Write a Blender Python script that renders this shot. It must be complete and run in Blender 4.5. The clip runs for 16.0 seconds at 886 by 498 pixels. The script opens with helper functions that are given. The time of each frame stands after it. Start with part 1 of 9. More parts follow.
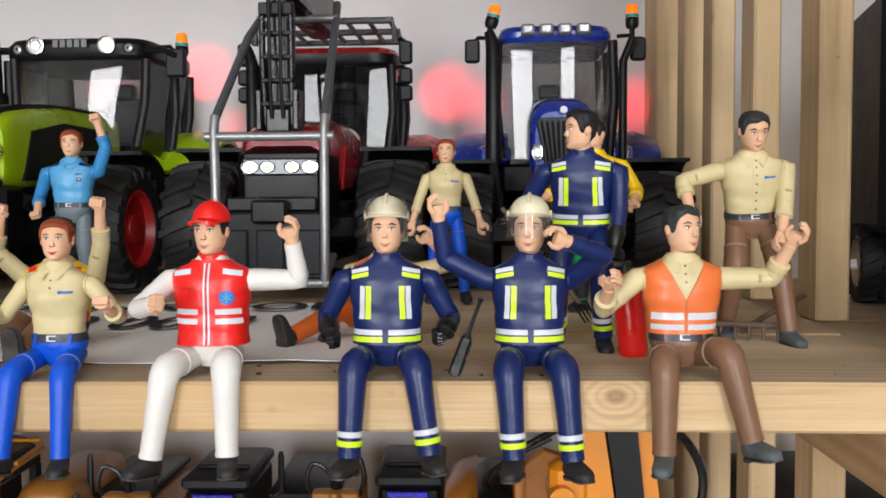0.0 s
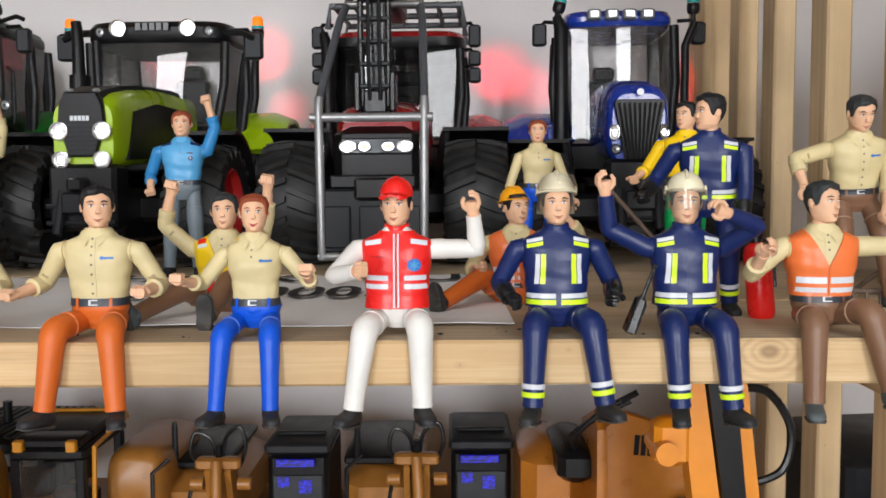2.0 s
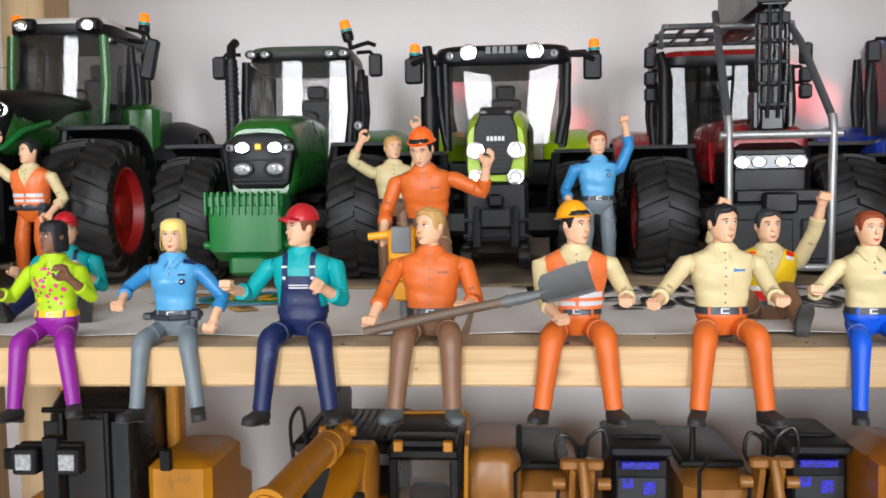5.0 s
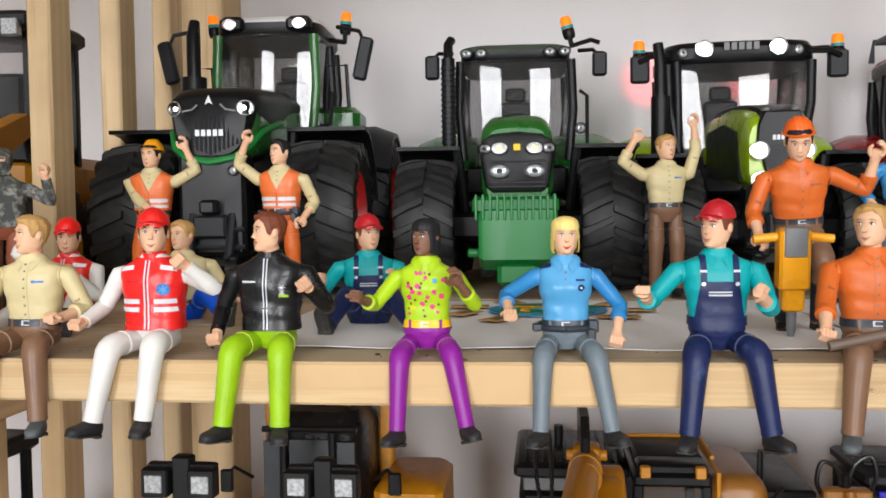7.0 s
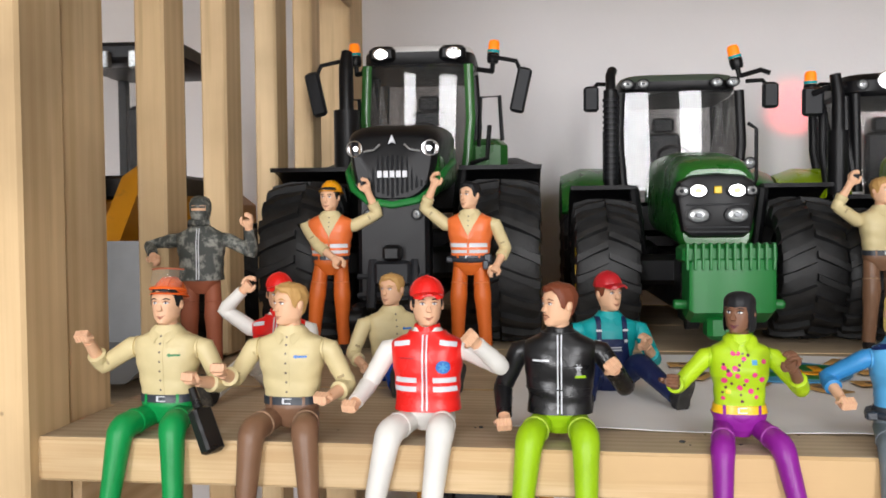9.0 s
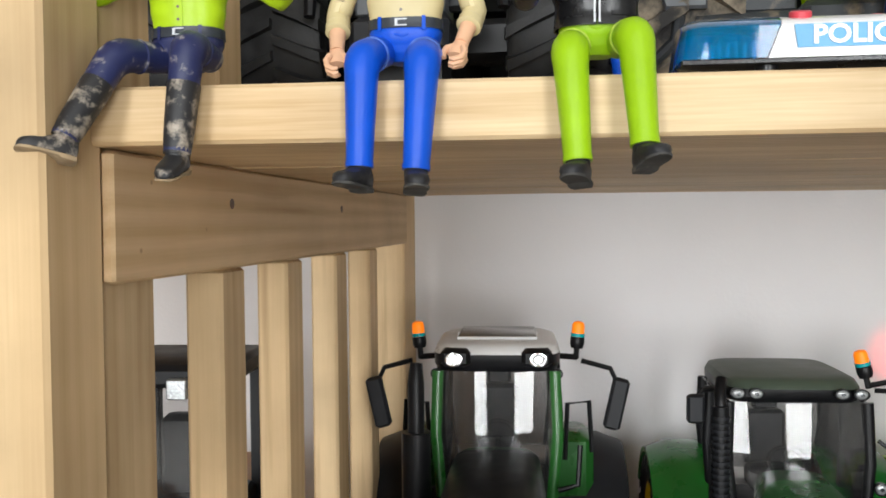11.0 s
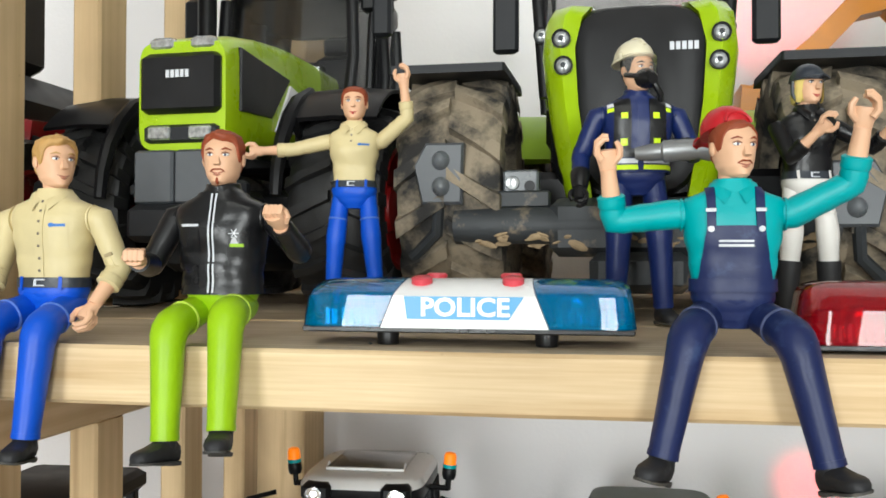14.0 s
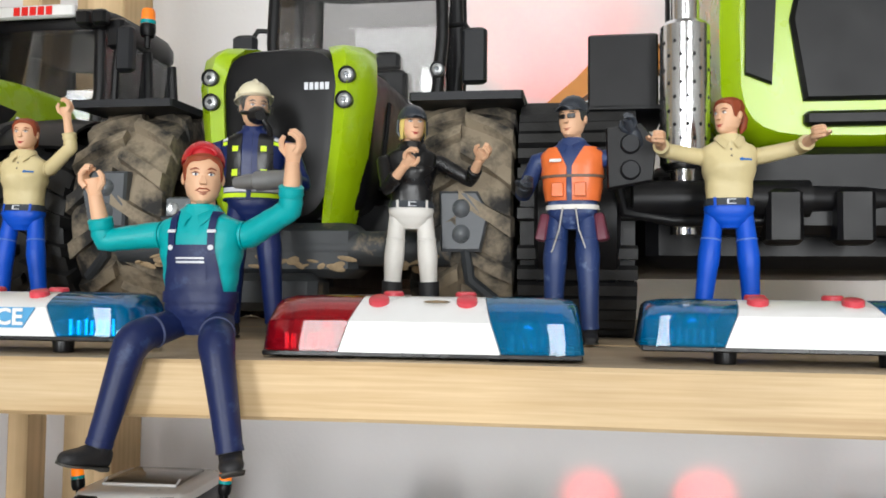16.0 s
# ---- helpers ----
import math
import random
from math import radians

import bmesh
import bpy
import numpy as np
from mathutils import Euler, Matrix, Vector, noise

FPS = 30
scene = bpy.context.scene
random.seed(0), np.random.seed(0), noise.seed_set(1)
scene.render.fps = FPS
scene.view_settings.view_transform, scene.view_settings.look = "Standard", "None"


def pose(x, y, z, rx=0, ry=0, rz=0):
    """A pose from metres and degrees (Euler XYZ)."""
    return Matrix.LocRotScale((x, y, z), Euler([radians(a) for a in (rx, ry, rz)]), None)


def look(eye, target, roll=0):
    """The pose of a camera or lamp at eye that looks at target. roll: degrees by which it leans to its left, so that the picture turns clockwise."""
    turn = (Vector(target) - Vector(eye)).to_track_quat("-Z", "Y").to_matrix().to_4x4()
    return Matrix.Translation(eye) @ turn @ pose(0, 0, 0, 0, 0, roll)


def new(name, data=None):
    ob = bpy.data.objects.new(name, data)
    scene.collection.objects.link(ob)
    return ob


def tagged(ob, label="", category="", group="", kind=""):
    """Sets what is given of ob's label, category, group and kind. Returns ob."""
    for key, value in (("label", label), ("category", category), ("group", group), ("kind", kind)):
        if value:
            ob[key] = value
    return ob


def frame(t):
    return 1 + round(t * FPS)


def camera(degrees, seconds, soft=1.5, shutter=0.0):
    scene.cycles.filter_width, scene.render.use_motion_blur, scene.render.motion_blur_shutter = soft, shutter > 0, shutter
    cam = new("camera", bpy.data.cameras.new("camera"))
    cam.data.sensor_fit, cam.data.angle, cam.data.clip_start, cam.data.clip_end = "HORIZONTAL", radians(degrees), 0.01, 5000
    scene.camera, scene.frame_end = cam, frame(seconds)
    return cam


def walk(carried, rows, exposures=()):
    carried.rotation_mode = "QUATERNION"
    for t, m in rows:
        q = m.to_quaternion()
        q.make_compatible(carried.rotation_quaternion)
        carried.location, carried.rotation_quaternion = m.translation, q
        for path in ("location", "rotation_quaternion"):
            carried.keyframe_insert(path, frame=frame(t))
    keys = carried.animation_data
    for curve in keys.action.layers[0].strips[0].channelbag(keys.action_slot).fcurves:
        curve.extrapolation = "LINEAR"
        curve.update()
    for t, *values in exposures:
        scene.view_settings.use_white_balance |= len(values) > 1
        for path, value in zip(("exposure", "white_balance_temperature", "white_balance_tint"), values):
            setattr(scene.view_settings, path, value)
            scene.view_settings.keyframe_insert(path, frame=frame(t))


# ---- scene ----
cam = camera(53.1, 16.0, 1.7)
METRES, EYE, TILT, LEAN, TURN = 1.3, 1.0605, -2.9, 0.3, 1.8
ROWS = [
    (0.0, 0.0, 0.0, 0.0, 0.0, 0.0, -0.0),
    (0.5, -0.0024, -0.0049, -0.0012, 0.05, -0.52, 0.1),
    (1.0, -0.0141, -0.0161, -0.0028, -0.36, -0.98, 0.08),
    (1.5, -0.036, -0.023, -0.001, -1.02, -1.21, 0.11),
    (2.0, -0.0597, -0.0262, -0.0024, -1.34, -1.33, 0.13),
    (2.5, -0.0863, -0.0267, -0.0029, -1.21, -1.38, 0.21),
    (3.0, -0.1155, -0.0331, -0.0029, -0.69, -1.45, 0.28),
    (3.5, -0.1493, -0.0389, 0.0003, 0.04, -1.43, 0.29),
    (4.0, -0.1816, -0.0502, 0.0007, 1.03, -1.25, 0.28),
    (4.5, -0.2154, -0.0571, 0.0009, 1.82, -1.02, 0.33),
    (7.0, -0.3804, -0.0238, -0.0045, 4.79, 0.43, 0.24),
    (7.5, -0.4092, -0.0113, -0.0056, 5.16, 0.57, 0.14),
    (8.0, -0.4371, -0.0085, -0.0061, 5.63, 0.7, 0.03),
    (10.5, -0.5045, 0.0352, 0.1425, 6.36, 1.19, -0.0),
    (11.0, -0.5232, 0.0621, 0.2031, 6.34, 1.07, -0.09),
    (11.5, -0.5374, 0.082, 0.2397, 6.54, 0.96, -0.37),
    (12.0, -0.5311, 0.0861, 0.2556, 7.3, 1.3, -0.6),
    (12.5, -0.5145, 0.0807, 0.2556, 8.04, 1.88, -0.64),
    (13.0, -0.4876, 0.0755, 0.2581, 8.64, 2.44, -0.73),
    (13.5, -0.4586, 0.0707, 0.2556, 8.98, 2.97, -0.83),
    (14.0, -0.4224, 0.0682, 0.2571, 9.06, 3.67, -0.91),
    (14.5, -0.3983, 0.0622, 0.2549, 8.65, 4.19, -1.0),
    (15.0, -0.3698, 0.0562, 0.2571, 7.92, 4.7, -1.12),
    (15.5, -0.339, 0.0564, 0.2546, 7.15, 5.24, -1.26),
    (16.0, -0.3032, 0.0562, 0.2539, 6.71, 5.7, -1.27),
]
walk(cam, [(t, pose(0, 0, EYE, TILT, LEAN, TURN) @ pose(METRES * x, METRES * y, METRES * z, 90 + pitch, roll, yaw)) for t, x, y, z, yaw, pitch, roll in ROWS], exposures=[(0.0, -0.44, 6500, 10), (2.5, -0.42, 6500, 10), (4.5, -0.2, 6400, 10), (7.0, -0.3, 6500, 10), (8.0, -0.36, 6600, 11), (10.5, -0.3, 6600, 10), (11.0, -0.32, 6500, 7), (11.5, -0.48, 6500, 6), (12.0, -0.5, 6500, 4), (12.5, -0.45, 6500, 3), (14.5, -0.36, 6500, 3), (16.0, -0.48, 6500, 7)])

# ---- world and large lights ----
world = bpy.data.worlds.new("room_sky")
scene.world = world
world.use_nodes = True
wn = world.node_tree
sky = wn.nodes.new("ShaderNodeTexSky")
sky.sky_type, sky.sun_disc, sky.sun_elevation, sky.sun_rotation = "NISHITA", False, radians(35), radians(160)
wn.links.new(sky.outputs[0], wn.nodes["Background"].inputs[0])
wn.nodes["Background"].inputs[1].default_value = 0.08


def lamp(name, kind, m, power, color, size=0.1, size_y=None, angle=0.0):
    data = bpy.data.lights.new(name, kind)
    data.energy, data.color = power, color
    if kind == "AREA":
        data.shape = "RECTANGLE"
        data.size, data.size_y = size, size_y or size
    elif kind == "SUN":
        data.angle = angle
    else:
        data.shadow_soft_size = size
    ob = new(name, data)
    ob.matrix_world = m
    return ob


# daylight through the two windows behind the camera, and the ceiling panels of the room
lamp("window_light", "AREA", look((-1.75, -4.72, 1.62), (-0.75, 0.9, 1.15)), 205, (0.96, 0.97, 1.0), 1.2, 2.8)
lamp("window_light", "AREA", look((1.15, -4.72, 1.62), (0.2, 0.9, 1.15)), 205, (0.96, 0.97, 1.0), 1.2, 2.8)
lamp("ceiling_light", "AREA", look((-0.35, -1.3, 3.26), (-0.35, -0.4, 0.0)), 16, (1.0, 0.97, 0.93), 2.2, 0.3)


def tail_light(at, aim_at, power, cone):
    """The beam of a small red tail lamp."""
    data = bpy.data.lights.new("tail_light", "SPOT")
    data.energy, data.color, data.shadow_soft_size = power, (1.0, 0.03, 0.05), 0.004
    data.spot_size, data.spot_blend = radians(cone), 1.0
    ob = new("tail_light", data)
    ob.matrix_world = look(at, aim_at)
    return ob


# red tail lamps at the backs of the tractors, shining on the wall
TAIL = (((-0.292, 0.86, 1.185), (-0.279, 0.932, 1.199), 0.43, 52), ((-0.268, 0.86, 1.130), (-0.252, 0.932, 1.140), 0.20, 40), ((-0.372, 0.86, 1.185), (-0.381, 0.932, 1.196), 0.36, 52),
        ((-0.045, 0.86, 1.170), (-0.025, 0.932, 1.176), 0.41, 56), ((0.040, 0.86, 1.155), (0.018, 0.932, 1.162), 0.20, 46), ((0.140, 0.86, 1.155), (0.170, 0.932, 1.163), 0.36, 50),
        ((-0.430, 0.80, 1.600), (-0.417, 0.932, 1.645), 0.90, 80))
for tail in TAIL:
    tail_light(*tail)


# ---- materials ----
MATS = {}


def mat(name, color, rough=0.5, metal=0.0, spread=0.06, scale=60.0, bump=0.0, bump_scale=200.0, spec=0.5, dirt=None, dirt_scale=25.0, dirt_amount=0.5, per_object=0.0, coat=0.0):
    """A plain surface with two scales of colour variation, fine relief and, if wanted, patches of dirt."""
    if name in MATS:
        return MATS[name]
    m = bpy.data.materials.new(name)
    m.use_nodes = True
    n, l = m.node_tree.nodes, m.node_tree.links
    b = n["Principled BSDF"]
    b.inputs["Roughness"].default_value = rough
    b.inputs["Metallic"].default_value = metal
    b.inputs["Specular IOR Level"].default_value = spec
    b.inputs["Coat Weight"].default_value = coat
    b.inputs["Coat Roughness"].default_value = 0.15
    co = n.new("ShaderNodeTexCoord")
    tex = n.new("ShaderNodeTexNoise")
    tex.inputs["Scale"].default_value, tex.inputs["Detail"].default_value = scale, 5
    l.new(co.outputs["Object"], tex.inputs["Vector"])
    ramp = n.new("ShaderNodeMapRange")
    ramp.inputs[1].default_value, ramp.inputs[2].default_value = 0.3, 0.7
    ramp.inputs[3].default_value, ramp.inputs[4].default_value = 1 - spread * 1.6, 1 + spread
    l.new(tex.outputs[0], ramp.inputs[0])
    mul = n.new("ShaderNodeMix")
    mul.data_type, mul.blend_type = "RGBA", "MULTIPLY"
    mul.inputs[0].default_value = 1
    mul.inputs[6].default_value = (*color, 1)
    l.new(ramp.outputs[0], mul.inputs[7])
    out = mul.outputs[2]
    if dirt:
        t2 = n.new("ShaderNodeTexNoise")
        t2.inputs["Scale"].default_value, t2.inputs["Detail"].default_value, t2.inputs["Roughness"].default_value = dirt_scale, 8, 0.65
        l.new(co.outputs["Object"], t2.inputs["Vector"])
        r2 = n.new("ShaderNodeMapRange")
        r2.inputs[1].default_value, r2.inputs[2].default_value = 0.62 - dirt_amount * 0.3, 0.72 - dirt_amount * 0.2
        l.new(t2.outputs[0], r2.inputs[0])
        mx = n.new("ShaderNodeMix")
        mx.data_type = "RGBA"
        l.new(r2.outputs[0], mx.inputs[0])
        l.new(out, mx.inputs[6])
        mx.inputs[7].default_value = (*dirt, 1)
        out = mx.outputs[2]
    if per_object:
        inf = n.new("ShaderNodeObjectInfo")
        r3 = n.new("ShaderNodeMapRange")
        r3.inputs[3].default_value, r3.inputs[4].default_value = 1 - per_object, 1 + per_object
        l.new(inf.outputs["Random"], r3.inputs[0])
        m3 = n.new("ShaderNodeMix")
        m3.data_type, m3.blend_type = "RGBA", "MULTIPLY"
        m3.inputs[0].default_value = 1
        l.new(out, m3.inputs[6])
        l.new(r3.outputs[0], m3.inputs[7])
        out = m3.outputs[2]
    l.new(out, b.inputs["Base Color"])
    rr = n.new("ShaderNodeMapRange")
    rr.inputs[3].default_value, rr.inputs[4].default_value = max(0.03, rough - 0.1), min(1, rough + 0.12)
    l.new(tex.outputs[0], rr.inputs[0])
    l.new(rr.outputs[0], b.inputs["Roughness"])
    if bump:
        t4 = n.new("ShaderNodeTexNoise")
        t4.inputs["Scale"].default_value, t4.inputs["Detail"].default_value = bump_scale, 4
        l.new(co.outputs["Object"], t4.inputs["Vector"])
        bp = n.new("ShaderNodeBump")
        bp.inputs["Strength"].default_value, bp.inputs["Distance"].default_value = bump, 0.001
        l.new(t4.outputs[0], bp.inputs["Height"])
        l.new(bp.outputs[0], b.inputs["Normal"])
    MATS[name] = m
    return m


def glow(name, color, strength):
    m = bpy.data.materials.new(name)
    m.use_nodes = True
    b = m.node_tree.nodes["Principled BSDF"]
    b.inputs["Base Color"].default_value = (*color, 1)
    b.inputs["Emission Color"].default_value = (*color, 1)
    b.inputs["Emission Strength"].default_value = strength
    MATS[name] = m
    return m


def clear(name, color, rough=0.02, alpha=0.15, spec=0.5, tint=0.35):
    """Thin clear plastic: mostly see-through, glossy on top."""
    m = bpy.data.materials.new(name)
    m.use_nodes = True
    n, l = m.node_tree.nodes, m.node_tree.links
    b = n["Principled BSDF"]
    b.inputs["Base Color"].default_value = (*color, 1)
    b.inputs["Roughness"].default_value = rough
    b.inputs["Specular IOR Level"].default_value = spec
    tr = n.new("ShaderNodeBsdfTransparent")
    tr.inputs[0].default_value = (*[tint + (1 - tint) * c for c in color], 1)
    mx = n.new("ShaderNodeMixShader")
    fr = n.new("ShaderNodeFresnel")
    fr.inputs[0].default_value = 1.5
    ad = n.new("ShaderNodeMath")
    ad.inputs[1].default_value = alpha
    l.new(fr.outputs[0], ad.inputs[0])
    gl = n.new("ShaderNodeBsdfGlossy")
    gl.inputs["Roughness"].default_value = rough
    m2 = n.new("ShaderNodeMixShader")
    m2.inputs[0].default_value = alpha
    l.new(tr.outputs[0], m2.inputs[1])
    l.new(b.outputs[0], m2.inputs[2])
    l.new(fr.outputs[0], mx.inputs[0])
    l.new(m2.outputs[0], mx.inputs[1])
    l.new(gl.outputs[0], mx.inputs[2])
    l.new(mx.outputs[0], n["Material Output"].inputs[0])
    MATS[name] = m
    return m


def wood(name, light, dark, rough=0.6, axis=0, stain=0.35, knots=()):
    """Sawn pine: long grain along one axis of the piece, growth rings, knots, and each piece a little different."""
    m = bpy.data.materials.new(name)
    m.use_nodes = True
    n, l = m.node_tree.nodes, m.node_tree.links
    b = n["Principled BSDF"]
    b.inputs["Roughness"].default_value = rough
    b.inputs["Specular IOR Level"].default_value = 0.35
    co, mp, inf, off = n.new("ShaderNodeTexCoord"), n.new("ShaderNodeMapping"), n.new("ShaderNodeObjectInfo"), n.new("ShaderNodeVectorMath")
    sc = [46.0, 46.0, 46.0] if axis == 0 else [30.0, 30.0, 30.0]
    sc[axis] = 2.6 if axis == 0 else 1.6
    mp.inputs["Scale"].default_value = sc
    rnd = n.new("ShaderNodeMath")
    rnd.operation = "MULTIPLY"
    rnd.inputs[1].default_value = 7.3
    l.new(inf.outputs["Random"], rnd.inputs[0])
    l.new(co.outputs["Object"], off.inputs[0])
    l.new(rnd.outputs[0], off.inputs[1])
    l.new(off.outputs[0], mp.inputs["Vector"])
    g1 = n.new("ShaderNodeTexNoise")
    g1.inputs["Scale"].default_value, g1.inputs["Detail"].default_value, g1.inputs["Distortion"].default_value = 1.0, 6, 0.6
    l.new(mp.outputs[0], g1.inputs["Vector"])
    wv = n.new("ShaderNodeTexWave")
    wv.wave_type, wv.bands_direction = "BANDS", ("Y", "Z", "Y")[axis]
    wv.inputs["Scale"].default_value, wv.inputs["Distortion"].default_value, wv.inputs["Detail"].default_value, wv.inputs["Detail Scale"].default_value = 1.1, 5.0, 3.0, 0.6
    l.new(mp.outputs[0], wv.inputs["Vector"])
    fine = n.new("ShaderNodeTexNoise")
    mp2 = n.new("ShaderNodeMapping")
    sc2 = [900.0, 900.0, 900.0]
    sc2[axis] = 22.0
    mp2.inputs["Scale"].default_value = sc2
    l.new(off.outputs[0], mp2.inputs["Vector"])
    l.new(mp2.outputs[0], fine.inputs["Vector"])
    fine.inputs["Scale"].default_value, fine.inputs["Detail"].default_value = 1.0, 3
    a = n.new("ShaderNodeMath")
    a.operation = "MULTIPLY_ADD"
    a.inputs[1].default_value = 0.14 if axis == 2 else 0.26
    l.new(wv.outputs["Fac"], a.inputs[0])
    l.new(g1.outputs[0], a.inputs[2])
    a2 = n.new("ShaderNodeMath")
    a2.operation = "MULTIPLY_ADD"
    a2.inputs[1].default_value = 0.42 if axis == 0 else 0.24
    l.new(fine.outputs[0], a2.inputs[0])
    l.new(a.outputs[0], a2.inputs[2])
    ramp = n.new("ShaderNodeValToRGB")
    ramp.color_ramp.elements[0].position, ramp.color_ramp.elements[0].color = 0.38, (*light, 1)
    ramp.color_ramp.elements[1].position, ramp.color_ramp.elements[1].color = 1.0, (*dark, 1)
    l.new(a2.outputs[0], ramp.inputs[0])
    # knots: rare dark spots drawn out along the grain
    kn = n.new("ShaderNodeTexVoronoi")
    mp3 = n.new("ShaderNodeMapping")
    sc3 = [14.0, 14.0, 14.0]
    sc3[axis] = 6.0
    mp3.inputs["Scale"].default_value = sc3
    l.new(off.outputs[0], mp3.inputs["Vector"])
    l.new(mp3.outputs[0], kn.inputs["Vector"])
    kn.inputs["Scale"].default_value = 1.0
    kr = n.new("ShaderNodeMapRange")
    kr.inputs[1].default_value, kr.inputs[2].default_value, kr.inputs[3].default_value, kr.inputs[4].default_value = 0.02, 0.06, 0.55, 0.0
    l.new(kn.outputs["Distance"], kr.inputs[0])
    mk = n.new("ShaderNodeMix")
    mk.data_type = "RGBA"
    l.new(kr.outputs[0], mk.inputs[0])
    l.new(ramp.outputs[0], mk.inputs[6])
    mk.inputs[7].default_value = (dark[0] * 0.5, dark[1] * 0.42, dark[2] * 0.38, 1)
    # broad stains
    st = n.new("ShaderNodeTexNoise")
    st.inputs["Scale"].default_value, st.inputs["Detail"].default_value = 9.0, 6
    l.new(off.outputs[0], st.inputs["Vector"])
    sr = n.new("ShaderNodeMapRange")
    sr.inputs[1].default_value, sr.inputs[2].default_value, sr.inputs[3].default_value, sr.inputs[4].default_value = 0.35, 0.75, 1.08, 1 - stain
    l.new(st.outputs[0], sr.inputs[0])
    ms = n.new("ShaderNodeMix")
    ms.data_type, ms.blend_type = "RGBA", "MULTIPLY"
    ms.inputs[0].default_value = 1
    l.new(mk.outputs[2], ms.inputs[6])
    l.new(sr.outputs[0], ms.inputs[7])
    out = ms.outputs[2]

    def darken(fac, color):
        mx = n.new("ShaderNodeMix")
        mx.data_type = "RGBA"
        l.new(fac, mx.inputs[0])
        l.new(out, mx.inputs[6])
        mx.inputs[7].default_value = (*color, 1)
        return mx.outputs[2]

    def fade(value, lo, hi, a, c):
        r = n.new("ShaderNodeMapRange")
        r.inputs[1].default_value, r.inputs[2].default_value, r.inputs[3].default_value, r.inputs[4].default_value = lo, hi, a, c
        l.new(value, r.inputs[0])
        return r.outputs[0]

    # small dark specks and a few long streaks of resin and dirt
    sp = n.new("ShaderNodeTexVoronoi")
    sp.inputs["Scale"].default_value, sp.inputs["Randomness"].default_value = 34.0, 1.0
    l.new(off.outputs[0], sp.inputs["Vector"])
    out = darken(fade(sp.outputs["Distance"], 0.015, 0.04, 0.55, 0.0), (dark[0] * 0.3, dark[1] * 0.26, dark[2] * 0.24))
    sk, mp4 = n.new("ShaderNodeTexNoise"), n.new("ShaderNodeMapping")
    sc4 = [110.0, 110.0, 110.0]
    sc4[axis] = 5.0
    mp4.inputs["Scale"].default_value = sc4
    l.new(off.outputs[0], mp4.inputs["Vector"])
    l.new(mp4.outputs[0], sk.inputs["Vector"])
    sk.inputs["Scale"].default_value, sk.inputs["Detail"].default_value = 1.0, 4
    out = darken(fade(sk.outputs[0], 0.6, 0.76, 0.0, 0.6), (dark[0] * 0.62, dark[1] * 0.56, dark[2] * 0.5))
    # single knots with rings, each at its place on the front edge
    for kx, kz, kr0 in knots:
        d0 = n.new("ShaderNodeVectorMath")
        d0.operation = "SUBTRACT"
        l.new(co.outputs["Object"], d0.inputs[0])
        d0.inputs[1].default_value = (kx, 0, kz)
        d1 = n.new("ShaderNodeVectorMath")
        d1.operation = "MULTIPLY"
        l.new(d0.outputs[0], d1.inputs[0])
        d1.inputs[1].default_value = (0.72, 0, 1)
        d2 = n.new("ShaderNodeVectorMath")
        d2.operation = "LENGTH"
        l.new(d1.outputs[0], d2.inputs[0])
        wob = n.new("ShaderNodeMath")
        wob.operation = "MULTIPLY_ADD"
        l.new(g1.outputs[0], wob.inputs[0])
        wob.inputs[1].default_value = kr0 * 0.7
        l.new(d2.outputs["Value"], wob.inputs[2])
        rg = n.new("ShaderNodeMath")
        rg.operation = "PINGPONG"
        l.new(wob.outputs[0], rg.inputs[0])
        rg.inputs[1].default_value = kr0 * 0.11
        ring = fade(rg.outputs[0], 0.0, kr0 * 0.09, 0.34, 0.02)
        keep = fade(wob.outputs[0], kr0 * 0.9, kr0 * 1.5, 1.0, 0.0)
        mm = n.new("ShaderNodeMath")
        mm.operation = "MULTIPLY"
        l.new(ring, mm.inputs[0])
        l.new(keep, mm.inputs[1])
        out = darken(mm.outputs[0], (dark[0] * 0.45, dark[1] * 0.38, dark[2] * 0.34))
        out = darken(fade(wob.outputs[0], kr0 * 0.42, kr0 * 0.6, 0.6, 0.0), (dark[0] * 0.32, dark[1] * 0.26, dark[2] * 0.24))
    l.new(out, b.inputs["Base Color"])
    bp = n.new("ShaderNodeBump")
    bp.inputs["Strength"].default_value, bp.inputs["Distance"].default_value = 0.25, 0.0006
    l.new(a2.outputs[0], bp.inputs["Height"])
    l.new(bp.outputs[0], b.inputs["Normal"])
    MATS[name] = m
    return m


wood("pine_x", (0.86, 0.68, 0.43), (0.54, 0.36, 0.18), 0.55, 0, 0.22)
wood("pine_front", (0.86, 0.68, 0.43), (0.54, 0.36, 0.18), 0.55, 0, 0.22, ((0.378, 0.0043, 0.014), (-0.040, -0.0007, 0.0045), (0.253, -0.0007, 0.0018), (0.297, 0.0053, 0.0012)))
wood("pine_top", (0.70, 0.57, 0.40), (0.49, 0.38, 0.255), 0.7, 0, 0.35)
wood("pine_y", (0.76, 0.56, 0.335), (0.53, 0.355, 0.185), 0.6, 1, 0.25)
wood("pine_z", (0.76, 0.565, 0.33), (0.53, 0.36, 0.185), 0.6, 2, 0.35)
mat("wall_white", (0.83, 0.81, 0.82), 0.85, spread=0.03, scale=4, bump=0.25, bump_scale=260)
# plaster kept dark to cut fill light, concrete lightened to bounce light under shelves
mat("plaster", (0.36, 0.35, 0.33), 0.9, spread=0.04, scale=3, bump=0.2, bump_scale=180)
mat("concrete", (0.40, 0.385, 0.36), 0.8, spread=0.2, scale=5, bump=0.4, bump_scale=90)
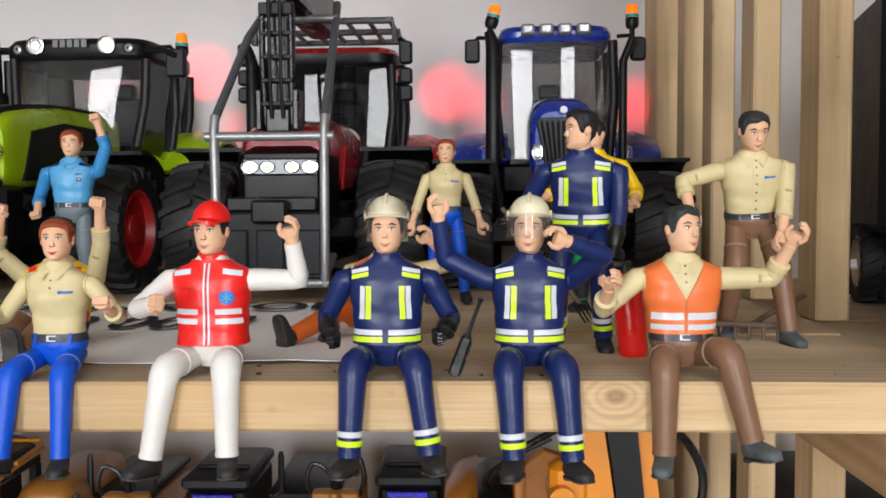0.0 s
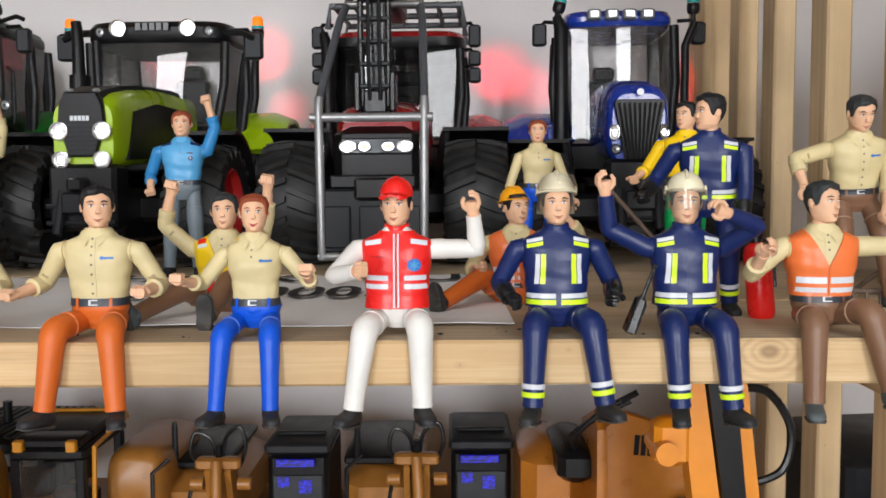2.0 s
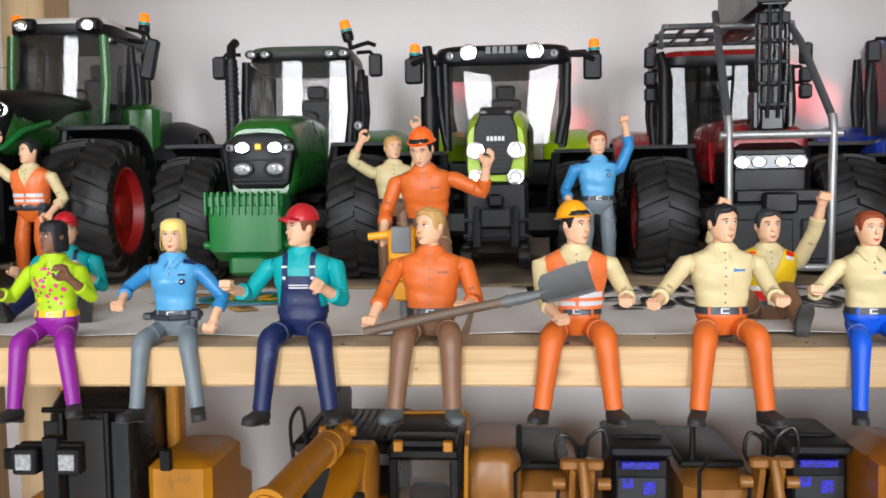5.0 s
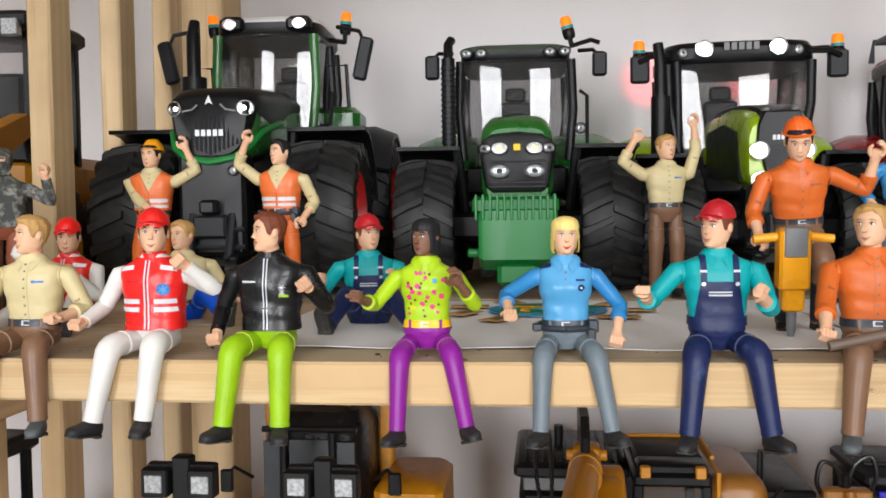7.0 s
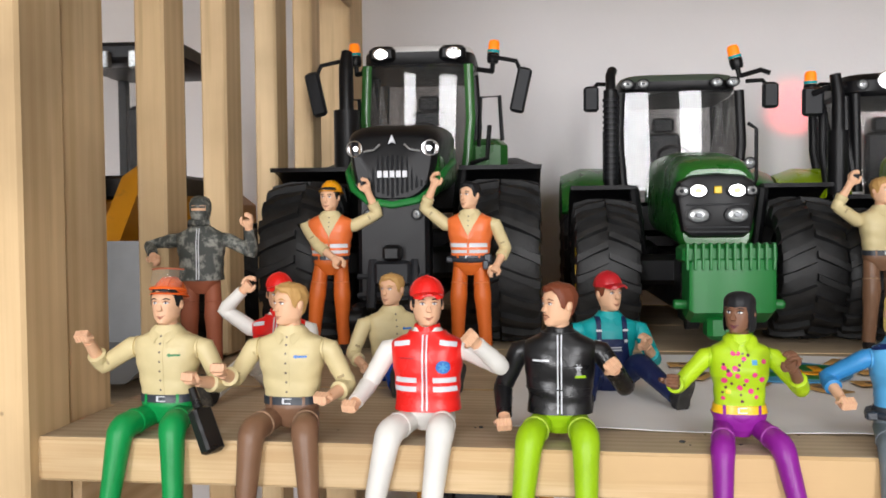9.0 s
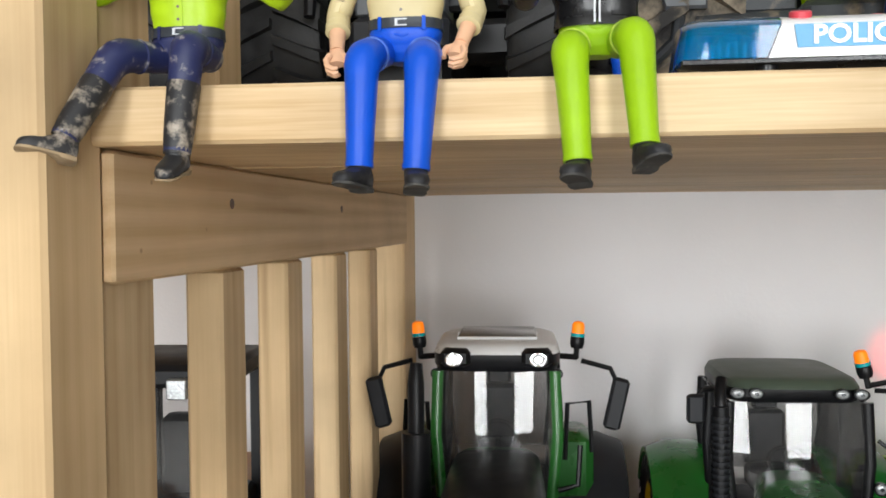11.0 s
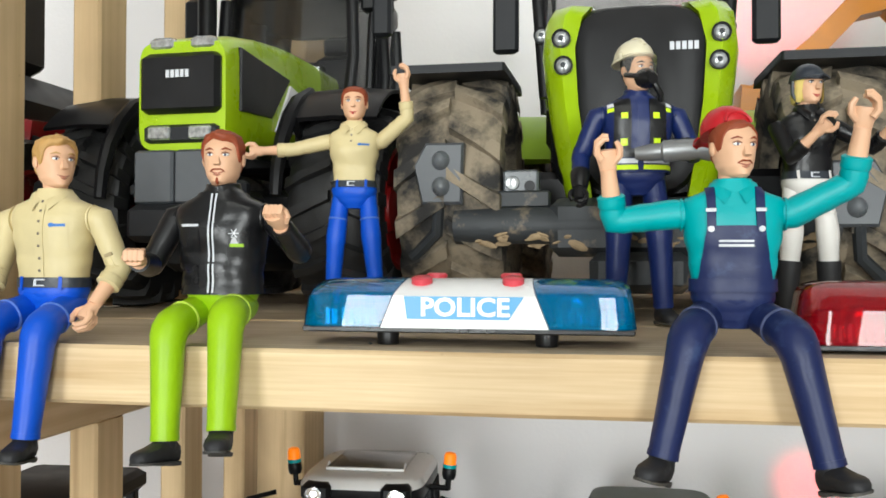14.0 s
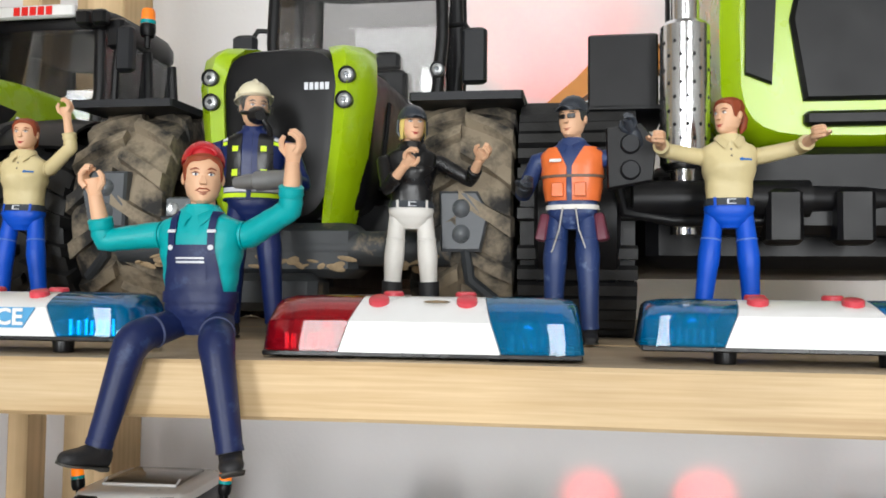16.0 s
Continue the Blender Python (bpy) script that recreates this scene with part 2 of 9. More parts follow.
mat("paper", (0.86, 0.86, 0.88), 0.7, spread=0.02, scale=30)
mat("ink", (0.015, 0.015, 0.018), 0.6)
for nm, col, ro in (
    ("skin", (0.72, 0.43, 0.27), 0.42), ("skin_dark", (0.20, 0.095, 0.055), 0.42), ("lips", (0.45, 0.05, 0.05), 0.4), ("lips_pale", (0.42, 0.17, 0.11), 0.4),
    ("eye_white", (0.85, 0.84, 0.82), 0.3), ("eye_dark", (0.05, 0.06, 0.12), 0.3),
    ("hair_black", (0.012, 0.012, 0.014), 0.5), ("hair_grey", (0.03, 0.034, 0.035), 0.5), ("hair_blond", (0.50, 0.29, 0.10), 0.5), ("hair_yellow", (0.80, 0.62, 0.20), 0.45),
    ("hair_red", (0.26, 0.055, 0.022), 0.5), ("hair_brown", (0.17, 0.045, 0.02), 0.5),
    ("tan", (0.62, 0.52, 0.285), 0.42), ("orange", (0.60, 0.125, 0.018), 0.42), ("vest_orange", (0.76, 0.165, 0.04), 0.4), ("brown", (0.20, 0.105, 0.06), 0.36),
    ("blue", (0.002, 0.078, 0.56), 0.4), ("navy", (0.006, 0.017, 0.095), 0.44), ("white_plastic", (0.72, 0.70, 0.665), 0.4), ("red_plastic", (0.74, 0.015, 0.012), 0.36),
    ("cap_red", (0.45, 0.012, 0.02), 0.38), ("teal", (0.0, 0.34, 0.36), 0.4), ("lime", (0.40, 0.60, 0.012), 0.38), ("lime_pants", (0.30, 0.52, 0.006), 0.4),
    ("purple", (0.24, 0.012, 0.27), 0.38), ("police_blue", (0.08, 0.33, 0.60), 0.4), ("police_deep", (0.03, 0.22, 0.50), 0.4), ("grey_pants", (0.15, 0.185, 0.21), 0.42), ("green_pants", (0.0, 0.26, 0.06), 0.38),
    ("yellow_plastic", (0.85, 0.56, 0.008), 0.4), ("hat_yellow", (0.85, 0.36, 0.01), 0.36), ("hat_orange", (0.82, 0.13, 0.015), 0.36), ("hat_cream", (0.72, 0.66, 0.48), 0.38),
    ("black_plastic", (0.007, 0.007, 0.008), 0.36), ("shoe_black", (0.02, 0.02, 0.022), 0.5), ("shoe_grey", (0.085, 0.10, 0.105), 0.55), ("belt", (0.028, 0.034, 0.045), 0.45),
    ("silver_print", (0.62, 0.64, 0.68), 0.35), ("neon_print", (0.62, 0.85, 0.02), 0.4), ("blue_print", (0.03, 0.16, 0.50), 0.4), ("pink_print", (0.75, 0.05, 0.22), 0.4), ("button_red", (0.58, 0.055, 0.075), 0.45), ("camo_light", (0.17, 0.18, 0.16), 0.6),
    ("button", (0.16, 0.13, 0.10), 0.4), ("seam", (0.36, 0.28, 0.15), 0.5), ("belt_yellow", (0.85, 0.50, 0.01), 0.4), ("rust_pants", (0.30, 0.09, 0.045), 0.55), ("maroon", (0.13, 0.03, 0.05), 0.5),
):
    dull = nm.startswith(("hair", "skin", "camo", "shoe", "rust"))
    leg = nm in ("blue", "orange", "brown", "lime_pants", "purple", "grey_pants", "green_pants", "white_plastic", "lime", "tan", "teal")
    mat(nm, col, ro if dull else ro * (1.0 if leg else 0.78), spread=0.06, scale=55, bump=0.3, bump_scale=170, spec=0.3 if dull else (0.36 if leg else 0.42))
for nm, col in (("orange_worn", (0.70, 0.20, 0.07)), ("brown_worn", (0.36, 0.23, 0.15)), ("blue_worn", (0.10, 0.20, 0.62)), ("lime_pants_worn", (0.46, 0.62, 0.08)), ("navy_matte_worn", (0.07, 0.085, 0.17)), ("purple_worn", (0.38, 0.08, 0.40)), ("grey_pants_worn", (0.22, 0.25, 0.28))):
    mat(nm, col, 0.5, spread=0.2, scale=400, spec=0.3)
mat("sole", (0.045, 0.043, 0.04), 0.7, spread=0.3, scale=200, dirt=(0.12, 0.105, 0.085), dirt_scale=160, dirt_amount=0.25)
mat("camo", (0.045, 0.05, 0.045), 0.65, dirt=(0.25, 0.25, 0.22), dirt_scale=190, dirt_amount=0.5)
mat("navy_worn", (0.016, 0.022, 0.085), 0.45, dirt=(0.36, 0.33, 0.30), dirt_scale=150, dirt_amount=0.2)
mat("boot_muddy", (0.016, 0.016, 0.018), 0.5, dirt=(0.36, 0.31, 0.25), dirt_scale=140, dirt_amount=0.36)
mat("navy_matte", (0.008, 0.016, 0.075), 0.42, spec=0.35, dirt=(0.03, 0.05, 0.13), dirt_scale=130, dirt_amount=0.18, bump=0.3, bump_scale=170)
mat("denim_worn", (0.014, 0.035, 0.13), 0.45, dirt=(0.12, 0.17, 0.30), dirt_scale=90, dirt_amount=0.12)
mat("tyre", (0.016, 0.016, 0.0165), 0.52, spread=0.35, scale=120, spec=0.45, bump=0.2, bump_scale=700)
mat("tyre_muddy", (0.022, 0.021, 0.02), 0.8, dirt=(0.27, 0.22, 0.155), dirt_scale=34, dirt_amount=0.74, bump=0.6, bump_scale=300)
mat("dark_muddy", (0.03, 0.034, 0.038), 0.55, dirt=(0.28, 0.22, 0.145), dirt_scale=40, dirt_amount=0.2, bump=0.3, bump_scale=300)
mat("frame_black", (0.007, 0.007, 0.008), 0.36, spread=0.15, scale=80, spec=0.24)
mat("dark_grey", (0.017, 0.018, 0.021), 0.45, spec=0.24, spread=0.12, scale=60)
mat("mid_grey", (0.16, 0.165, 0.17), 0.42, spread=0.08)
mat("steel_grey", (0.30, 0.305, 0.31), 0.35, metal=0.6, spread=0.08)
mat("chrome", (0.75, 0.75, 0.76), 0.18, metal=1.0, spread=0.05)
mat("claas_lime", (0.34, 0.52, 0.004), 0.28, coat=0.4, spread=0.03)
mat("lime_dull", (0.28, 0.46, 0.01), 0.4, spread=0.06)
mat("deere_green", (0.012, 0.14, 0.018), 0.28, coat=0.4, spread=0.04)
mat("bright_green", (0.006, 0.17, 0.03), 0.38, spread=0.05)
mat("fendt_green", (0.02, 0.12, 0.02), 0.28, coat=0.4, spread=0.04)
mat("case_red", (0.36, 0.008, 0.014), 0.25, coat=0.5, spread=0.04)
mat("rim_red", (0.40, 0.012, 0.012), 0.4, spread=0.08)
mat("rim_yellow", (0.75, 0.5, 0.01), 0.4, spread=0.06)
mat("nh_blue", (0.008, 0.035, 0.30), 0.25, coat=0.5, spread=0.04)
# cat_yellow and bronze are darkened to carry the shade of the shelf above
mat("cat_yellow", (0.50, 0.205, 0.006), 0.4, spread=0.06, dirt=(0.25, 0.13, 0.02), dirt_scale=40, dirt_amount=0.1)
mat("boom_orange", (0.70, 0.24, 0.008), 0.36, spread=0.05)
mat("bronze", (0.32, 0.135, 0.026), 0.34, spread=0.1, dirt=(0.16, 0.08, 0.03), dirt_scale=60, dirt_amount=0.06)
mat("crane_orange", (0.40, 0.14, 0.016), 0.3, spread=0.06, coat=0.3)
mat("weight_grey", (0.075, 0.082, 0.092), 0.42, spread=0.08)
mat("dome_grey", (0.11, 0.12, 0.13), 0.28, spread=0.08)
mat("roof_white", (0.78, 0.78, 0.78), 0.3, coat=0.3, spread=0.03)
mat("roof_olive", (0.07, 0.095, 0.07), 0.5, spread=0.06)
mat("shovel_grey", (0.11, 0.118, 0.122), 0.4, spread=0.06)
mat("shaft_brown", (0.13, 0.085, 0.06), 0.5, spread=0.15)
mat("lens_clear", (0.50, 0.52, 0.53), 0.2, metal=0.55, spread=0.25, scale=500)
mat("mirror_dark", (0.05, 0.055, 0.06), 0.15, metal=0.4)
mat("bolt", (0.35, 0.34, 0.32), 0.35, metal=0.8)
mat("mud", (0.33, 0.24, 0.14), 0.9, spread=0.25, scale=150, bump=0.8, bump_scale=300)
glow("lamp_white", (0.90, 0.93, 1.0), 14.0)
glow("lamp_dim", (1.0, 0.85, 0.45), 0.45)
glow("beacon_amber", (1.0, 0.21, 0.004), 0.75)
glow("beacon_dull", (0.85, 0.2, 0.01), 0.35)
screen = glow("lcd_blue", (0.01, 0.01, 1.0), 1.1)
screen.node_tree.nodes["Principled BSDF"].inputs["Base Color"].default_value = (0.01, 0.01, 0.06, 1)
sn = screen.node_tree.nodes.new("ShaderNodeTexNoise")
sn.inputs["Scale"].default_value = 4.5
sr = screen.node_tree.nodes.new("ShaderNodeMapRange")
sr.inputs["From Min"].default_value, sr.inputs["From Max"].default_value, sr.inputs["To Min"].default_value, sr.inputs["To Max"].default_value = 0.42, 0.62, 0.03, 0.9
screen.node_tree.links.new(sn.outputs[0], sr.inputs[0])
screen.node_tree.links.new(sr.outputs[0], screen.node_tree.nodes["Principled BSDF"].inputs["Emission Strength"])
glow("led_red", (1.0, 0.02, 0.03), 6.0)
clear("window_glass", (0.72, 0.72, 0.72), 0.02, 0.01)
clear("visor_glass", (0.90, 0.88, 0.83), 0.05, 0.07, tint=0.6)
clear("blue_glass", (0.0, 0.34, 0.72), 0.05, 0.26, tint=0.01)
clear("red_glass", (0.66, 0.008, 0.025), 0.05, 0.24, tint=0.02)
# glass darkened to stand in for a dim cab interior and dull reflections
clear("window_smoked", (0.25, 0.25, 0.25), 0.02, 0.01, tint=0.15)
MATS["window_glass"].use_backface_culling = False


# ---- mesh building ----
class Build:
    """Gathers geometry for one mesh; every call adds pieces through the matrix m."""

    def __init__(self, unit=1.0):
        self.v, self.f, self.fm, self.mats = [], [], [], []
        self.m = Matrix.Scale(unit, 4)

    def mi(self, name):
        if name not in self.mats:
            self.mats.append(name)
        return self.mats.index(name)

    def add(self, verts, faces, mats):
        base = len(self.v)
        self.v.extend(self.m @ Vector(p) for p in verts)
        for k, f in enumerate(faces):
            self.f.append([base + i for i in f])
            self.fm.append(self.mi(mats if isinstance(mats, str) else mats[k]))

    def loft(self, rings, mats, closed=True, cap0=True, cap1=True):
        n = len(rings[0])
        verts = [p for r in rings for p in r]
        faces, fm = [], []
        for i in range(len(rings) - 1):
            for j in range(n if closed else n - 1):
                k = (j + 1) % n
                faces.append([i * n + j, i * n + k, (i + 1) * n + k, (i + 1) * n + j])
                fm.append(mats if isinstance(mats, str) else mats(i, j))
        if cap0:
            faces.append(list(range(n))[::-1])
            fm.append(mats if isinstance(mats, str) else mats(0, 0))
        if cap1:
            faces.append([(len(rings) - 1) * n + j for j in range(n)])
            fm.append(mats if isinstance(mats, str) else mats(len(rings) - 2, 0))
        self.add(verts, faces, fm)

    def tube(self, pts, radii, mats, seg=10, flat=1.0, up=None):
        """A round bar along points; radii one for all or one for each."""
        pts = [Vector(p) for p in pts]
        radii = [radii] * len(pts) if isinstance(radii, (int, float)) else radii
        rings = []
        ref = Vector(up) if up else None
        for i, p in enumerate(pts):
            d = (pts[min(i + 1, len(pts) - 1)] - pts[max(i - 1, 0)]).normalized()
            if ref is None:
                ref = Vector((0, 0, 1)) if abs(d.z) < 0.9 else Vector((1, 0, 0))
            s = d.cross(ref).normalized()
            u = s.cross(d).normalized()
            ref = u
            r = radii[i]
            rings.append([p + s * (r * math.cos(6.28319 * k / seg)) + u * (r * flat * math.sin(6.28319 * k / seg)) for k in range(seg)])
        self.loft(rings, mats)

    def ball(self, c, r, mats, nu=12, nv=8, rot=None, v0=0.0, v1=1.0):
        """An ellipsoid, or a slice of it between v0 (bottom) and v1 (top)."""
        r = (r, r, r) if isinstance(r, (int, float)) else r
        rot = rot or Matrix()
        rings = []
        for i in range(nv + 1):
            t = math.pi * ((v0 + (v1 - v0) * i / nv) - 0.5)
            rings.append([Vector(c) + rot @ Vector((r[0] * math.cos(t) * math.cos(6.28319 * k / nu), r[1] * math.cos(t) * math.sin(6.28319 * k / nu), r[2] * math.sin(t))) for k in range(nu)])
        self.loft(rings, mats)

    def box(self, lo, hi, mats, r=0.0, taper=1.0, rot=None):
        """A box with chamfered edges between two corners; taper narrows its top."""
        c = [(a + b) / 2 for a, b in zip(lo, hi)]
        h = [abs(b - a) / 2 for a, b in zip(lo, hi)]
        r = min(r, 0.48 * min(h)) if r else 0.02 * min(h)

        def ring(z, ins, s):
            x, y = (h[0] - ins) * s, (h[1] - ins) * s
            q = r * 0.999
            return [(x - q, -y, z), (x, -y + q, z), (x, y - q, z), (x - q, y, z), (-x + q, y, z), (-x, y - q, z), (-x, -y + q, z), (-x + q, -y, z)]

        rings = [ring(-h[2], r, 1), ring(-h[2] + r, 0, 1), ring(h[2] - r, 0, taper), ring(h[2], r, taper)]
        rot = rot or Matrix()
        self.loft([[Vector(c) + rot @ Vector(p) for p in g] for g in rings], mats)

    def prism(self, prof, axis, a, b, mats, ins=0.0):
        """A flat outline pushed along an axis from a to b, edges inset by ins."""
        cx, cy = sum(p[0] for p in prof) / len(prof), sum(p[1] for p in prof) / len(prof)

        def at(p, q, s):
            u, v = cx + (p[0] - cx) * s, cy + (p[1] - cy) * s
            return {"x": (q, u, v), "y": (u, q, v), "z": (u, v, q)}[axis]

        size = max(max(abs(p[0] - cx) for p in prof), max(abs(p[1] - cy) for p in prof))
        s = 1 - ins / size if size else 1
        d = (1 if b > a else -1) * ins
        rows = [(a, s), (a + d, 1), (b - d, 1), (b, s)] if ins else [(a, 1), (b, 1)]
        self.loft([[at(p, q, k) for p in prof] for q, k in rows], mats)

    def lathe(self, prof, c, axis, mats, seg=28, cap=True):
        """Turned about an axis through c: prof is (distance along the axis, radius)."""
        rings = []
        for a, r in prof:
            ring = []
            for k in range(seg):
                u, v = r * math.cos(6.28319 * k / seg), r * math.sin(6.28319 * k / seg)
                p = {"x": (a, u, v), "y": (v, a, u), "z": (u, v, a)}[axis]
                ring.append(Vector(c) + Vector(p))
            rings.append(ring)
        self.loft(rings, mats, cap0=cap, cap1=cap)

    def put(self, name, parent=None, label="", sharp=38.0):
        me = bpy.data.meshes.new(name)
        me.from_pydata([tuple(p) for p in self.v], [], self.f)
        for mname in self.mats:
            me.materials.append(MATS[mname])
        me.polygons.foreach_set("material_index", self.fm)
        me.polygons.foreach_set("use_smooth", [True] * len(self.f))
        bm = bmesh.new()
        bm.from_mesh(me)
        bmesh.ops.recalc_face_normals(bm, faces=bm.faces)
        bm.to_mesh(me)
        bm.free()
        me.set_sharp_from_angle(angle=radians(sharp))
        ob = new(name, me)
        if parent:
            ob.parent = parent
        if label:
            tagged(ob, label)
        return ob


def part(name, parent, fill, label="", unit=1.0, sharp=38.0):
    """One mesh made by fill(build), as a part of its parent."""
    b = Build(unit)
    fill(b)
    return b.put(name, parent, label, sharp)


def thing(name, m, label, category, group="", kind=""):
    ob = new(name)
    ob.empty_display_size = 0.02
    ob.matrix_world = m
    return tagged(ob, label, category, group, kind)


def words(name, text, size, m, material, parent, stretch=1.0, depth=0.0, bold=0.0):
    """Flat lettering in the built-in font, as a mesh."""
    cu = bpy.data.curves.new(name, "FONT")
    cu.body, cu.size, cu.align_x, cu.align_y, cu.extrude, cu.resolution_u, cu.offset = text, size, "CENTER", "CENTER", depth, 3, bold
    tmp = bpy.data.objects.new(name, cu)
    me = bpy.data.meshes.new_from_object(tmp)
    bpy.data.objects.remove(tmp)
    me.materials.clear()
    me.materials.append(MATS[material])
    ob = new(name, me)
    ob.parent = parent
    ob.matrix_local = m @ Matrix.Diagonal((stretch, 1, 1, 1))
    return ob


# ---- the room ----
def slab(name, lo, hi, material, label, category, r=0.0):
    b = Build()
    b.box(lo, hi, material, r)
    return tagged(b.put(name), label, category, kind="structure")


WALL_Y = 0.932
# floor, ceiling, side and south walls are unseen, added to close the room
slab("floor", (-3.2, -4.90, -0.1), (2.6, 1.1, 0.0), "concrete", "unseen grey concrete floor of the room, lightened for bounce light", "floor")
slab("ceiling", (-3.2, -4.90, 3.3), (2.6, 1.1, 3.4), "plaster", "unseen ceiling, grey plaster darkened to cut fill light", "ceiling")
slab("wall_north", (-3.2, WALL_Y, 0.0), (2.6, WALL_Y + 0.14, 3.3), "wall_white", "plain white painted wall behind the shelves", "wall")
slab("wall_west", (-3.34, -4.90, 0.0), (-3.2, 1.07, 3.3), "plaster", "unseen side wall, grey plaster darkened to cut fill light", "wall")
slab("wall_east", (2.6, -4.90, 0.0), (2.74, 1.07, 3.3), "plaster", "unseen side wall, grey plaster darkened to cut fill light", "wall")
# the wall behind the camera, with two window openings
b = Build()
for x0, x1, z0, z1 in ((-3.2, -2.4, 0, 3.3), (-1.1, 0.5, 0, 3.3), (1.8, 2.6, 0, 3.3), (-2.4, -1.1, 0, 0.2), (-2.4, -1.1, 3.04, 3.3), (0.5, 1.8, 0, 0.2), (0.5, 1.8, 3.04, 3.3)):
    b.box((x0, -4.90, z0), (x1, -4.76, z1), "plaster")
tagged(b.put("wall_south"), "unseen wall with two window openings, grey plaster darkened to cut fill light", "wall", kind="structure")
for k, x0 in ((1, -2.4), (2, 0.5)):
    w = tagged(new("window_%d" % k), "white framed window letting in daylight", "window", kind="structure")
    w.location = (x0 + 0.65, -4.83, 1.62)

    def frame_bars(b):
        for lo, hi in (((-0.65, -0.03, -1.42), (-0.59, 0.03, 1.42)), ((0.59, -0.03, -1.42), (0.65, 0.03, 1.42)), ((-0.59, -0.03, -1.42), (0.59, 0.03, -1.36)), ((-0.59, -0.03, 1.36), (0.59, 0.03, 1.42))):
            b.box(lo, hi, "roof_white", 0.006)

    part("window_frame", w, frame_bars)

# ---- the wooden rack ----
X0, X1 = -0.832, 0.180          # inner faces of the two side frames
LEVELS = (0.631, 0.996, 1.3668)   # tops of the three shelves
FRONT = (0.322, 0.318, 0.346)   # their front edges
THICK = 0.0185


def plank(parent, x0, x1, y0, y1, z0, z1, top, skew=0.0, edge="pine_x"):
    b = Build()
    c = Vector(((x0 + x1) / 2, (y0 + y1) / 2, (z0 + z1) / 2))
    h = ((x1 - x0) / 2, (y1 - y0) / 2, (z1 - z0) / 2)
    r = 0.0012
    # rounded outline across, top face darker and greyer than the edges
    prof = [(-h[1] + r, -h[2]), (h[1] - r, -h[2]), (h[1], -h[2] + r), (h[1], h[2] - r), (h[1] - r, h[2]), (-h[1] + r, h[2]), (-h[1], h[2] - r), (-h[1], -h[2] + r)]
    rings = []
    for k in range(9):
        x = -h[0] + 2 * h[0] * k / 8
        w = 0.0004 * math.sin(k * 2.1 + y0 * 40)
        rings.append([(x, p[0] + skew * x, p[1] + w) for p in prof])
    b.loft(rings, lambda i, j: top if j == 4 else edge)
    ob = b.put("plank", parent)
    ob.location = c
    return ob


for k, (z, y0) in enumerate(zip(LEVELS, FRONT)):
    sh = tagged(new("shelf_%d" % (k + 1)), "pine plank shelf of a home-made wooden rack", "shelf", kind="structure")
    ends = [y0, y0 + 0.118, y0 + 0.262, y0 + 0.41, 0.905]
    for i in range(4):
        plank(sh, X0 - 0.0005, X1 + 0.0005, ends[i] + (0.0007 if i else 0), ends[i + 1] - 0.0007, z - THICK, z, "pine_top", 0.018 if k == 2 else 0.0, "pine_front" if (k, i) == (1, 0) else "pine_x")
    for x0, x1, nm in ((-1.85, X0 - 0.022, "side"), (X1 + 0.022, 1.25, "side")):
        for i in range(4):
            plank(sh, x0, x1, ends[i] + 0.0007, ends[i + 1] - 0.0007, z - THICK - 0.012, z - 0.012, "pine_top")


def side_frame(name, xi, out, slat_y, label):
    """Front post, back post, top beams under each shelf and slats; xi is the inner face, out the side it lies on."""
    fr = tagged(new(name), label, "rack frame", kind="structure")

    def bar(nm, x0, x1, y0, y1, z0, z1, mt):
        b = Build()
        c = Vector(((x0 + x1) / 2, (y0 + y1) / 2, (z0 + z1) / 2))
        b.box(Vector((x0, y0, z0)) - c, Vector((x1, y1, z1)) - c, mt, 0.0016)
        ob = b.put(nm, fr)
        ob.location = c

    a = xi
    x_a, x_b = sorted((a, a + out * 0.05))
    bar("front_post", x_a, x_b, 0.3105, 0.3435, 0.0, 2.0, "pine_z")
    s_a, s_b = sorted((a + out * 0.002, a + out * 0.034))
    bar("post", s_a, s_b, 0.3438, 0.383, 0.0, 2.0, "pine_z")
    bar("back_post", x_a, x_b, 0.872, 0.9315, 0.0, 2.0, "pine_z")
    for z in (LEVELS[0] - THICK, LEVELS[1] - THICK, LEVELS[2] - THICK):
        t_a, t_b = sorted((a - out * 0.003, a + out * 0.0018))
        bar("beam", t_a, t_b, 0.3442, 0.8716, z - 0.0445, z - 0.0004, "pine_y")
        for y in (0.447, 0.637):
            b = Build()
            b.lathe([(-out * 0.0004, 0.0022), (out * 0.0004, 0.0024), (out * 0.0006, 0.0012)], (0, 0, 0), "x", "shaft_brown", 12)
            ob = b.put("screw", fr)
            ob.location = (a - out * 0.003, y, z - 0.016)
    for y in slat_y:
        t_a, t_b = sorted((a + out * 0.003, a + out * 0.0205))
        for z0, z1 in ((0.0, LEVELS[0] - THICK - 0.045), (LEVELS[0], LEVELS[1] - THICK - 0.045), (LEVELS[1], LEVELS[2] - THICK - 0.045), (LEVELS[2], 2.0)):
            bar("slat", t_a, t_b, y, y + 0.029, z0 + 0.0003, z1 - 0.0003, "pine_z")
    return fr


side_frame("rack_frame_left", X0, -1, (0.449, 0.541, 0.644, 0.743), "pine rack side frame with posts and upright slats")
side_frame("rack_frame_right", X1, 1, (0.474, 0.583, 0.683, 0.77), "pine rack side frame with posts and upright slats")


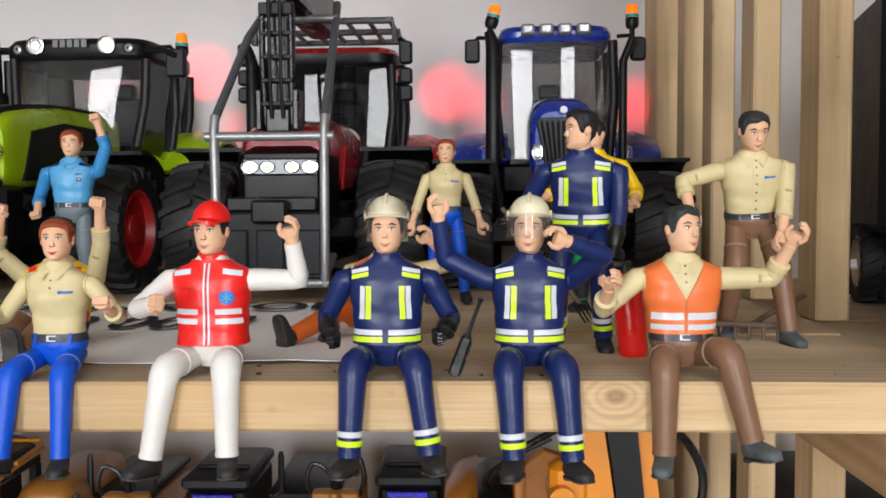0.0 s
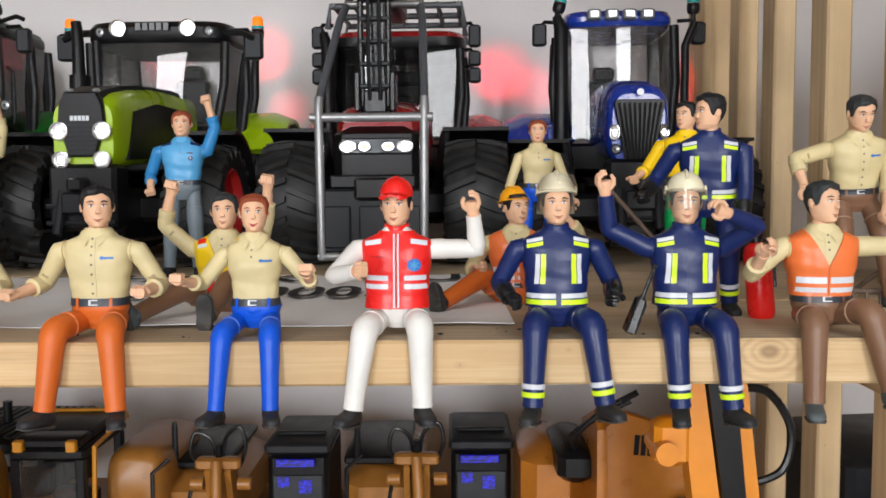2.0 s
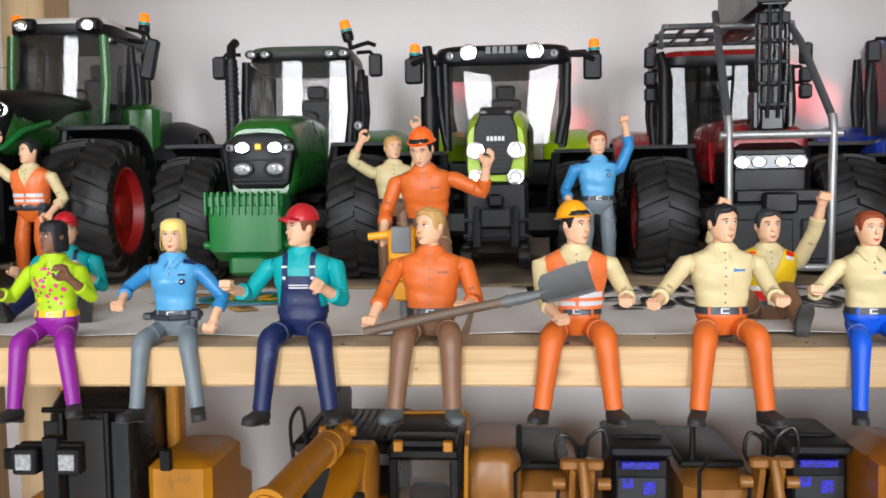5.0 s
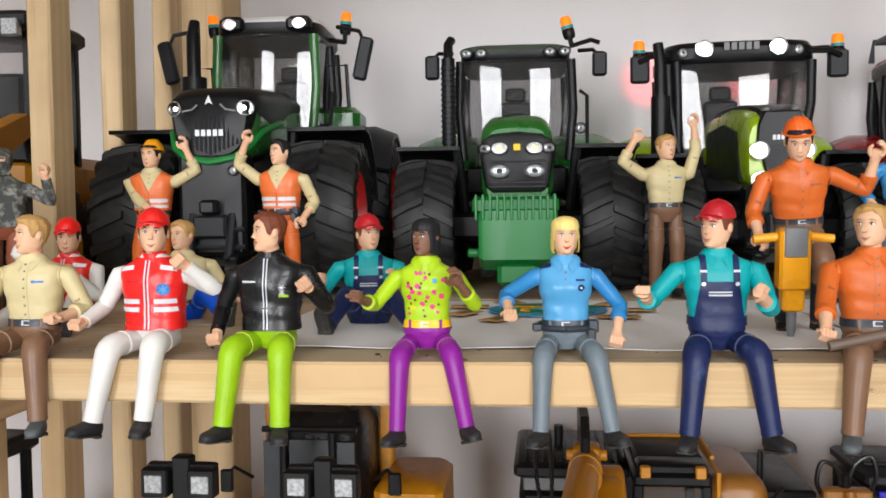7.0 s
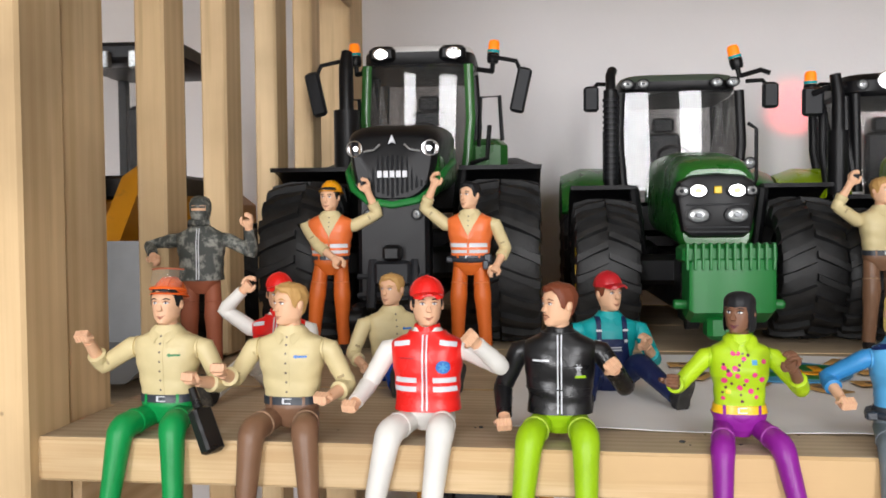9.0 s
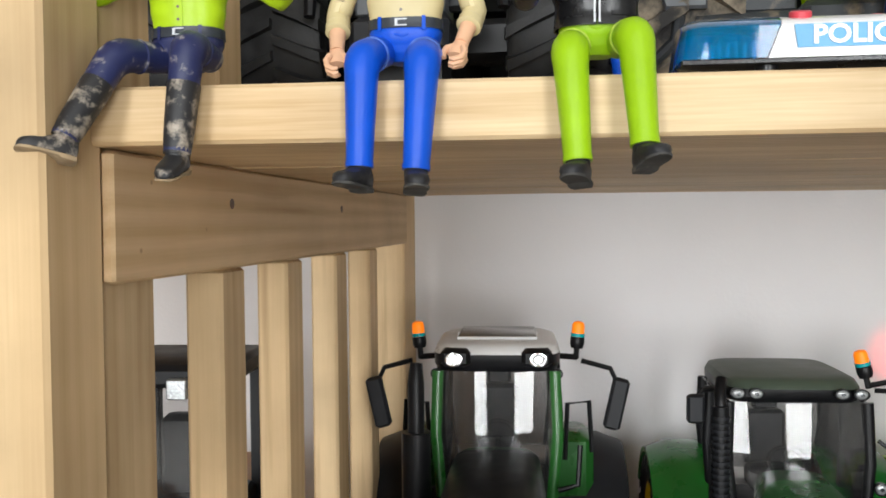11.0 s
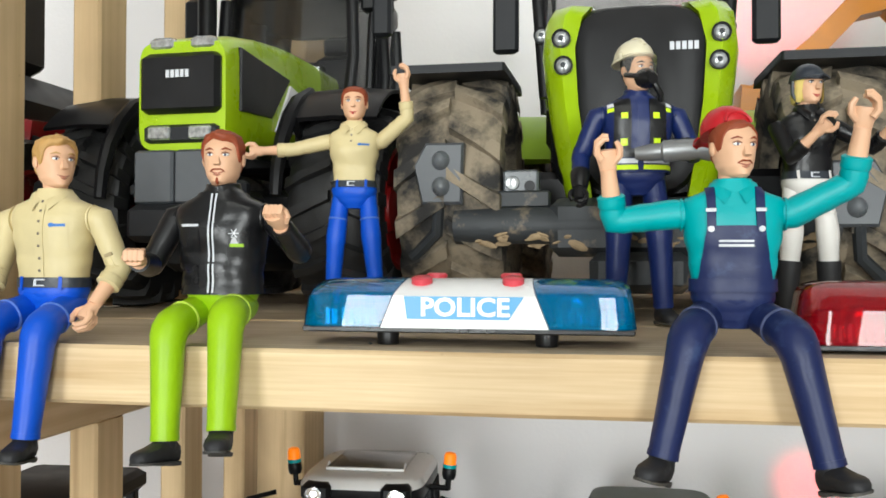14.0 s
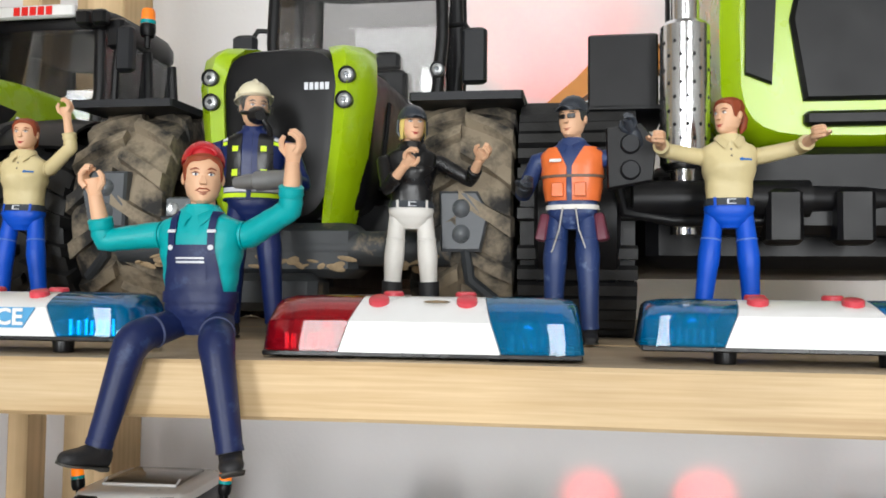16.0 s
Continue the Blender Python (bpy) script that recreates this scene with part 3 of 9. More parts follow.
# ---- toy figures: each one plain mesh, worked in millimetres ----
def ik(a, t, l1, l2, pole):
    """The joint between two bones from a to t that bends towards pole, and the end that can be reached."""
    d = t - a
    n = min(max(d.length, abs(l1 - l2) + 0.3), (l1 + l2) * 0.995)
    d.normalize()
    k = (l1 * l1 - l2 * l2 + n * n) / (2 * n)
    h = math.sqrt(max(l1 * l1 - k * k, 0))
    p = Vector(pole)
    p = p - d * p.dot(d)
    p = p.normalized() if p.length > 1e-4 else Vector((0, 0, -1))
    return a + d * k + p * h, a + d * n


def curve(keys, t):
    for (a, *va), (b, *vb) in zip(keys, keys[1:]):
        if t <= b:
            s = max(0, (t - a) / (b - a))
            s = s * s * (3 - 2 * s)
            return [p + (q - p) * s for p, q in zip(va, vb)]
    return keys[-1][1:]


TORSO = [(-1.5, 4.6, 4.6), (2.2, 8.4, 6.4), (5.5, 11.0, 7.6), (7, 11.6, 7.9), (11, 11.4, 7.5), (18, 12.2, 7.9), (26, 13.6, 8.7), (31, 14.2, 8.3), (34.0, 14.3, 7.3), (35.6, 13.2, 6.7), (36.8, 10.2, 6.2), (38.2, 7.2, 5.7), (41.0, 5.0, 5.0)]
TORSO_F = [(-1.5, 4.4, 4.6), (2.2, 8.2, 6.4), (5.5, 10.6, 7.4), (7, 11.0, 7.6), (12, 10.1, 6.8), (18, 10.3, 7.1), (26, 11.9, 8.6), (31, 12.3, 7.6), (33.8, 12.3, 6.6), (35.4, 11.2, 6.1), (36.8, 8.6, 5.7), (38.4, 6.3, 5.2), (41.0, 4.5, 4.5)]
HEAD = [(0.0, 2.2, -5.4, -1.0), (0.06, 4.2, -6.7, 1.0), (0.2, 5.7, -7.2, 3.8), (0.36, 6.3, -7.1, 6.0), (0.55, 6.7, -7.2, 7.2), (0.72, 6.7, -7.0, 7.4), (0.86, 5.7, -5.8, 6.2), (0.95, 3.9, -3.6, 4.2), (1.0, 0.6, -0.4, 0.9)]


def skin_of_trunk(female, up):
    """The trunk's surface: place(a, z, off) by the angle from the front, and at(x, z, off) by the width across."""
    keys = TORSO_F if female else TORSO
    e = 0.8

    def place(a, z, off=0.0):
        w, d = curve(keys, z)
        x, y = math.copysign(abs(math.sin(a)) ** e, math.sin(a)), -math.copysign(abs(math.cos(a)) ** e, math.cos(a))
        if female and y < 0 and 18 < z < 34:
            y *= 1.0 + 0.13 * math.exp(-((abs(x * w) - 5.3) / 3.4) ** 2) * math.exp(-((z - 26.5) / 3.4) ** 2)
        fold = 0.11 * math.sin(z * 0.9 + 1.7 * math.sin(2 * a + 0.6)) * min(1, max(0, (z - 9) / 6)) * min(1, max(0, (36 - z) / 6))
        q = Vector((x * (w + off + fold), y * (d + off + fold), z))
        return q.lerp(up @ q, min(1, max(0, (z - 2) / 10)))

    def turn(x, z):
        w = curve(keys, z)[0]
        return math.copysign(math.asin(min(1, abs(x) / w) ** (1 / e)), x)

    return place, turn


def panel(b, place, rows, mats, off, na=8, lip=0.55):
    """A thin layer on the trunk with turned-in edges; rows: (height, first angle, last angle)."""
    grid = []
    for k, (z, a0, a1) in enumerate([rows[0], *rows, rows[-1]]):
        o = off(z) if callable(off) else off
        o2 = o - lip if k in (0, len(rows) + 1) else o
        grid.append([place(a0, z, o - lip)] + [place(a0 + (a1 - a0) * j / na, z, o2) for j in range(na + 1)] + [place(a1, z, o - lip)])
    b.loft(grid, mats, closed=False, cap0=False, cap1=False)


def dress(b, st, up):
    """Trunk, clothes and prints of a figure."""
    kind, shirt, pants, female = st["kind"], st["shirt"], st["pants"], st["female"]
    skin_place, turn = skin_of_trunk(female, up)
    N, R = 48, 40
    jacket = kind in ("fire", "jacket", "redvest", "camo", "life")
    hem = 12.0 if kind == "dungarees" else 8.6
    zs = sorted([-1.5 + 42.5 * i / R for i in range(R + 1)] + [hem - 0.05, hem + 0.05])
    rings = [[skin_place(6.28319 * j / N, z) for j in range(N)] for z in zs]
    under = {"redvest": "white_plastic", "life": shirt}.get(kind, shirt)
    b.loft(rings, lambda i, j: pants if zs[i] < hem else under)
    TAU = 6.28319
    if kind in ("fire", "jacket", "redvest", "camo"):

        def place(a, z, off=0.0):
            return skin_place(a, z, off + (0.05 if kind == "jacket" else 0.075) * max(0, 24 - z) + (0.25 * math.sin(z * 0.55 + 3 * math.sin(a)) if kind == "jacket" and z > 12 else 0))
    else:
        place = skin_place

    def band(z0, z1, mats, off=0.5, a0=0.0, a1=TAU, n=40):
        panel(b, place, [(z0 + (z1 - z0) * k / 3, a0, a1) for k in range(4)], mats, off, n)

    def bar(x0, x1, z0, z1, mats, off, tilt=0.0):
        rows = []
        nz = max(4, int((z1 - z0) / 1.6))
        for k in range(nz + 1):
            z = z0 + (z1 - z0) * k / nz
            rows.append((z, turn(x0, z), turn(x1, z)))
        if tilt:
            grid = []
            for k in range(5):
                row = []
                for j in range(7):
                    x = x0 + (x1 - x0) * j / 6
                    z = z0 + (z1 - z0) * k / 4 + tilt * (abs(x) - (abs(x0) + abs(x1)) / 2)
                    row.append(place(turn(x, z), z, off))
                grid.append(row)
            b.loft(grid, mats, closed=False, cap0=False, cap1=False)
        else:
            panel(b, place, rows, mats, off, 6, 0.25)

    def both(x0, x1, z0, z1, mats, off, tilt=0.0):
        bar(x0, x1, z0, z1, mats, off, tilt)
        bar(-x0, -x1, z0, z1, mats, off, tilt)

    def spot(x, z, r, mats, off, n=10, sx=1.0):
        b.loft([[place(turn(x + sx * r * q * math.cos(TAU * j / n), z + r * q * math.sin(TAU * j / n)), z + r * q * math.sin(TAU * j / n), off) for j in range(n)] for q in (1.0, 0.5, 0.02)], mats, cap0=False)

    def coat(z0, z1, mats, off, neck=None, n=60):
        """A layer all round the trunk, open at the neck down to the height neck."""
        rows = []
        for k in range(25):
            z = z0 + (z1 - z0) * k / 24
            half = 0.12 if neck is None or z < neck else (z - neck) * 0.52 + 0.12
            rows.append((z, turn(half, z), TAU - turn(half, z)))
        panel(b, place, rows, mats, off, n)

    if kind in ("shirt", "polo", "floral", "vest", "hivis"):
        belt = st.get("belt", "belt")
        band(8.5, 11.8, belt, 0.5)
        for x0, x1, z0, z1 in ((-1.9, 1.7, 9.0, 9.4), (-1.9, 1.7, 10.9, 11.3), (-1.9, -1.1, 9.0, 11.3)):
            bar(x0, x1, z0, z1, "silver_print", 0.72)
        for x in (-6.6, 6.6):
            bar(x - 0.5, x + 0.5, 7.7, 12.1, pants, 0.8)
    if kind in ("shirt", "vest", "hivis"):
        bar(-1.4, 1.4, 11.4, 37.2, shirt, 0.26)
    if kind == "shirt":
        bar(3.4, 9.4, 21.5, 29.6, shirt, 0.2)
    if kind in ("shirt", "polo", "vest", "hivis", "floral"):
        for z in (14, 18, 22, 26, 30, 33.5, 36.6) if kind == "shirt" else (30.5, 33.5, 36.5):
            spot(0, z, 0.5, "button", 0.42, 8)
    if kind in ("shirt", "polo") and st.get("print", True):
        pc = st.get("print_col", "blue_print")
        spot(4.2, 28.8, 0.75, pc, 0.3, 8, 1.3)
        bar(5.0, 8.6, 28.3, 29.2, pc, 0.3)
    if kind == "floral":
        rnd = random.Random(7)
        for _ in range(30):
            r = rnd.uniform(0.5, 1.35)
            spot(rnd.uniform(-8.5, 8.5), rnd.uniform(13, 34), r, "maroon" if r < 0.8 else "pink_print", 0.12)
        bar(3.6, 5.6, 29, 31, "police_blue", 0.14)
        bar(-6.4, -4.6, 17, 18.4, "yellow_plastic", 0.14)
    if kind in ("vest", "hivis"):
        vest = st.get("vest", "vest_orange")
        if kind == "vest":
            coat(11.2, 38.6, vest, lambda z: 0.95 + (0.25 if z < 13 else 0), 24.0)
            for z0, z1 in ((12.3, 14.9), (16.6, 19.2)):
                both(0.7, 11.0, z0, z1, "silver_print", 1.12)
                bar2 = [(z0 + (z1 - z0) * k / 2, 2.0, TAU - 2.0) for k in range(3)]
                panel(b, place, bar2, "silver_print", 1.12, 20, 0.2)
        else:
            coat(11.2, 38.6, "yellow_plastic", 0.95, 24.0)
            both(0.5, 12.0, 11.2, 16.2, "red_plastic", 1.15)
            both(0.5, 12.0, 16.6, 18.8, "silver_print", 1.18)
            both(7.0, 11.0, 34.4, 36.6, "red_plastic", 1.1, -0.25)
            both(6.5, 11.0, 32.4, 34.2, "silver_print", 1.1, -0.25)
    if kind == "redvest":
        coat(7.0, 39.2, "red_plastic", 0.85)
        both(0.45, 1.05, 7.6, 38, "silver_print", 1.06)
        for z0, z1 in ((15.2, 17.3), (18.8, 20.9)):
            both(3.0, 11.2, z0, z1, "silver_print", 1.05)
        both(5.6, 12.0, 33.6, 35.6, "silver_print", 1.12, -0.16)
        spot(7.0, 25.2, 2.7, "blue_print", 1.05, 18)
        for k in range(3):
            c, s = math.cos(0.52 + k * 1.047), math.sin(0.52 + k * 1.047)
            b.loft([[place(turn(7.0 + t * 1.9 * c - u * 0.3 * s, 25.2 + t * 1.9 * s + u * 0.3 * c), 25.2 + t * 1.9 * s + u * 0.3 * c, 1.12) for u in (-1, 1)] for t in (-1, 0, 1)], "police_blue", closed=False, cap0=False, cap1=False)
        bar(-9.6, -4.0, 28.4, 29.0, "cap_red", 1.02)
    if kind == "fire":
        coat(7.4, 38.8, shirt, 0.5)
        both(0.9, 11.2, 8.4, 10.4, "neon_print", 0.72)
        both(0.9, 11.2, 11.0, 13.0, "silver_print", 0.72)
        both(5.0, 6.9, 17.0, 29.4, "neon_print", 0.68)
        both(7.3, 9.0, 17.0, 29.4, "silver_print", 0.68)
        both(6.0, 12.2, 32.4, 34.0, "neon_print", 0.7, -0.22)
        both(6.0, 12.2, 34.4, 35.9, "silver_print", 0.74, -0.22)
        both(3.6, 9.8, 30.0, 31.2, shirt, 0.72)
        bar(-1.0, 1.0, 8.0, 38.0, shirt, 0.72)
    if st.get("mask"):
        both(3.4, 9.6, 14.0, 37.6, "black_plastic", 1.15)
        both(4.6, 7.0, 29.0, 31.5, "neon_print", 1.35)
        both(4.6, 7.0, 18.0, 21.0, "neon_print", 1.35)
        band(13.4, 17.0, "black_plastic", 1.2)
    if kind in ("jacket", "camo"):
        coat(6.8, 39.0, shirt, 0.75)
        both(0.4, 0.9, 7.4, 38.4, "silver_print", 0.95)
        if kind == "jacket":
            bar(-9.8, -3.8, 28.0, 28.8, "silver_print", 0.95)
            bar(-10.2, -3.6, 20.0, 27.0, shirt, 1.05)
            both(3.6, 10.4, 14.6, 16.0, shirt, 1.3)
            both(3.8, 10.2, 9.6, 14.2, shirt, 1.0)
            bar(3.8, 9.6, 29.4, 30.8, shirt, 1.2)
            band(16.4, 17.0, shirt, 1.0)
            for k in range(3):
                c, q = math.cos(k * 1.047), math.sin(k * 1.047)
                b.loft([[place(turn(6.9 + t * 1.5 * c - u * 0.13 * q, 25.8 + t * 1.5 * q + u * 0.13 * c), 25.8 + t * 1.5 * q + u * 0.13 * c, 0.98) for u in (-1, 1)] for t in (-1, 0, 1)], "silver_print", closed=False, cap0=False, cap1=False)
            b.loft([[place(turn(x, z), z, 0.98) for x, z in ((5.6, 22.2), (8.0, 22.2))], [place(turn(x, z), z, 0.98) for x, z in ((6.6, 24.8), (7.2, 24.8))]], "steel_grey", closed=False, cap0=False, cap1=False)
            bar(5.6, 9.2, 21.6, 22.6, "lime_pants", 1.02)
    if kind == "dungarees":
        band(9.0, 12.6, pants, 0.75)
        panel(b, place, [(12.2 + 15.3 * k / 8, turn(-9.6 + 2.2 * k / 8, 12.2 + 15.3 * k / 8), turn(9.6 - 2.2 * k / 8, 12.2 + 15.3 * k / 8)) for k in range(9)], pants, 0.6, 16)
        panel(b, place, [(12.2 + 13 * k / 6, math.pi - 0.8, math.pi + 0.8) for k in range(7)], pants, 0.6, 12)
        for s in (-1, 1):
            for a, z0, z1 in ((6.3, 26, 38.6),):
                panel(b, place, [(z0 + (z1 - z0) * k / 8, turn(s * (a - 1.1), z0 + (z1 - z0) * k / 8), turn(s * (a + 1.1), z0 + (z1 - z0) * k / 8)) for k in range(9)], pants, 0.8, 4)
            panel(b, place, [(25 + 13.4 * k / 8, math.pi - s * 0.75, math.pi - s * 0.45) for k in range(9)], pants, 0.8, 4)
            bar(s * 5.0, s * 7.6, 31.4, 32.4, "silver_print", 1.0)
            spot(s * 6.3, 26.6, 0.9, "silver_print", 1.05, 8)
        both(0.0, 4.4, 21.6, 22.3, "silver_print", 0.85)
        both(0.0, 4.4, 22.9, 23.5, "silver_print", 0.85)
        bar(-5.0, 5.0, 15.0, 21.2, pants, 0.8)
    if kind == "life":
        for s in (-1, 1):
            panel(b, place, [(11.5 + 25 * k / 8, turn(s * (1.2 + max(0, k - 5) * 1.6), 11.5 + 25 * k / 8), s * 1.75) for k in range(9)], "vest_orange", lambda z: 1.1 + 0.4 * math.sin((z - 11) * 0.25), 14, 0.9)
        
        band(22.0, 23.2, "shaft_brown", 1.75)
        band(7.4, 9.6, "white_plastic", 0.8)
    if st.get("police"):
        bar(4.4, 8.2, 29.6, 30.5, "navy", 0.3)
        spot(6.6, 26.6, 1.5, "navy", 0.3, 12)
        spot(6.6, 26.6, 0.6, "silver_print", 0.42, 6)
        both(6.2, 12.4, 35.2, 37.0, "navy", 0.45, -0.2)
    # collar
    top = up
    col = st.get("collar", shirt)
    stand = jacket and kind != "life"
    crings = []
    for rr, dz in (((5.9, -1.4), (5.5, 0.6), (5.3, 2.4), (4.9, 2.7), (4.5, 1.4)) if stand else ((5.6, -1.2), (5.7, 0.2), (5.3, 1.6), (4.8, 1.6), (4.4, 0.2))):
        ring = []
        for j in range(28):
            a = TAU * j / 28
            front = max(0, math.cos(a)) ** 4
            ring.append(top @ Vector((rr * math.sin(a), -rr * 1.02 * math.cos(a) - 0.5 * front, 39.4 + dz - (1.2 if stand else 3.4) * front)))
        crings.append(ring)
    b.loft(crings, col if kind != "redvest" else "red_plastic", cap0=False, cap1=False)
    if not stand:
        # two folded collar points
        for s in (-1, 1):
            rows = []
            for k in range(6):
                t = k / 5
                a = s * (0.16 + 1.5 * t)
                ri = Vector((5.2 * math.sin(a), -5.5 * math.cos(a) - 0.7 * (1 - t), 37.0 + 3.6 * min(1, t * 1.6)))
                drop = 3.4 * (1 - t) + 1.6 * t
                ro = ri + Vector((1.5 * math.sin(a) + s * 1.7 * (1 - t), -1.25 * math.cos(a) - 0.9 * (1 - t), -drop))
                rows.append([top @ p for p in (ri, ri.lerp(ro, 0.5) + Vector((0.35 * math.sin(a), -0.45, 0.2)), ro, ro + Vector((0, 0.7, 0.1)))])
            b.loft(rows, shirt, closed=False, cap0=False, cap1=False)


def doll_hand(b, wrist, direction, thumb_side, skin, fist, up):
    """A palm, four fingers bent towards the front and a thumb."""
    d = direction.normalized()
    u = Vector(up)
    u = (u - d * u.dot(d)).normalized() if (u - d * u.dot(d)).length > 0.05 else Vector((1, 0, 0))
    s = d.cross(u).normalized() * thumb_side
    b.tube([wrist - d * 1.2, wrist + d * 1.0, wrist + d * 3.4, wrist + d * 5.6], [2.3, 2.5, 3.1, 2.7], skin, 10, 0.62, up=u)
    if fist:
        for k in range(4):
            o = wrist + d * 4.6 + s * (2.1 - 1.4 * k)
            b.tube([o, o + d * 1.9 + u * 0.4, o + d * 2.0 + u * 2.3, o - d * 0.4 + u * 3.0, o - d * 0.9 + u * 1.6], [1.0, 1.05, 1.0, 0.9, 0.7], skin, 7)
        o = wrist + d * 2.2 + s * 2.2
        b.tube([o, o + s * 1.1 + d * 1.3 + u * 1.0, o + s * 0.5 + d * 2.6 + u * 2.6], [1.2, 1.1, 0.8], skin, 7)
    else:
        # a claw that can grip a rod: fingers on one side, the thumb on the other
        for k in range(4):
            o = wrist + u * (1.9 - 1.25 * k)
            ln = (0.92, 1.0, 0.98, 0.86)[k]
            b.tube([o + d * 3.2 - s * 1.6, o + d * 5.6 * ln - s * 2.7, o + d * 8.2 * ln - s * 2.3, o + d * 9.8 * ln - s * 0.3, o + d * 9.6 * ln + s * 1.0], [1.15, 1.05, 0.95, 0.85, 0.6], skin, 7)
        o = wrist + d * 2.0 + s * 1.7
        b.tube([o, o + s * 1.9 + d * 1.8 + u * 0.4, o + s * 2.2 + d * 4.0 + u * 0.4, o + s * 1.3 + d * 5.8 + u * 0.3], [1.3, 1.15, 1.0, 0.7], skin, 7)


def doll(name, label, at, yaw=0.0, sit=True, lean=0.0, side=0.0, twist=0.0, gaze=(0, 0), hands=None, feet=None, poles=None, knees=None, fists=(False, False), hips=55.0, **st):
    """A jointed toy figure, 107 mm tall. at: the seat or the ground below the hips; hands and feet: targets in
    millimetres from the hips' underside, x across, y back, z up."""
    st = {"kind": "shirt", "shirt": "tan", "pants": "brown", "hair": "hair_black", "skin": "skin", "sleeve": "rolled", "shoe": "shoe_black", "hat": "", "female": False, **st}
    b = Build(0.001)
    skin, female = st["skin"], st["female"]
    if female:
        # the women are a little smaller: targets stay where they are
        size = st.setdefault("size", 0.945)
        hands = hands and [Vector(p) / size for p in hands]
        feet = [Vector(p) / size for p in feet] if feet and sit else feet
    hipz = 0.0 if sit else hips
    base = b.m.copy() @ Matrix.Translation((0, 0, hipz))
    b.m = base
    up = Matrix.Translation((0, 0, 7)) @ Matrix.Rotation(radians(twist), 4, "Z") @ Matrix.Rotation(radians(lean), 4, "X") @ Matrix.Rotation(radians(side), 4, "Y") @ Matrix.Translation((0, 0, -7))
    dress(b, st, up)
    b.m = base @ up
    if sit:
        b.m = base
        # the narrow crotch between the thighs, widening into the seat behind
        b.loft([[(w * math.sin(a), (-f if math.cos(a) > 0 else -4.6) * math.cos(a) + 0.5, z) for a in [6.28319 * j / 24 for j in range(24)]] for z, w, f in ((-1.2, 1.6, 1.5), (-0.4, 2.8, 2.6), (1.0, 3.0, 4.2), (2.8, 3.2, 6.0), (5.2, 4.6, 8.0), (6.4, 8.4, 8.6), (7.2, 11.2, 8.5), (8.6, 11.7, 8.3))], st["pants"])
        b.m = base @ up
    if st["kind"] == "life":
        for s in (-1, 1):
            b.box((s * 13.4 - 2.6, -4.5, -7), (s * 13.4 + 2.6, 4.4, 6), "maroon", 0.8, 0.8, rot=Matrix.Rotation(radians(-s * 10), 4, "Y"))
            b.tube([(s * 3, -8.6, 8), (s * 4.5, -8.8, -2), (s * 8, -7.6, -12), (s * 11.4, -3, -10)], 0.9, "white_plastic", 6, 0.4)
        b.box((-9.0, -10.2, 29), (-3.5, -9.4, 30.6), "white_plastic", 0.2)
        b.box((2.4, -10.4, 13), (8.0, -8.8, 19.5), "vest_orange", 0.8)
        b.box((-8.0, -10.4, 13), (-2.4, -8.8, 19.5), "vest_orange", 0.8)
    if st.get("gunbelt"):
        pts = [(12.9 * math.sin(k * 0.524), -8.8 * math.cos(k * 0.524), 8.8 - 0.7 * math.cos(k * 0.524)) for k in range(13)]
        b.tube(pts, 1.5, "belt", 8, 1.0)
        b.box((10.0, -7.2, 6.4), (14.4, -2.4, 12.2), "belt", 0.6)
        b.box((9.2, -8.2, 2.2), (13.2, -4.2, 8.4), "belt", 0.7)
        b.box((-15.0, -6.4, 6.8), (-10.6, -2.4, 10.4), "belt", 0.6)
    # neck and head
    b.tube([(0, 0.3, 37.5), (0, 0.1, 41), (0, -0.2, 45.5)], [4.4, 3.95, 3.9], skin, 16)
    gy, gp = gaze
    hm = up @ Matrix.Translation((0, -0.4, 41.2)) @ Matrix.Rotation(radians(gy), 4, "Z") @ Matrix.Rotation(radians(gp), 4, "X")
    b.m = base @ hm @ Matrix.Scale(0.92 if female else 0.96, 4) @ Matrix.Diagonal((0.95, 1, 1, 1))
    hair, N, R, H = st["hair"], 56, 32, 17.6
    long_hair = st.get("cut", "")
    hr = random.Random(len(label) * 7)
    ph = hr.uniform(0, 6)
    LINE = [(0, 0.83), (0.45, 0.82), (0.8, 0.78), (1.02, 0.66), (1.16, 0.44), (1.36, 0.42), (1.52, 0.60), (1.78, 0.58), (2.05, 0.24), (2.4, 0.15), (3.3, 0.12)]
    mask = st["hat"] == "balaclava"

    def hairline(a):
        """How far up the head the hair begins, by the angle from the front."""
        if long_hair == "bob":
            return 0.82 - 0.77 * min(1, max(0, (abs(a) - 0.9) / 0.2))
        side = 1 if hr0 > 0.5 else -1
        sweep = 0.035 * math.exp(-((a - side * 0.35) / 0.2) ** 2) - 0.02 * math.exp(-((a + side * 0.3) / 0.3) ** 2)
        return curve(LINE, abs(a))[0] + sweep * (not female)

    hr0 = hr.random()

    def scalp(a, v):
        g = 0.5 + 0.5 * min(1, max(0, (v - 0.55) / 0.3))
        g += (0.20 * math.sin(a * 11 + 9 * v + ph) + 0.12 * math.sin(a * 23 + 4 * v)) * min(1, 4 * (1 - v))
        if abs(a) < 1.3 and v > 0.78 and st["hat"] == "" and not female:
            g += 0.8 * (1 - abs(a) / 1.3) * (0.75 + 0.25 * math.sin(a * 7 + ph))
        if long_hair == "bob":
            g = 0.1
        return g if st["hat"] == "" else min(g, 0.45)

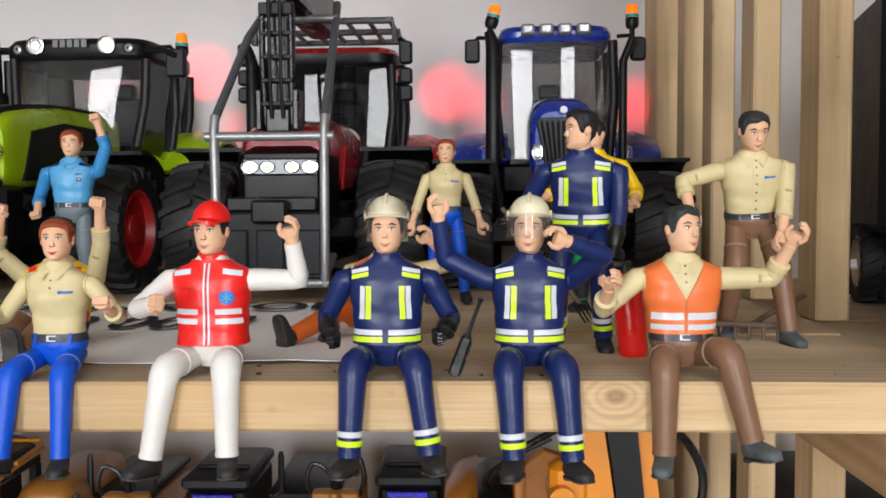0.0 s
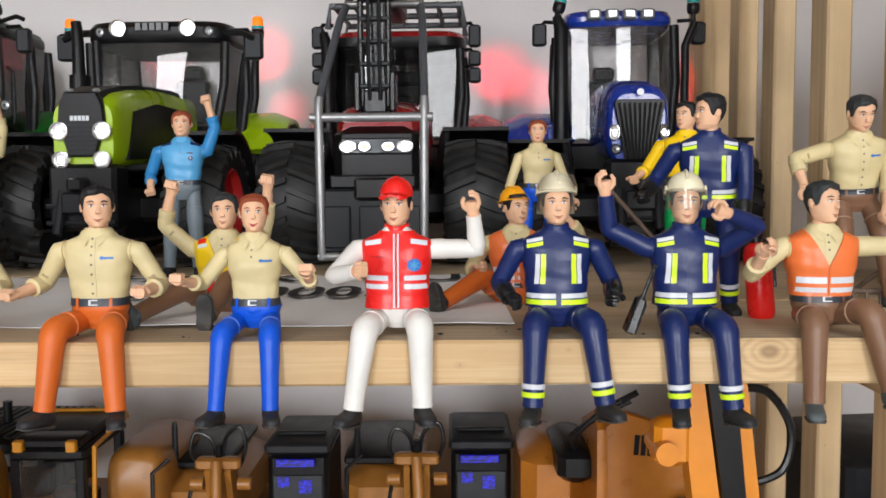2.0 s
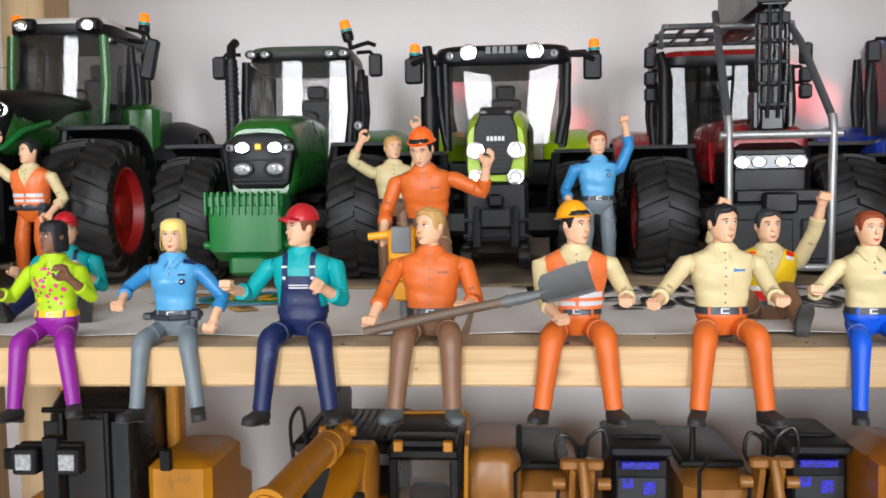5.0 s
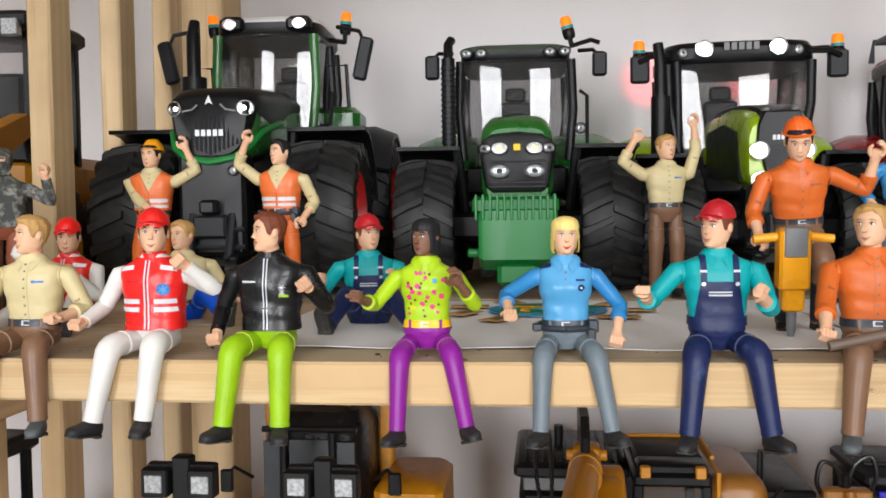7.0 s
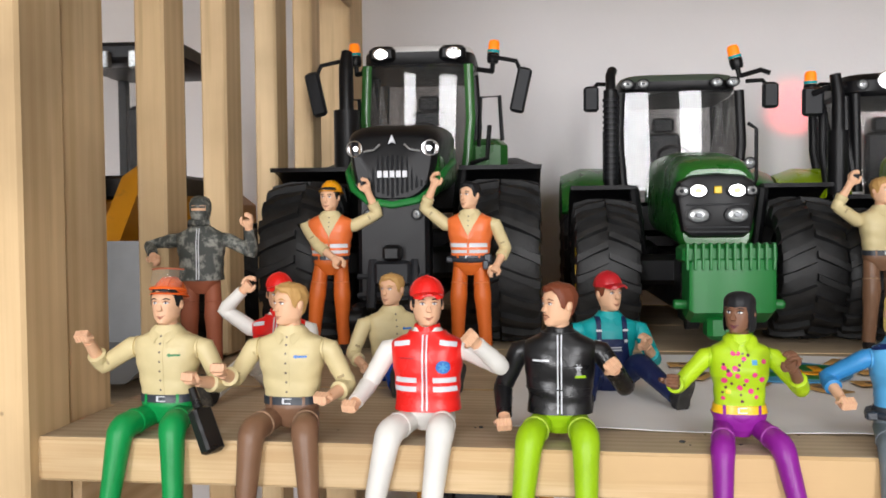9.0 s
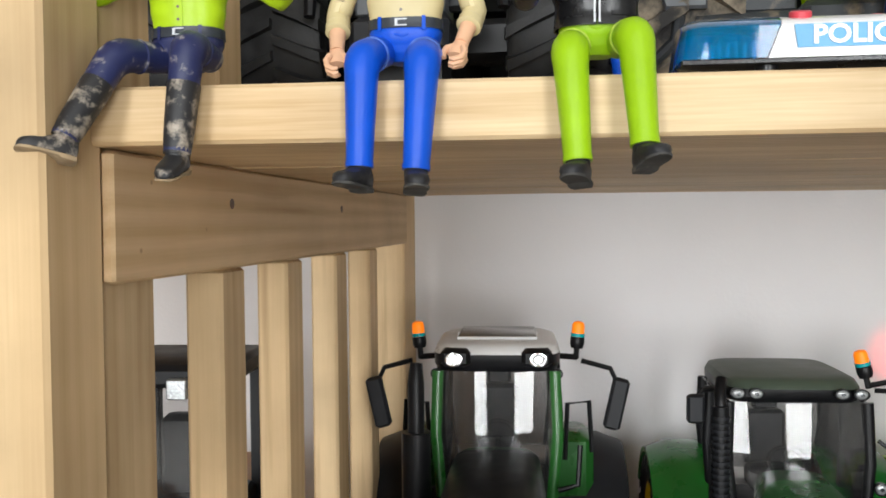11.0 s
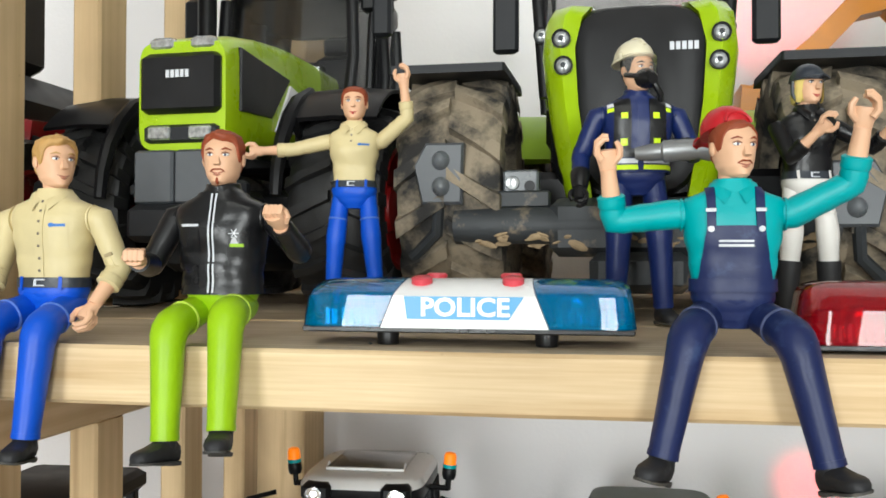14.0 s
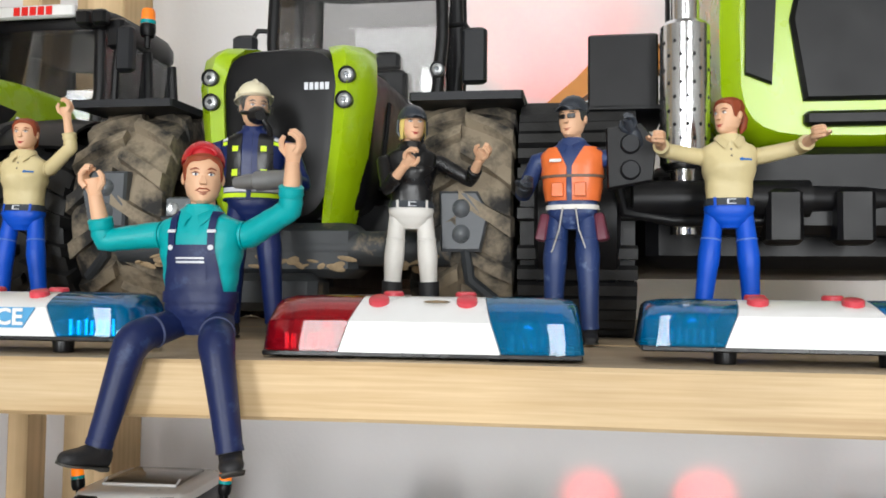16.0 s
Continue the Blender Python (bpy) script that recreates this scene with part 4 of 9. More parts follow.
    def skull(a, v, grow=0.0):
        w, yf, yb = curve(HEAD, v)
        x, y = w * math.sin(a), (yf if math.cos(a) > 0 else -yb) * math.cos(a)
        if abs(a) < 1.1:
            # brow, eye sockets, cheeks and chin
            y -= 0.35 * math.exp(-((v - 0.66) / 0.05) ** 2) * math.cos(a)
            y += 0.45 * math.exp(-((v - 0.555) / 0.05) ** 2) * math.exp(-((abs(x) - 2.8) / 1.6) ** 2)
            y -= 0.3 * math.exp(-((v - 0.4) / 0.1) ** 2) * math.exp(-((abs(x) - 3.6) / 1.6) ** 2)
            y -= 0.5 * math.exp(-((v - 0.07) / 0.06) ** 2) * math.exp(-(x / 2.4) ** 2)
        k = 1 + grow / 7.0
        return (x * k, y * k, v * H + (grow * 0.9 * min(1, max(0, (v - 0.7) / 0.15))))

    turns = [6.28319 * (j / N if j <= N / 2 else j / N - 1) for j in range(N)]
    cloth = (lambda i, j: skin if abs(turns[j]) < 0.75 and 0.48 < (i + 0.5) / R < 0.66 else hair) if mask else skin
    b.loft([[skull(a, i / R, 0.5 if mask else 0.0) for a in turns] for i in range(R + 1)], cloth)
    if not mask:
        rows = []
        for i in range(25):
            t = i / 24
            row = []
            for a in turns:
                lo = hairline(a)
                v = lo + (0.999 - lo) * t
                row.append(skull(a, v, -0.3 if i == 0 else scalp(a, v) * min(1, 0.45 + t * 4.0)))
            rows.append(row)
        b.loft(rows, hair, cap0=False)
    if long_hair == "bob":
        full = [6.28319 * k / 48 for k in range(48)]

        def strand(a, r):
            return r * (1 + 0.018 * math.sin(13 * a) + 0.012 * math.sin(29 * a))

        if st["hat"] == "":
            b.loft([[(strand(a, r) * math.sin(a), -strand(a, r) * 1.06 * math.cos(a) + 0.3, z + (0.5 * abs(math.sin(a)) if z < 12.6 else 0)) for a in full] for r, z in ((6.7, 12.5), (7.15, 12.0), (7.3, 13.2), (7.1, 15.0), (6.3, 16.7), (4.8, 17.9), (2.6, 18.6), (0.3, 18.8))], hair, cap0=False)
        rows = []
        for r, z, a0 in ((5.9, 1.6, 1.15), (6.5, 0.7, 1.1), (7.1, 1.2, 1.02), (7.45, 3.4, 0.98), (7.5, 6.5, 0.95), (7.35, 9.5, 0.9), (7.2, 11.4, 0.8), (7.1, 13.2, 0.7)):
            rows.append([(strand(a, r) * math.sin(a), -strand(a, r) * 1.05 * math.cos(a) + 0.3, z) for a in [a0 + (6.28319 - 2 * a0) * k / 40 for k in range(41)]])
        b.loft(rows, hair, closed=False, cap0=False, cap1=False)
    if long_hair == "tail":
        b.tube([(0, 6.5, 13), (0, 9.2, 12), (0.6, 10.2, 8.5), (0.8, 9.6, 4.0), (0.5, 8.6, 1.2)], [1.8, 2.2, 2.6, 2.1, 0.6], hair, 10)
    if st["hat"] != "balaclava":
        # nose, ears, eyes, brows, mouth
        b.loft([[(-0.55, -6.6, 10.4), (0.55, -6.6, 10.4), (0.5, -6.4, 10.7), (-0.5, -6.4, 10.7)], [(-0.8, -7.9, 8.0), (0.8, -7.9, 8.0), (0.9, -6.6, 8.6), (-0.9, -6.6, 8.6)], [(-1.15, -8.5, 6.7), (1.15, -8.5, 6.7), (1.4, -6.8, 7.2), (-1.4, -6.8, 7.2)], [(-0.9, -7.5, 6.1), (0.9, -7.5, 6.1), (1.2, -6.6, 6.2), (-1.2, -6.6, 6.2)]], skin)
        for s in (-1, 1):
            b.ball((s * 6.9, 0.6, 8.6), (0.8, 1.5, 2.2), skin, 8, 6, rot=Matrix.Rotation(radians(-12), 4, "X"))
            b.ball((s * 2.75, -6.4, 9.75), (1.15, 0.52, 0.5), "eye_white", 12, 6, rot=Matrix.Rotation(radians(s * 18), 4, "Z"))
            b.ball((s * 2.6, -6.68, 9.75), (0.5, 0.40, 0.48), "eye_dark", 8, 6)
            b.tube([(s * 1.2, -7.05, 11.35), (s * 2.8, -6.9, 11.85), (s * 4.5, -5.9, 11.3)], [0.22, 0.36, 0.18], hair if hair not in ("hair_yellow",) else "hair_blond", 5)
            b.tube([(s * 1.4, -7.0, 10.1), (s * 2.75, -7.05, 10.55), (s * 4.1, -6.2, 10.1)], [0.12, 0.22, 0.12], "hair_black" if female else "hair_brown", 5)
        lip = st.get("lip", "lips" if female and skin == "skin" else ("maroon" if skin == "skin_dark" else "lips_pale"))
        b.tube([(-2.2, -6.6, 4.25), (-1.0, -7.25, 3.8), (0, -7.4, 3.65), (1.0, -7.25, 3.8), (2.2, -6.6, 4.25)], [0.12, 0.32, 0.34, 0.32, 0.12], lip, 6)
        b.tube([(-1.3, -6.95, 3.3), (0, -7.3, 2.95), (1.3, -6.95, 3.3)], [0.12, 0.38, 0.12], lip, 6)
        if st.get("beard"):
            b.tube([(-2.6, -6.7, 4.2), (-1.2, -7.35, 5.0), (0, -7.45, 4.9), (1.2, -7.35, 5.0), (2.6, -6.7, 4.2)], [0.15, 0.3, 0.25, 0.3, 0.15], hair, 6)
            if st["beard"] == "goatee":
                b.tube([(0, -7.2, 2.3), (0, -7.0, 1.0), (0, -6.4, 0.0)], [0.35, 0.7, 0.3], hair, 6)
        if st.get("glasses"):
            for s in (-1, 1):
                b.box((s * 2.6 - 2.0, -7.6, 8.6), (s * 2.6 + 2.0, -6.8, 10.8), "black_plastic", 0.3, rot=Matrix.Rotation(radians(s * 14), 4, "Z"))
    hat, hc = st["hat"], st.get("hat_col", "red_plastic")
    if hat in ("cap", "cap_back"):
        hat_m = b.m.copy()
        b.m = hat_m @ Matrix.Translation((0, 0.4, 0.9))
        if hat == "cap_back":
            b.m = hat_m @ Matrix.Translation((0, 1.2, 1.4)) @ Matrix.Rotation(radians(-16), 4, "X") @ Matrix.Rotation(radians(180), 4, "Z") @ Matrix.Translation((0, 0, 1.0))
        b.ball((0, 0.5, 12.6), (7.7, 8.4, 7.6), hc, 30, 10, v0=0.47, v1=1.0)
        rows = []
        for y, zz, w in ((-5.0, 13.7, 6.6), (-8.6, 13.4, 6.9), (-11.2, 13.0, 6.0), (-12.8, 12.7, 3.6)):
            rows.append([(w * u, y + 3.0 * u * u * (0.0 if y > -5.5 else 0.6), zz - 1.8 * u * u) for u in (-1, -0.6, -0.2, 0.2, 0.6, 1)] + [(w * u, y + 3.0 * u * u * (0.0 if y > -5.5 else 0.6), zz - 1.8 * u * u + 0.7) for u in (1, 0.6, 0.2, -0.2, -0.6, -1)])
        b.loft(rows, hc)
        for k in range(3):
            q = k * 1.047
            b.tube([(7.75 * math.cos(t) * math.cos(q), 0.5 + 8.45 * math.cos(t) * math.sin(q), 12.6 + 7.65 * math.sin(t)) for t in [0.1 + 2.94 * j / 12 for j in range(13)]], 0.14, hc, 5)
        b.ball((0, 0.5, 20.2), (0.9, 0.9, 0.5), hc, 8, 4)
        if hat == "cap_back":
            b.tube([(4.5 * math.cos(k * 0.45), 8.1, 12.6 + 3.2 * math.sin(k * 0.45)) for k in range(8)], 0.5, hc, 6)
        b.m = hat_m
    if hat in ("hard", "hard_visor"):
        hat_m = b.m.copy()
        b.m = hat_m @ Matrix.Translation((0, 0.9, 2.2)) @ Matrix.Rotation(radians(-11), 4, "X") @ Matrix.Diagonal((0.94, 0.94, 0.94, 1))
        b.ball((0, 0.3, 11.4), (8.3, 9.2, 8.6), hc, 28, 9, v0=0.5, v1=1.0)
        rim = []
        for z, k in ((11.2, 0.98), (10.9, 1.10), (11.3, 1.12), (11.9, 1.0)):
            rim.append([((8.4 * k) * math.sin(a), -(9.3 * k + (2.2 * max(0, math.cos(a)) ** 2 if k > 1.05 else 0)) * math.cos(a) + 0.3, z - (0.5 * max(0, math.cos(a)) if k > 1.05 else 0)) for a in [6.28319 * j / 28 for j in range(28)]])
        b.loft(rim, hc, cap0=False, cap1=False)
        for x in (-2.3, 0, 2.3):
            b.tube([(x, 0.3 - 8.9 * math.cos(a), 11.3 + 8.5 * math.sin(a) - 0.02 * x * x) for a in [0.35 + 2.45 * k / 8 for k in range(9)]], 0.55, hc, 6)
        if hat == "hard_visor":
            rows = []
            for k in range(7):
                t = -0.1 + 0.95 * k / 6
                rows.append([(8.8 * math.sin(a), -8.9 * math.cos(a) * math.cos(t) - 1.2, 14 + 12.0 * math.sin(t)) for a in [-1.2 + 2.4 * j / 12 for j in range(13)]])
            b.loft(rows, "visor_glass", closed=False, cap0=False, cap1=False)
            b.tube([(8.9 * math.sin(a), -9.2 * math.cos(a) - 1.0, 13.6) for a in [-1.5 + 3.0 * j / 12 for j in range(13)]], 0.7, "black_plastic" if hc != "hat_orange" else hc, 6)
            b.tube([(8.9 * math.sin(a), -8.9 * math.cos(a) * 0.66 - 1.2, 23.1) for a in [-1.2 + 2.4 * j / 12 for j in range(13)]], 0.5, "rust_pants", 6)
        b.m = hat_m
    if hat in ("fire_down", "fire_up"):
        hat_m = b.m.copy()
        b.m = hat_m @ Matrix.Translation((0, 0.9, 3.4)) @ Matrix.Rotation(radians(-5), 4, "X") @ Matrix.Diagonal((0.95, 0.95, 0.95, 1))
        b.ball((0, 0.6, 11.8), (9.0, 10.0, 8.8), hc, 30, 9, v0=0.46, v1=1.0)
        rim = []
        for z, k in ((10.8, 0.97), (9.8, 1.10), (10.4, 1.13), (12.2, 1.0)):
            rim.append([((9.0 * k) * math.sin(a), -(10.0 * k) * math.cos(a) + 0.6, z + (1.4 * max(0, math.cos(a)) if k > 1.05 else 0)) for a in [6.28319 * j / 30 for j in range(30)]])
        b.loft(rim, hc, cap0=False, cap1=False)
        b.tube([(0, 0.6 - 9.9 * math.cos(a), 12 + 8.8 * math.sin(a)) for a in [0.5 + 2.1 * k / 8 for k in range(9)]], 0.9, hc, 6)
        if st.get("skirt", True):
            b.loft([[(8.9 * s * math.sin(a), -9.6 * s * math.cos(a) + 0.8, z) for a in [1.75 + 2.78 * k / 14 for k in range(15)]] for z, s in ((11, 1.0), (6, 1.02), (1.5, 1.06))], hc, closed=False, cap0=False, cap1=False)
        for s in (-1, 1):
            b.ball((s * 9.3, -1.5, 12.0), (0.8, 2.0, 2.0), hc, 10, 6)
        rows = []
        for k in range(7):
            z = (11.8 - 9.6 * k / 6) if hat == "fire_down" else (19.0 - 6.5 * k / 6)
            s = 1.02 if hat == "fire_down" else (0.86 + 0.26 * k / 6)
            rows.append([(9.8 * s * math.sin(a), -10.9 * s * math.cos(a) + 0.2, z) for a in [-1.25 + 2.5 * j / 14 for j in range(15)]])
        b.loft(rows, "visor_glass", closed=False, cap0=False, cap1=False)
        if hat == "fire_up":
            for sd in (-1, 1):
                b.loft([[(sd * 9.2 * q * math.sin(a), -10.4 * q * math.cos(a) + 0.4, z) for a in [0.72 + lo + (0.9 - lo) * j / 6 for j in range(7)]] for z, q, lo in ((12, 1.0, 0.0), (8, 1.0, 0.0), (4.5, 0.98, 0.1), (2.6, 0.96, 0.35))], "visor_glass", closed=False, cap0=False, cap1=False)
        b.m = hat_m
    if hat == "riding":
        b.ball((0, 0.3, 11.2), (8.3, 9.0, 8.4), hc, 26, 9, v0=0.5, v1=1.0)
        rows = []
        for y, zz, w in ((-5.0, 13.0, 6.4), (-9.2, 12.3, 6.0), (-12.4, 11.8, 3.4)):
            rows.append([(w * u, y, zz - 1.6 * u * u) for u in (-1, -0.5, 0, 0.5, 1)] + [(w * u, y, zz - 1.6 * u * u + 0.8) for u in (1, 0.5, 0, -0.5, -1)])
        b.loft(rows, hc)
        for s in (-1, 1):
            b.tube([(s * 8.0, 0.5, 11), (s * 8.2, 0.5, 5), (s * 5.5, -0.5, 0.4)], 1.0, hc, 6)
    if st.get("mask"):
        b.loft([[(r * math.sin(a), -8.0 - 2.6 * k + 0.2 * abs(math.sin(a)), 4.6 + r * 0.9 * math.cos(a) - 0.5 * k) for a in [6.28319 * j / 14 for j in range(14)]] for k, r in ((-1.2, 5.2), (0, 4.8), (0.8, 3.0), (1.3, 2.6))], "black_plastic")
        b.tube([(-6.5, 0, 7), (-4.5, -6.5, 5.5), (0, -9, 4.6), (4.5, -6.5, 5.5), (6.5, 0, 7)], 1.1, "black_plastic", 8)
        b.tube([(2, -9.5, 2.5), (5, -10, -2), (7, -7, -7)], 1.4, "black_plastic", 8)
    if hat == "balaclava":
        b.tube([(-4.6, -5.6, 10.6), (0, -7.9, 10.8), (4.6, -5.6, 10.6)], 0.9, "camo", 6)
        b.tube([(-6.2, -3, 1.0), (0, -8.3, 0.4), (6.2, -3, 1.0)], 2.2, "camo", 8)
    # arms
    b.m = base
    sleeve, sc = st["sleeve"], st.get("sleeve_col", st["shirt"])
    hands = hands or ((-24, -8, 6), (24, -8, 6))
    poles = poles or (None, None)
    for k, s in enumerate((-1, 1)):
        sh = up @ Vector((s * (13.4 if female else 16.2), 0.2, 31.2))
        pole = poles[k] or (s * 0.5, 0.5, -0.8)
        el, wr = ik(sh.copy(), Vector(hands[k]), 17.5, 15.5, pole)
        tk = 0.82 if female else 0.93
        inn = up @ Vector((s * (10.2 if female else 12.2), 0.2, 31.0))
        pts = [inn, sh.lerp(inn, 0.3), sh, sh.lerp(el, 0.18), sh.lerp(el, 0.36), sh.lerp(el, 0.55), sh.lerp(el, 0.72), sh.lerp(el, 0.86), el, el.lerp(wr, 0.14), el.lerp(wr, 0.26)]
        rad = [r * tk for r in (4.3, 4.6, 4.7, 4.65, 4.4, 4.45, 4.15, 4.3, 4.05, 4.2, 3.9)]
        if st["kind"] not in ("redvest", "life"):
            b.tube([up @ Vector((s * (12.0 if female else 14.0), 0.1, 31.0)), up @ Vector((s * (12.5 if female else 14.5), 0.1, 31.0))], [5.2 * tk, 5.1 * tk], st["shirt"], 20)
        if sleeve == "long":
            pts += [el.lerp(wr, 0.4), el.lerp(wr, 0.6), el.lerp(wr, 0.78), el.lerp(wr, 0.92)]
            rad += [3.95 * tk, 3.6 * tk, 3.5 * tk, 3.2 * tk]
            b.tube(pts, rad, sc, 16)
            b.tube([el.lerp(wr, 0.86), el.lerp(wr, 0.97)], [3.5 * tk, 3.4 * tk], sc, 16)
            b.tube([el.lerp(wr, 0.9), wr], [2.6, 2.3], skin, 12)
        elif sleeve == "short":
            b.tube(pts[:7], rad[:7], sc, 16)
            b.tube([sh.lerp(el, 0.7), el, el.lerp(wr, 0.5), wr], [3.6 * tk, 3.4 * tk, 3.1 * tk, 2.5], skin, 12)
        else:
            b.tube(pts + [el.lerp(wr, 0.42)], rad + [3.9 * tk], sc, 16)
            b.tube([el.lerp(wr, 0.26), el.lerp(wr, 0.3), el.lerp(wr, 0.38), el.lerp(wr, 0.47), el.lerp(wr, 0.5)], [4.0 * tk, 4.4 * tk, 4.25 * tk, 4.4 * tk, 3.7 * tk], sc, 16)
            if st["kind"] in ("shirt", "vest", "hivis") and st["shirt"] in ("tan", "orange"):
                # strap with a name plate that holds up the sleeve
                ax = (el - sh).normalized()
                fr = (Vector((0, -1, 0)) - ax * -ax.y).normalized()
                if fr.length > 0.5:
                    turn_m = Matrix((ax.cross(fr), fr, -ax)).transposed().to_4x4()
                    o = sh.lerp(el, 0.70) + fr * 3.85 * tk
                    b.box(o - Vector((1.45, 0.35, 0.6)), o + Vector((1.45, 0.35, 0.6)), st.get("tab", "seam"), 0.1, rot=turn_m)
                    o = sh.lerp(el, 0.87) + fr * 3.9 * tk
                    b.box(o - Vector((0.9, 0.35, 2.2)), o + Vector((0.9, 0.35, 2.2)), sc, 0.2, rot=turn_m)
            b.tube([el.lerp(wr, 0.4), el.lerp(wr, 0.62), wr], [3.0 * tk, 2.8 * tk, 2.4 * tk], skin, 14)
        hd = (wr - el).normalized()
        glove = st.get("gloves")
        if glove:
            b.tube([el.lerp(wr, 0.52), el.lerp(wr, 0.6), el.lerp(wr, 0.9), wr + hd * 1.5], [3.7, 4.2, 3.6, 3.0], glove, 14)
            b.tube([wr, wr + hd * 4, wr + hd * 7 + Vector((0, -1, 0))], [2.9, 3.0, 2.2], glove, 12, 0.75)
        doll_hand(b, wr, hd, -s if not st.get("flip") else s, glove or skin, fists[k], (0, -1, 0.25) if abs(hd.y) < 0.8 else (0, 0, 1))
    # legs
    if feet is None:
        feet = ((-9, -22, -34), (9, -22, -34)) if sit else ((-8, 0, -hips + 5.2), (8, 0, -hips + 5.2))
    knees = knees or (None, None)
    pants, shoe = st["pants"], st["shoe"]
    for k, s in enumerate((-1, 1)):
        hp = Vector((s * 6.5, 0.5, 2.8 if sit else 6.0))
        kn, an = ik(hp.copy(), Vector(feet[k]), 21.5, st.get("shin", 33.0), knees[k] or ((s * 0.17, -1, 0.8) if sit else (s * 0.1, -1, 0)))
        lk = 0.86 if female else 1.0
        ta, tb = hp.lerp(kn, 0.78), kn.lerp(an, 0.15)
        bend = [ta.lerp(kn, u).lerp(kn.lerp(tb, u), u) for u in (0.0, 0.25, 0.5, 0.75, 1.0)]
        pts = [hp.lerp(kn, -0.05), hp.lerp(kn, 0.3), hp.lerp(kn, 0.58), *bend, kn.lerp(an, 0.3), kn.lerp(an, 0.5), kn.lerp(an, 0.75), kn.lerp(an, 0.97)]
        rad = [r * lk for r in (4.7, 4.95, 5.15, 5.4, 5.6, 5.6, 5.45, 5.15, 4.9, 4.6, 4.25, 4.0)]
        b.tube(pts, rad, pants, 22)
        sd = (an - kn).normalized()
        # edge of the moulded knee joint
        b.tube([hp.lerp(kn, 0.585), hp.lerp(kn, 0.60), hp.lerp(kn, 0.625)], [5.2 * lk, 5.62 * lk, 5.4 * lk], pants + "_worn" if pants + "_worn" in MATS else pants, 22)
        if sit and not st.get("boots"):
            out = ((kn - hp).normalized() - sd).normalized()
            sw = out.cross(sd).normalized()
            b.tube([tb + out * 4.5 * lk + sw * u + sd * 0.6 for u in (-2.0, 0, 2.0)], [0.15, 0.3, 0.15], pants, 6)
        b.tube([kn.lerp(an, 0.93), kn.lerp(an, 0.98)], [4.2 * lk, 4.2 * lk], pants, 20)
        if st.get("boots"):
            b.tube([kn.lerp(an, 0.35), kn.lerp(an, 0.37), kn.lerp(an, 0.8), kn.lerp(an, 1.0)], [5.0, 5.1, 4.6, 4.1], shoe, 18)
        if st["kind"] == "fire" and not st.get("plainlegs"):
            for t0, t1, mt in ((0.70, 0.765, "silver_print"), (0.80, 0.865, "neon_print")):
                b.tube([kn.lerp(an, t0), kn.lerp(an, t0 + 0.003), kn.lerp(an, t1 - 0.003), kn.lerp(an, t1)], [4.4, 4.85, 4.7, 4.3], mt, 20)
        fw = Vector((s * 0.22 + (feet[k][0] - hp.x) * 0.015, -1, -0.16))
        fw = fw - sd * fw.dot(sd)
        fw = fw.normalized() if sit else Vector((s * 0.2, -1, 0)).normalized()
        dn = sd if sit else Vector((0, 0, -1))
        if st.get("toes"):
            fw = Vector(st["toes"][k]).normalized()
            dn = (dn - fw * dn.dot(fw)).normalized()
        o = an + dn * 0.6
        rows = []
        for y, w, h0, h1 in ((4.7, 1.4, 0.9, 3.2), (4.3, 2.6, -0.9, 5.0), (2.2, 3.3, -2.4, 5.2), (-0.8, 3.45, -2.3, 5.1), (-3.4, 3.5, -1.2, 5.1), (-6.0, 3.7, 0.0, 5.1), (-8.6, 3.6, 0.7, 5.1), (-10.6, 3.0, 1.3, 5.1), (-11.7, 2.1, 2.0, 5.0), (-12.1, 1.0, 2.9, 4.8)):
            sdw = fw.cross(dn).normalized()
            ring = []
            for j in range(12):
                a = 6.28319 * j / 12
                u = w * math.copysign(abs(math.cos(a)) ** 0.85, math.cos(a))
                q = (h0 + h1) / 2 + (h1 - h0) / 2 * math.copysign(abs(math.sin(a)) ** 0.7, math.sin(a))
                ring.append(o + fw * (-y) + sdw * u + dn * q)
            rows.append(ring)
        b.loft(rows, shoe)
        # sole with a heel
        sole = "mud" if shoe == "boot_muddy" else "sole"
        rows = []
        for y, w, h1 in ((4.9, 1.5, 5.6), (4.4, 2.7, 5.8), (2.2, 3.4, 5.8), (0.2, 3.5, 5.8), (-0.6, 3.4, 5.2), (-3.4, 3.55, 5.2), (-6.2, 3.75, 5.25), (-8.8, 3.6, 5.3), (-10.8, 2.95, 5.3), (-12.0, 1.9, 5.2), (-12.4, 0.8, 5.0)):
            rows.append([o + fw * (-y) + sdw * u + dn * q for u, q in ((-w, 4.5), (w, 4.5), (w, h1 - 0.3), (w * 0.93, h1), (-w * 0.93, h1), (-w, h1 - 0.3))])
        b.loft(rows, sole)
        # laces
        for q in range(3):
            y = -2.6 - 1.7 * q
            b.tube([o + fw * (-y) + sdw * u + dn * (-1.7 + 0.95 * (q + 1) + 0.12 * u * u) for u in (-1.8, 0, 1.8)], 0.22, "belt", 5)
        b.tube([an - sd * 2.2, an + sd * 1.5], [3.6, 3.5], shoe, 14)
    extra = st.get("extra")
    if extra:
        extra(b)
    ob = b.put(name, None, "", 42)
    ob.matrix_world = Matrix.Translation((at[0], at[1], at[2] + st.get("drop", 0) * 0.001)) @ Matrix.Rotation(radians(yaw), 4, "Z") @ Matrix.Scale(st.get("size", 1.0), 4)
    return tagged(ob, label, "toy figure", st.get("group", ""))


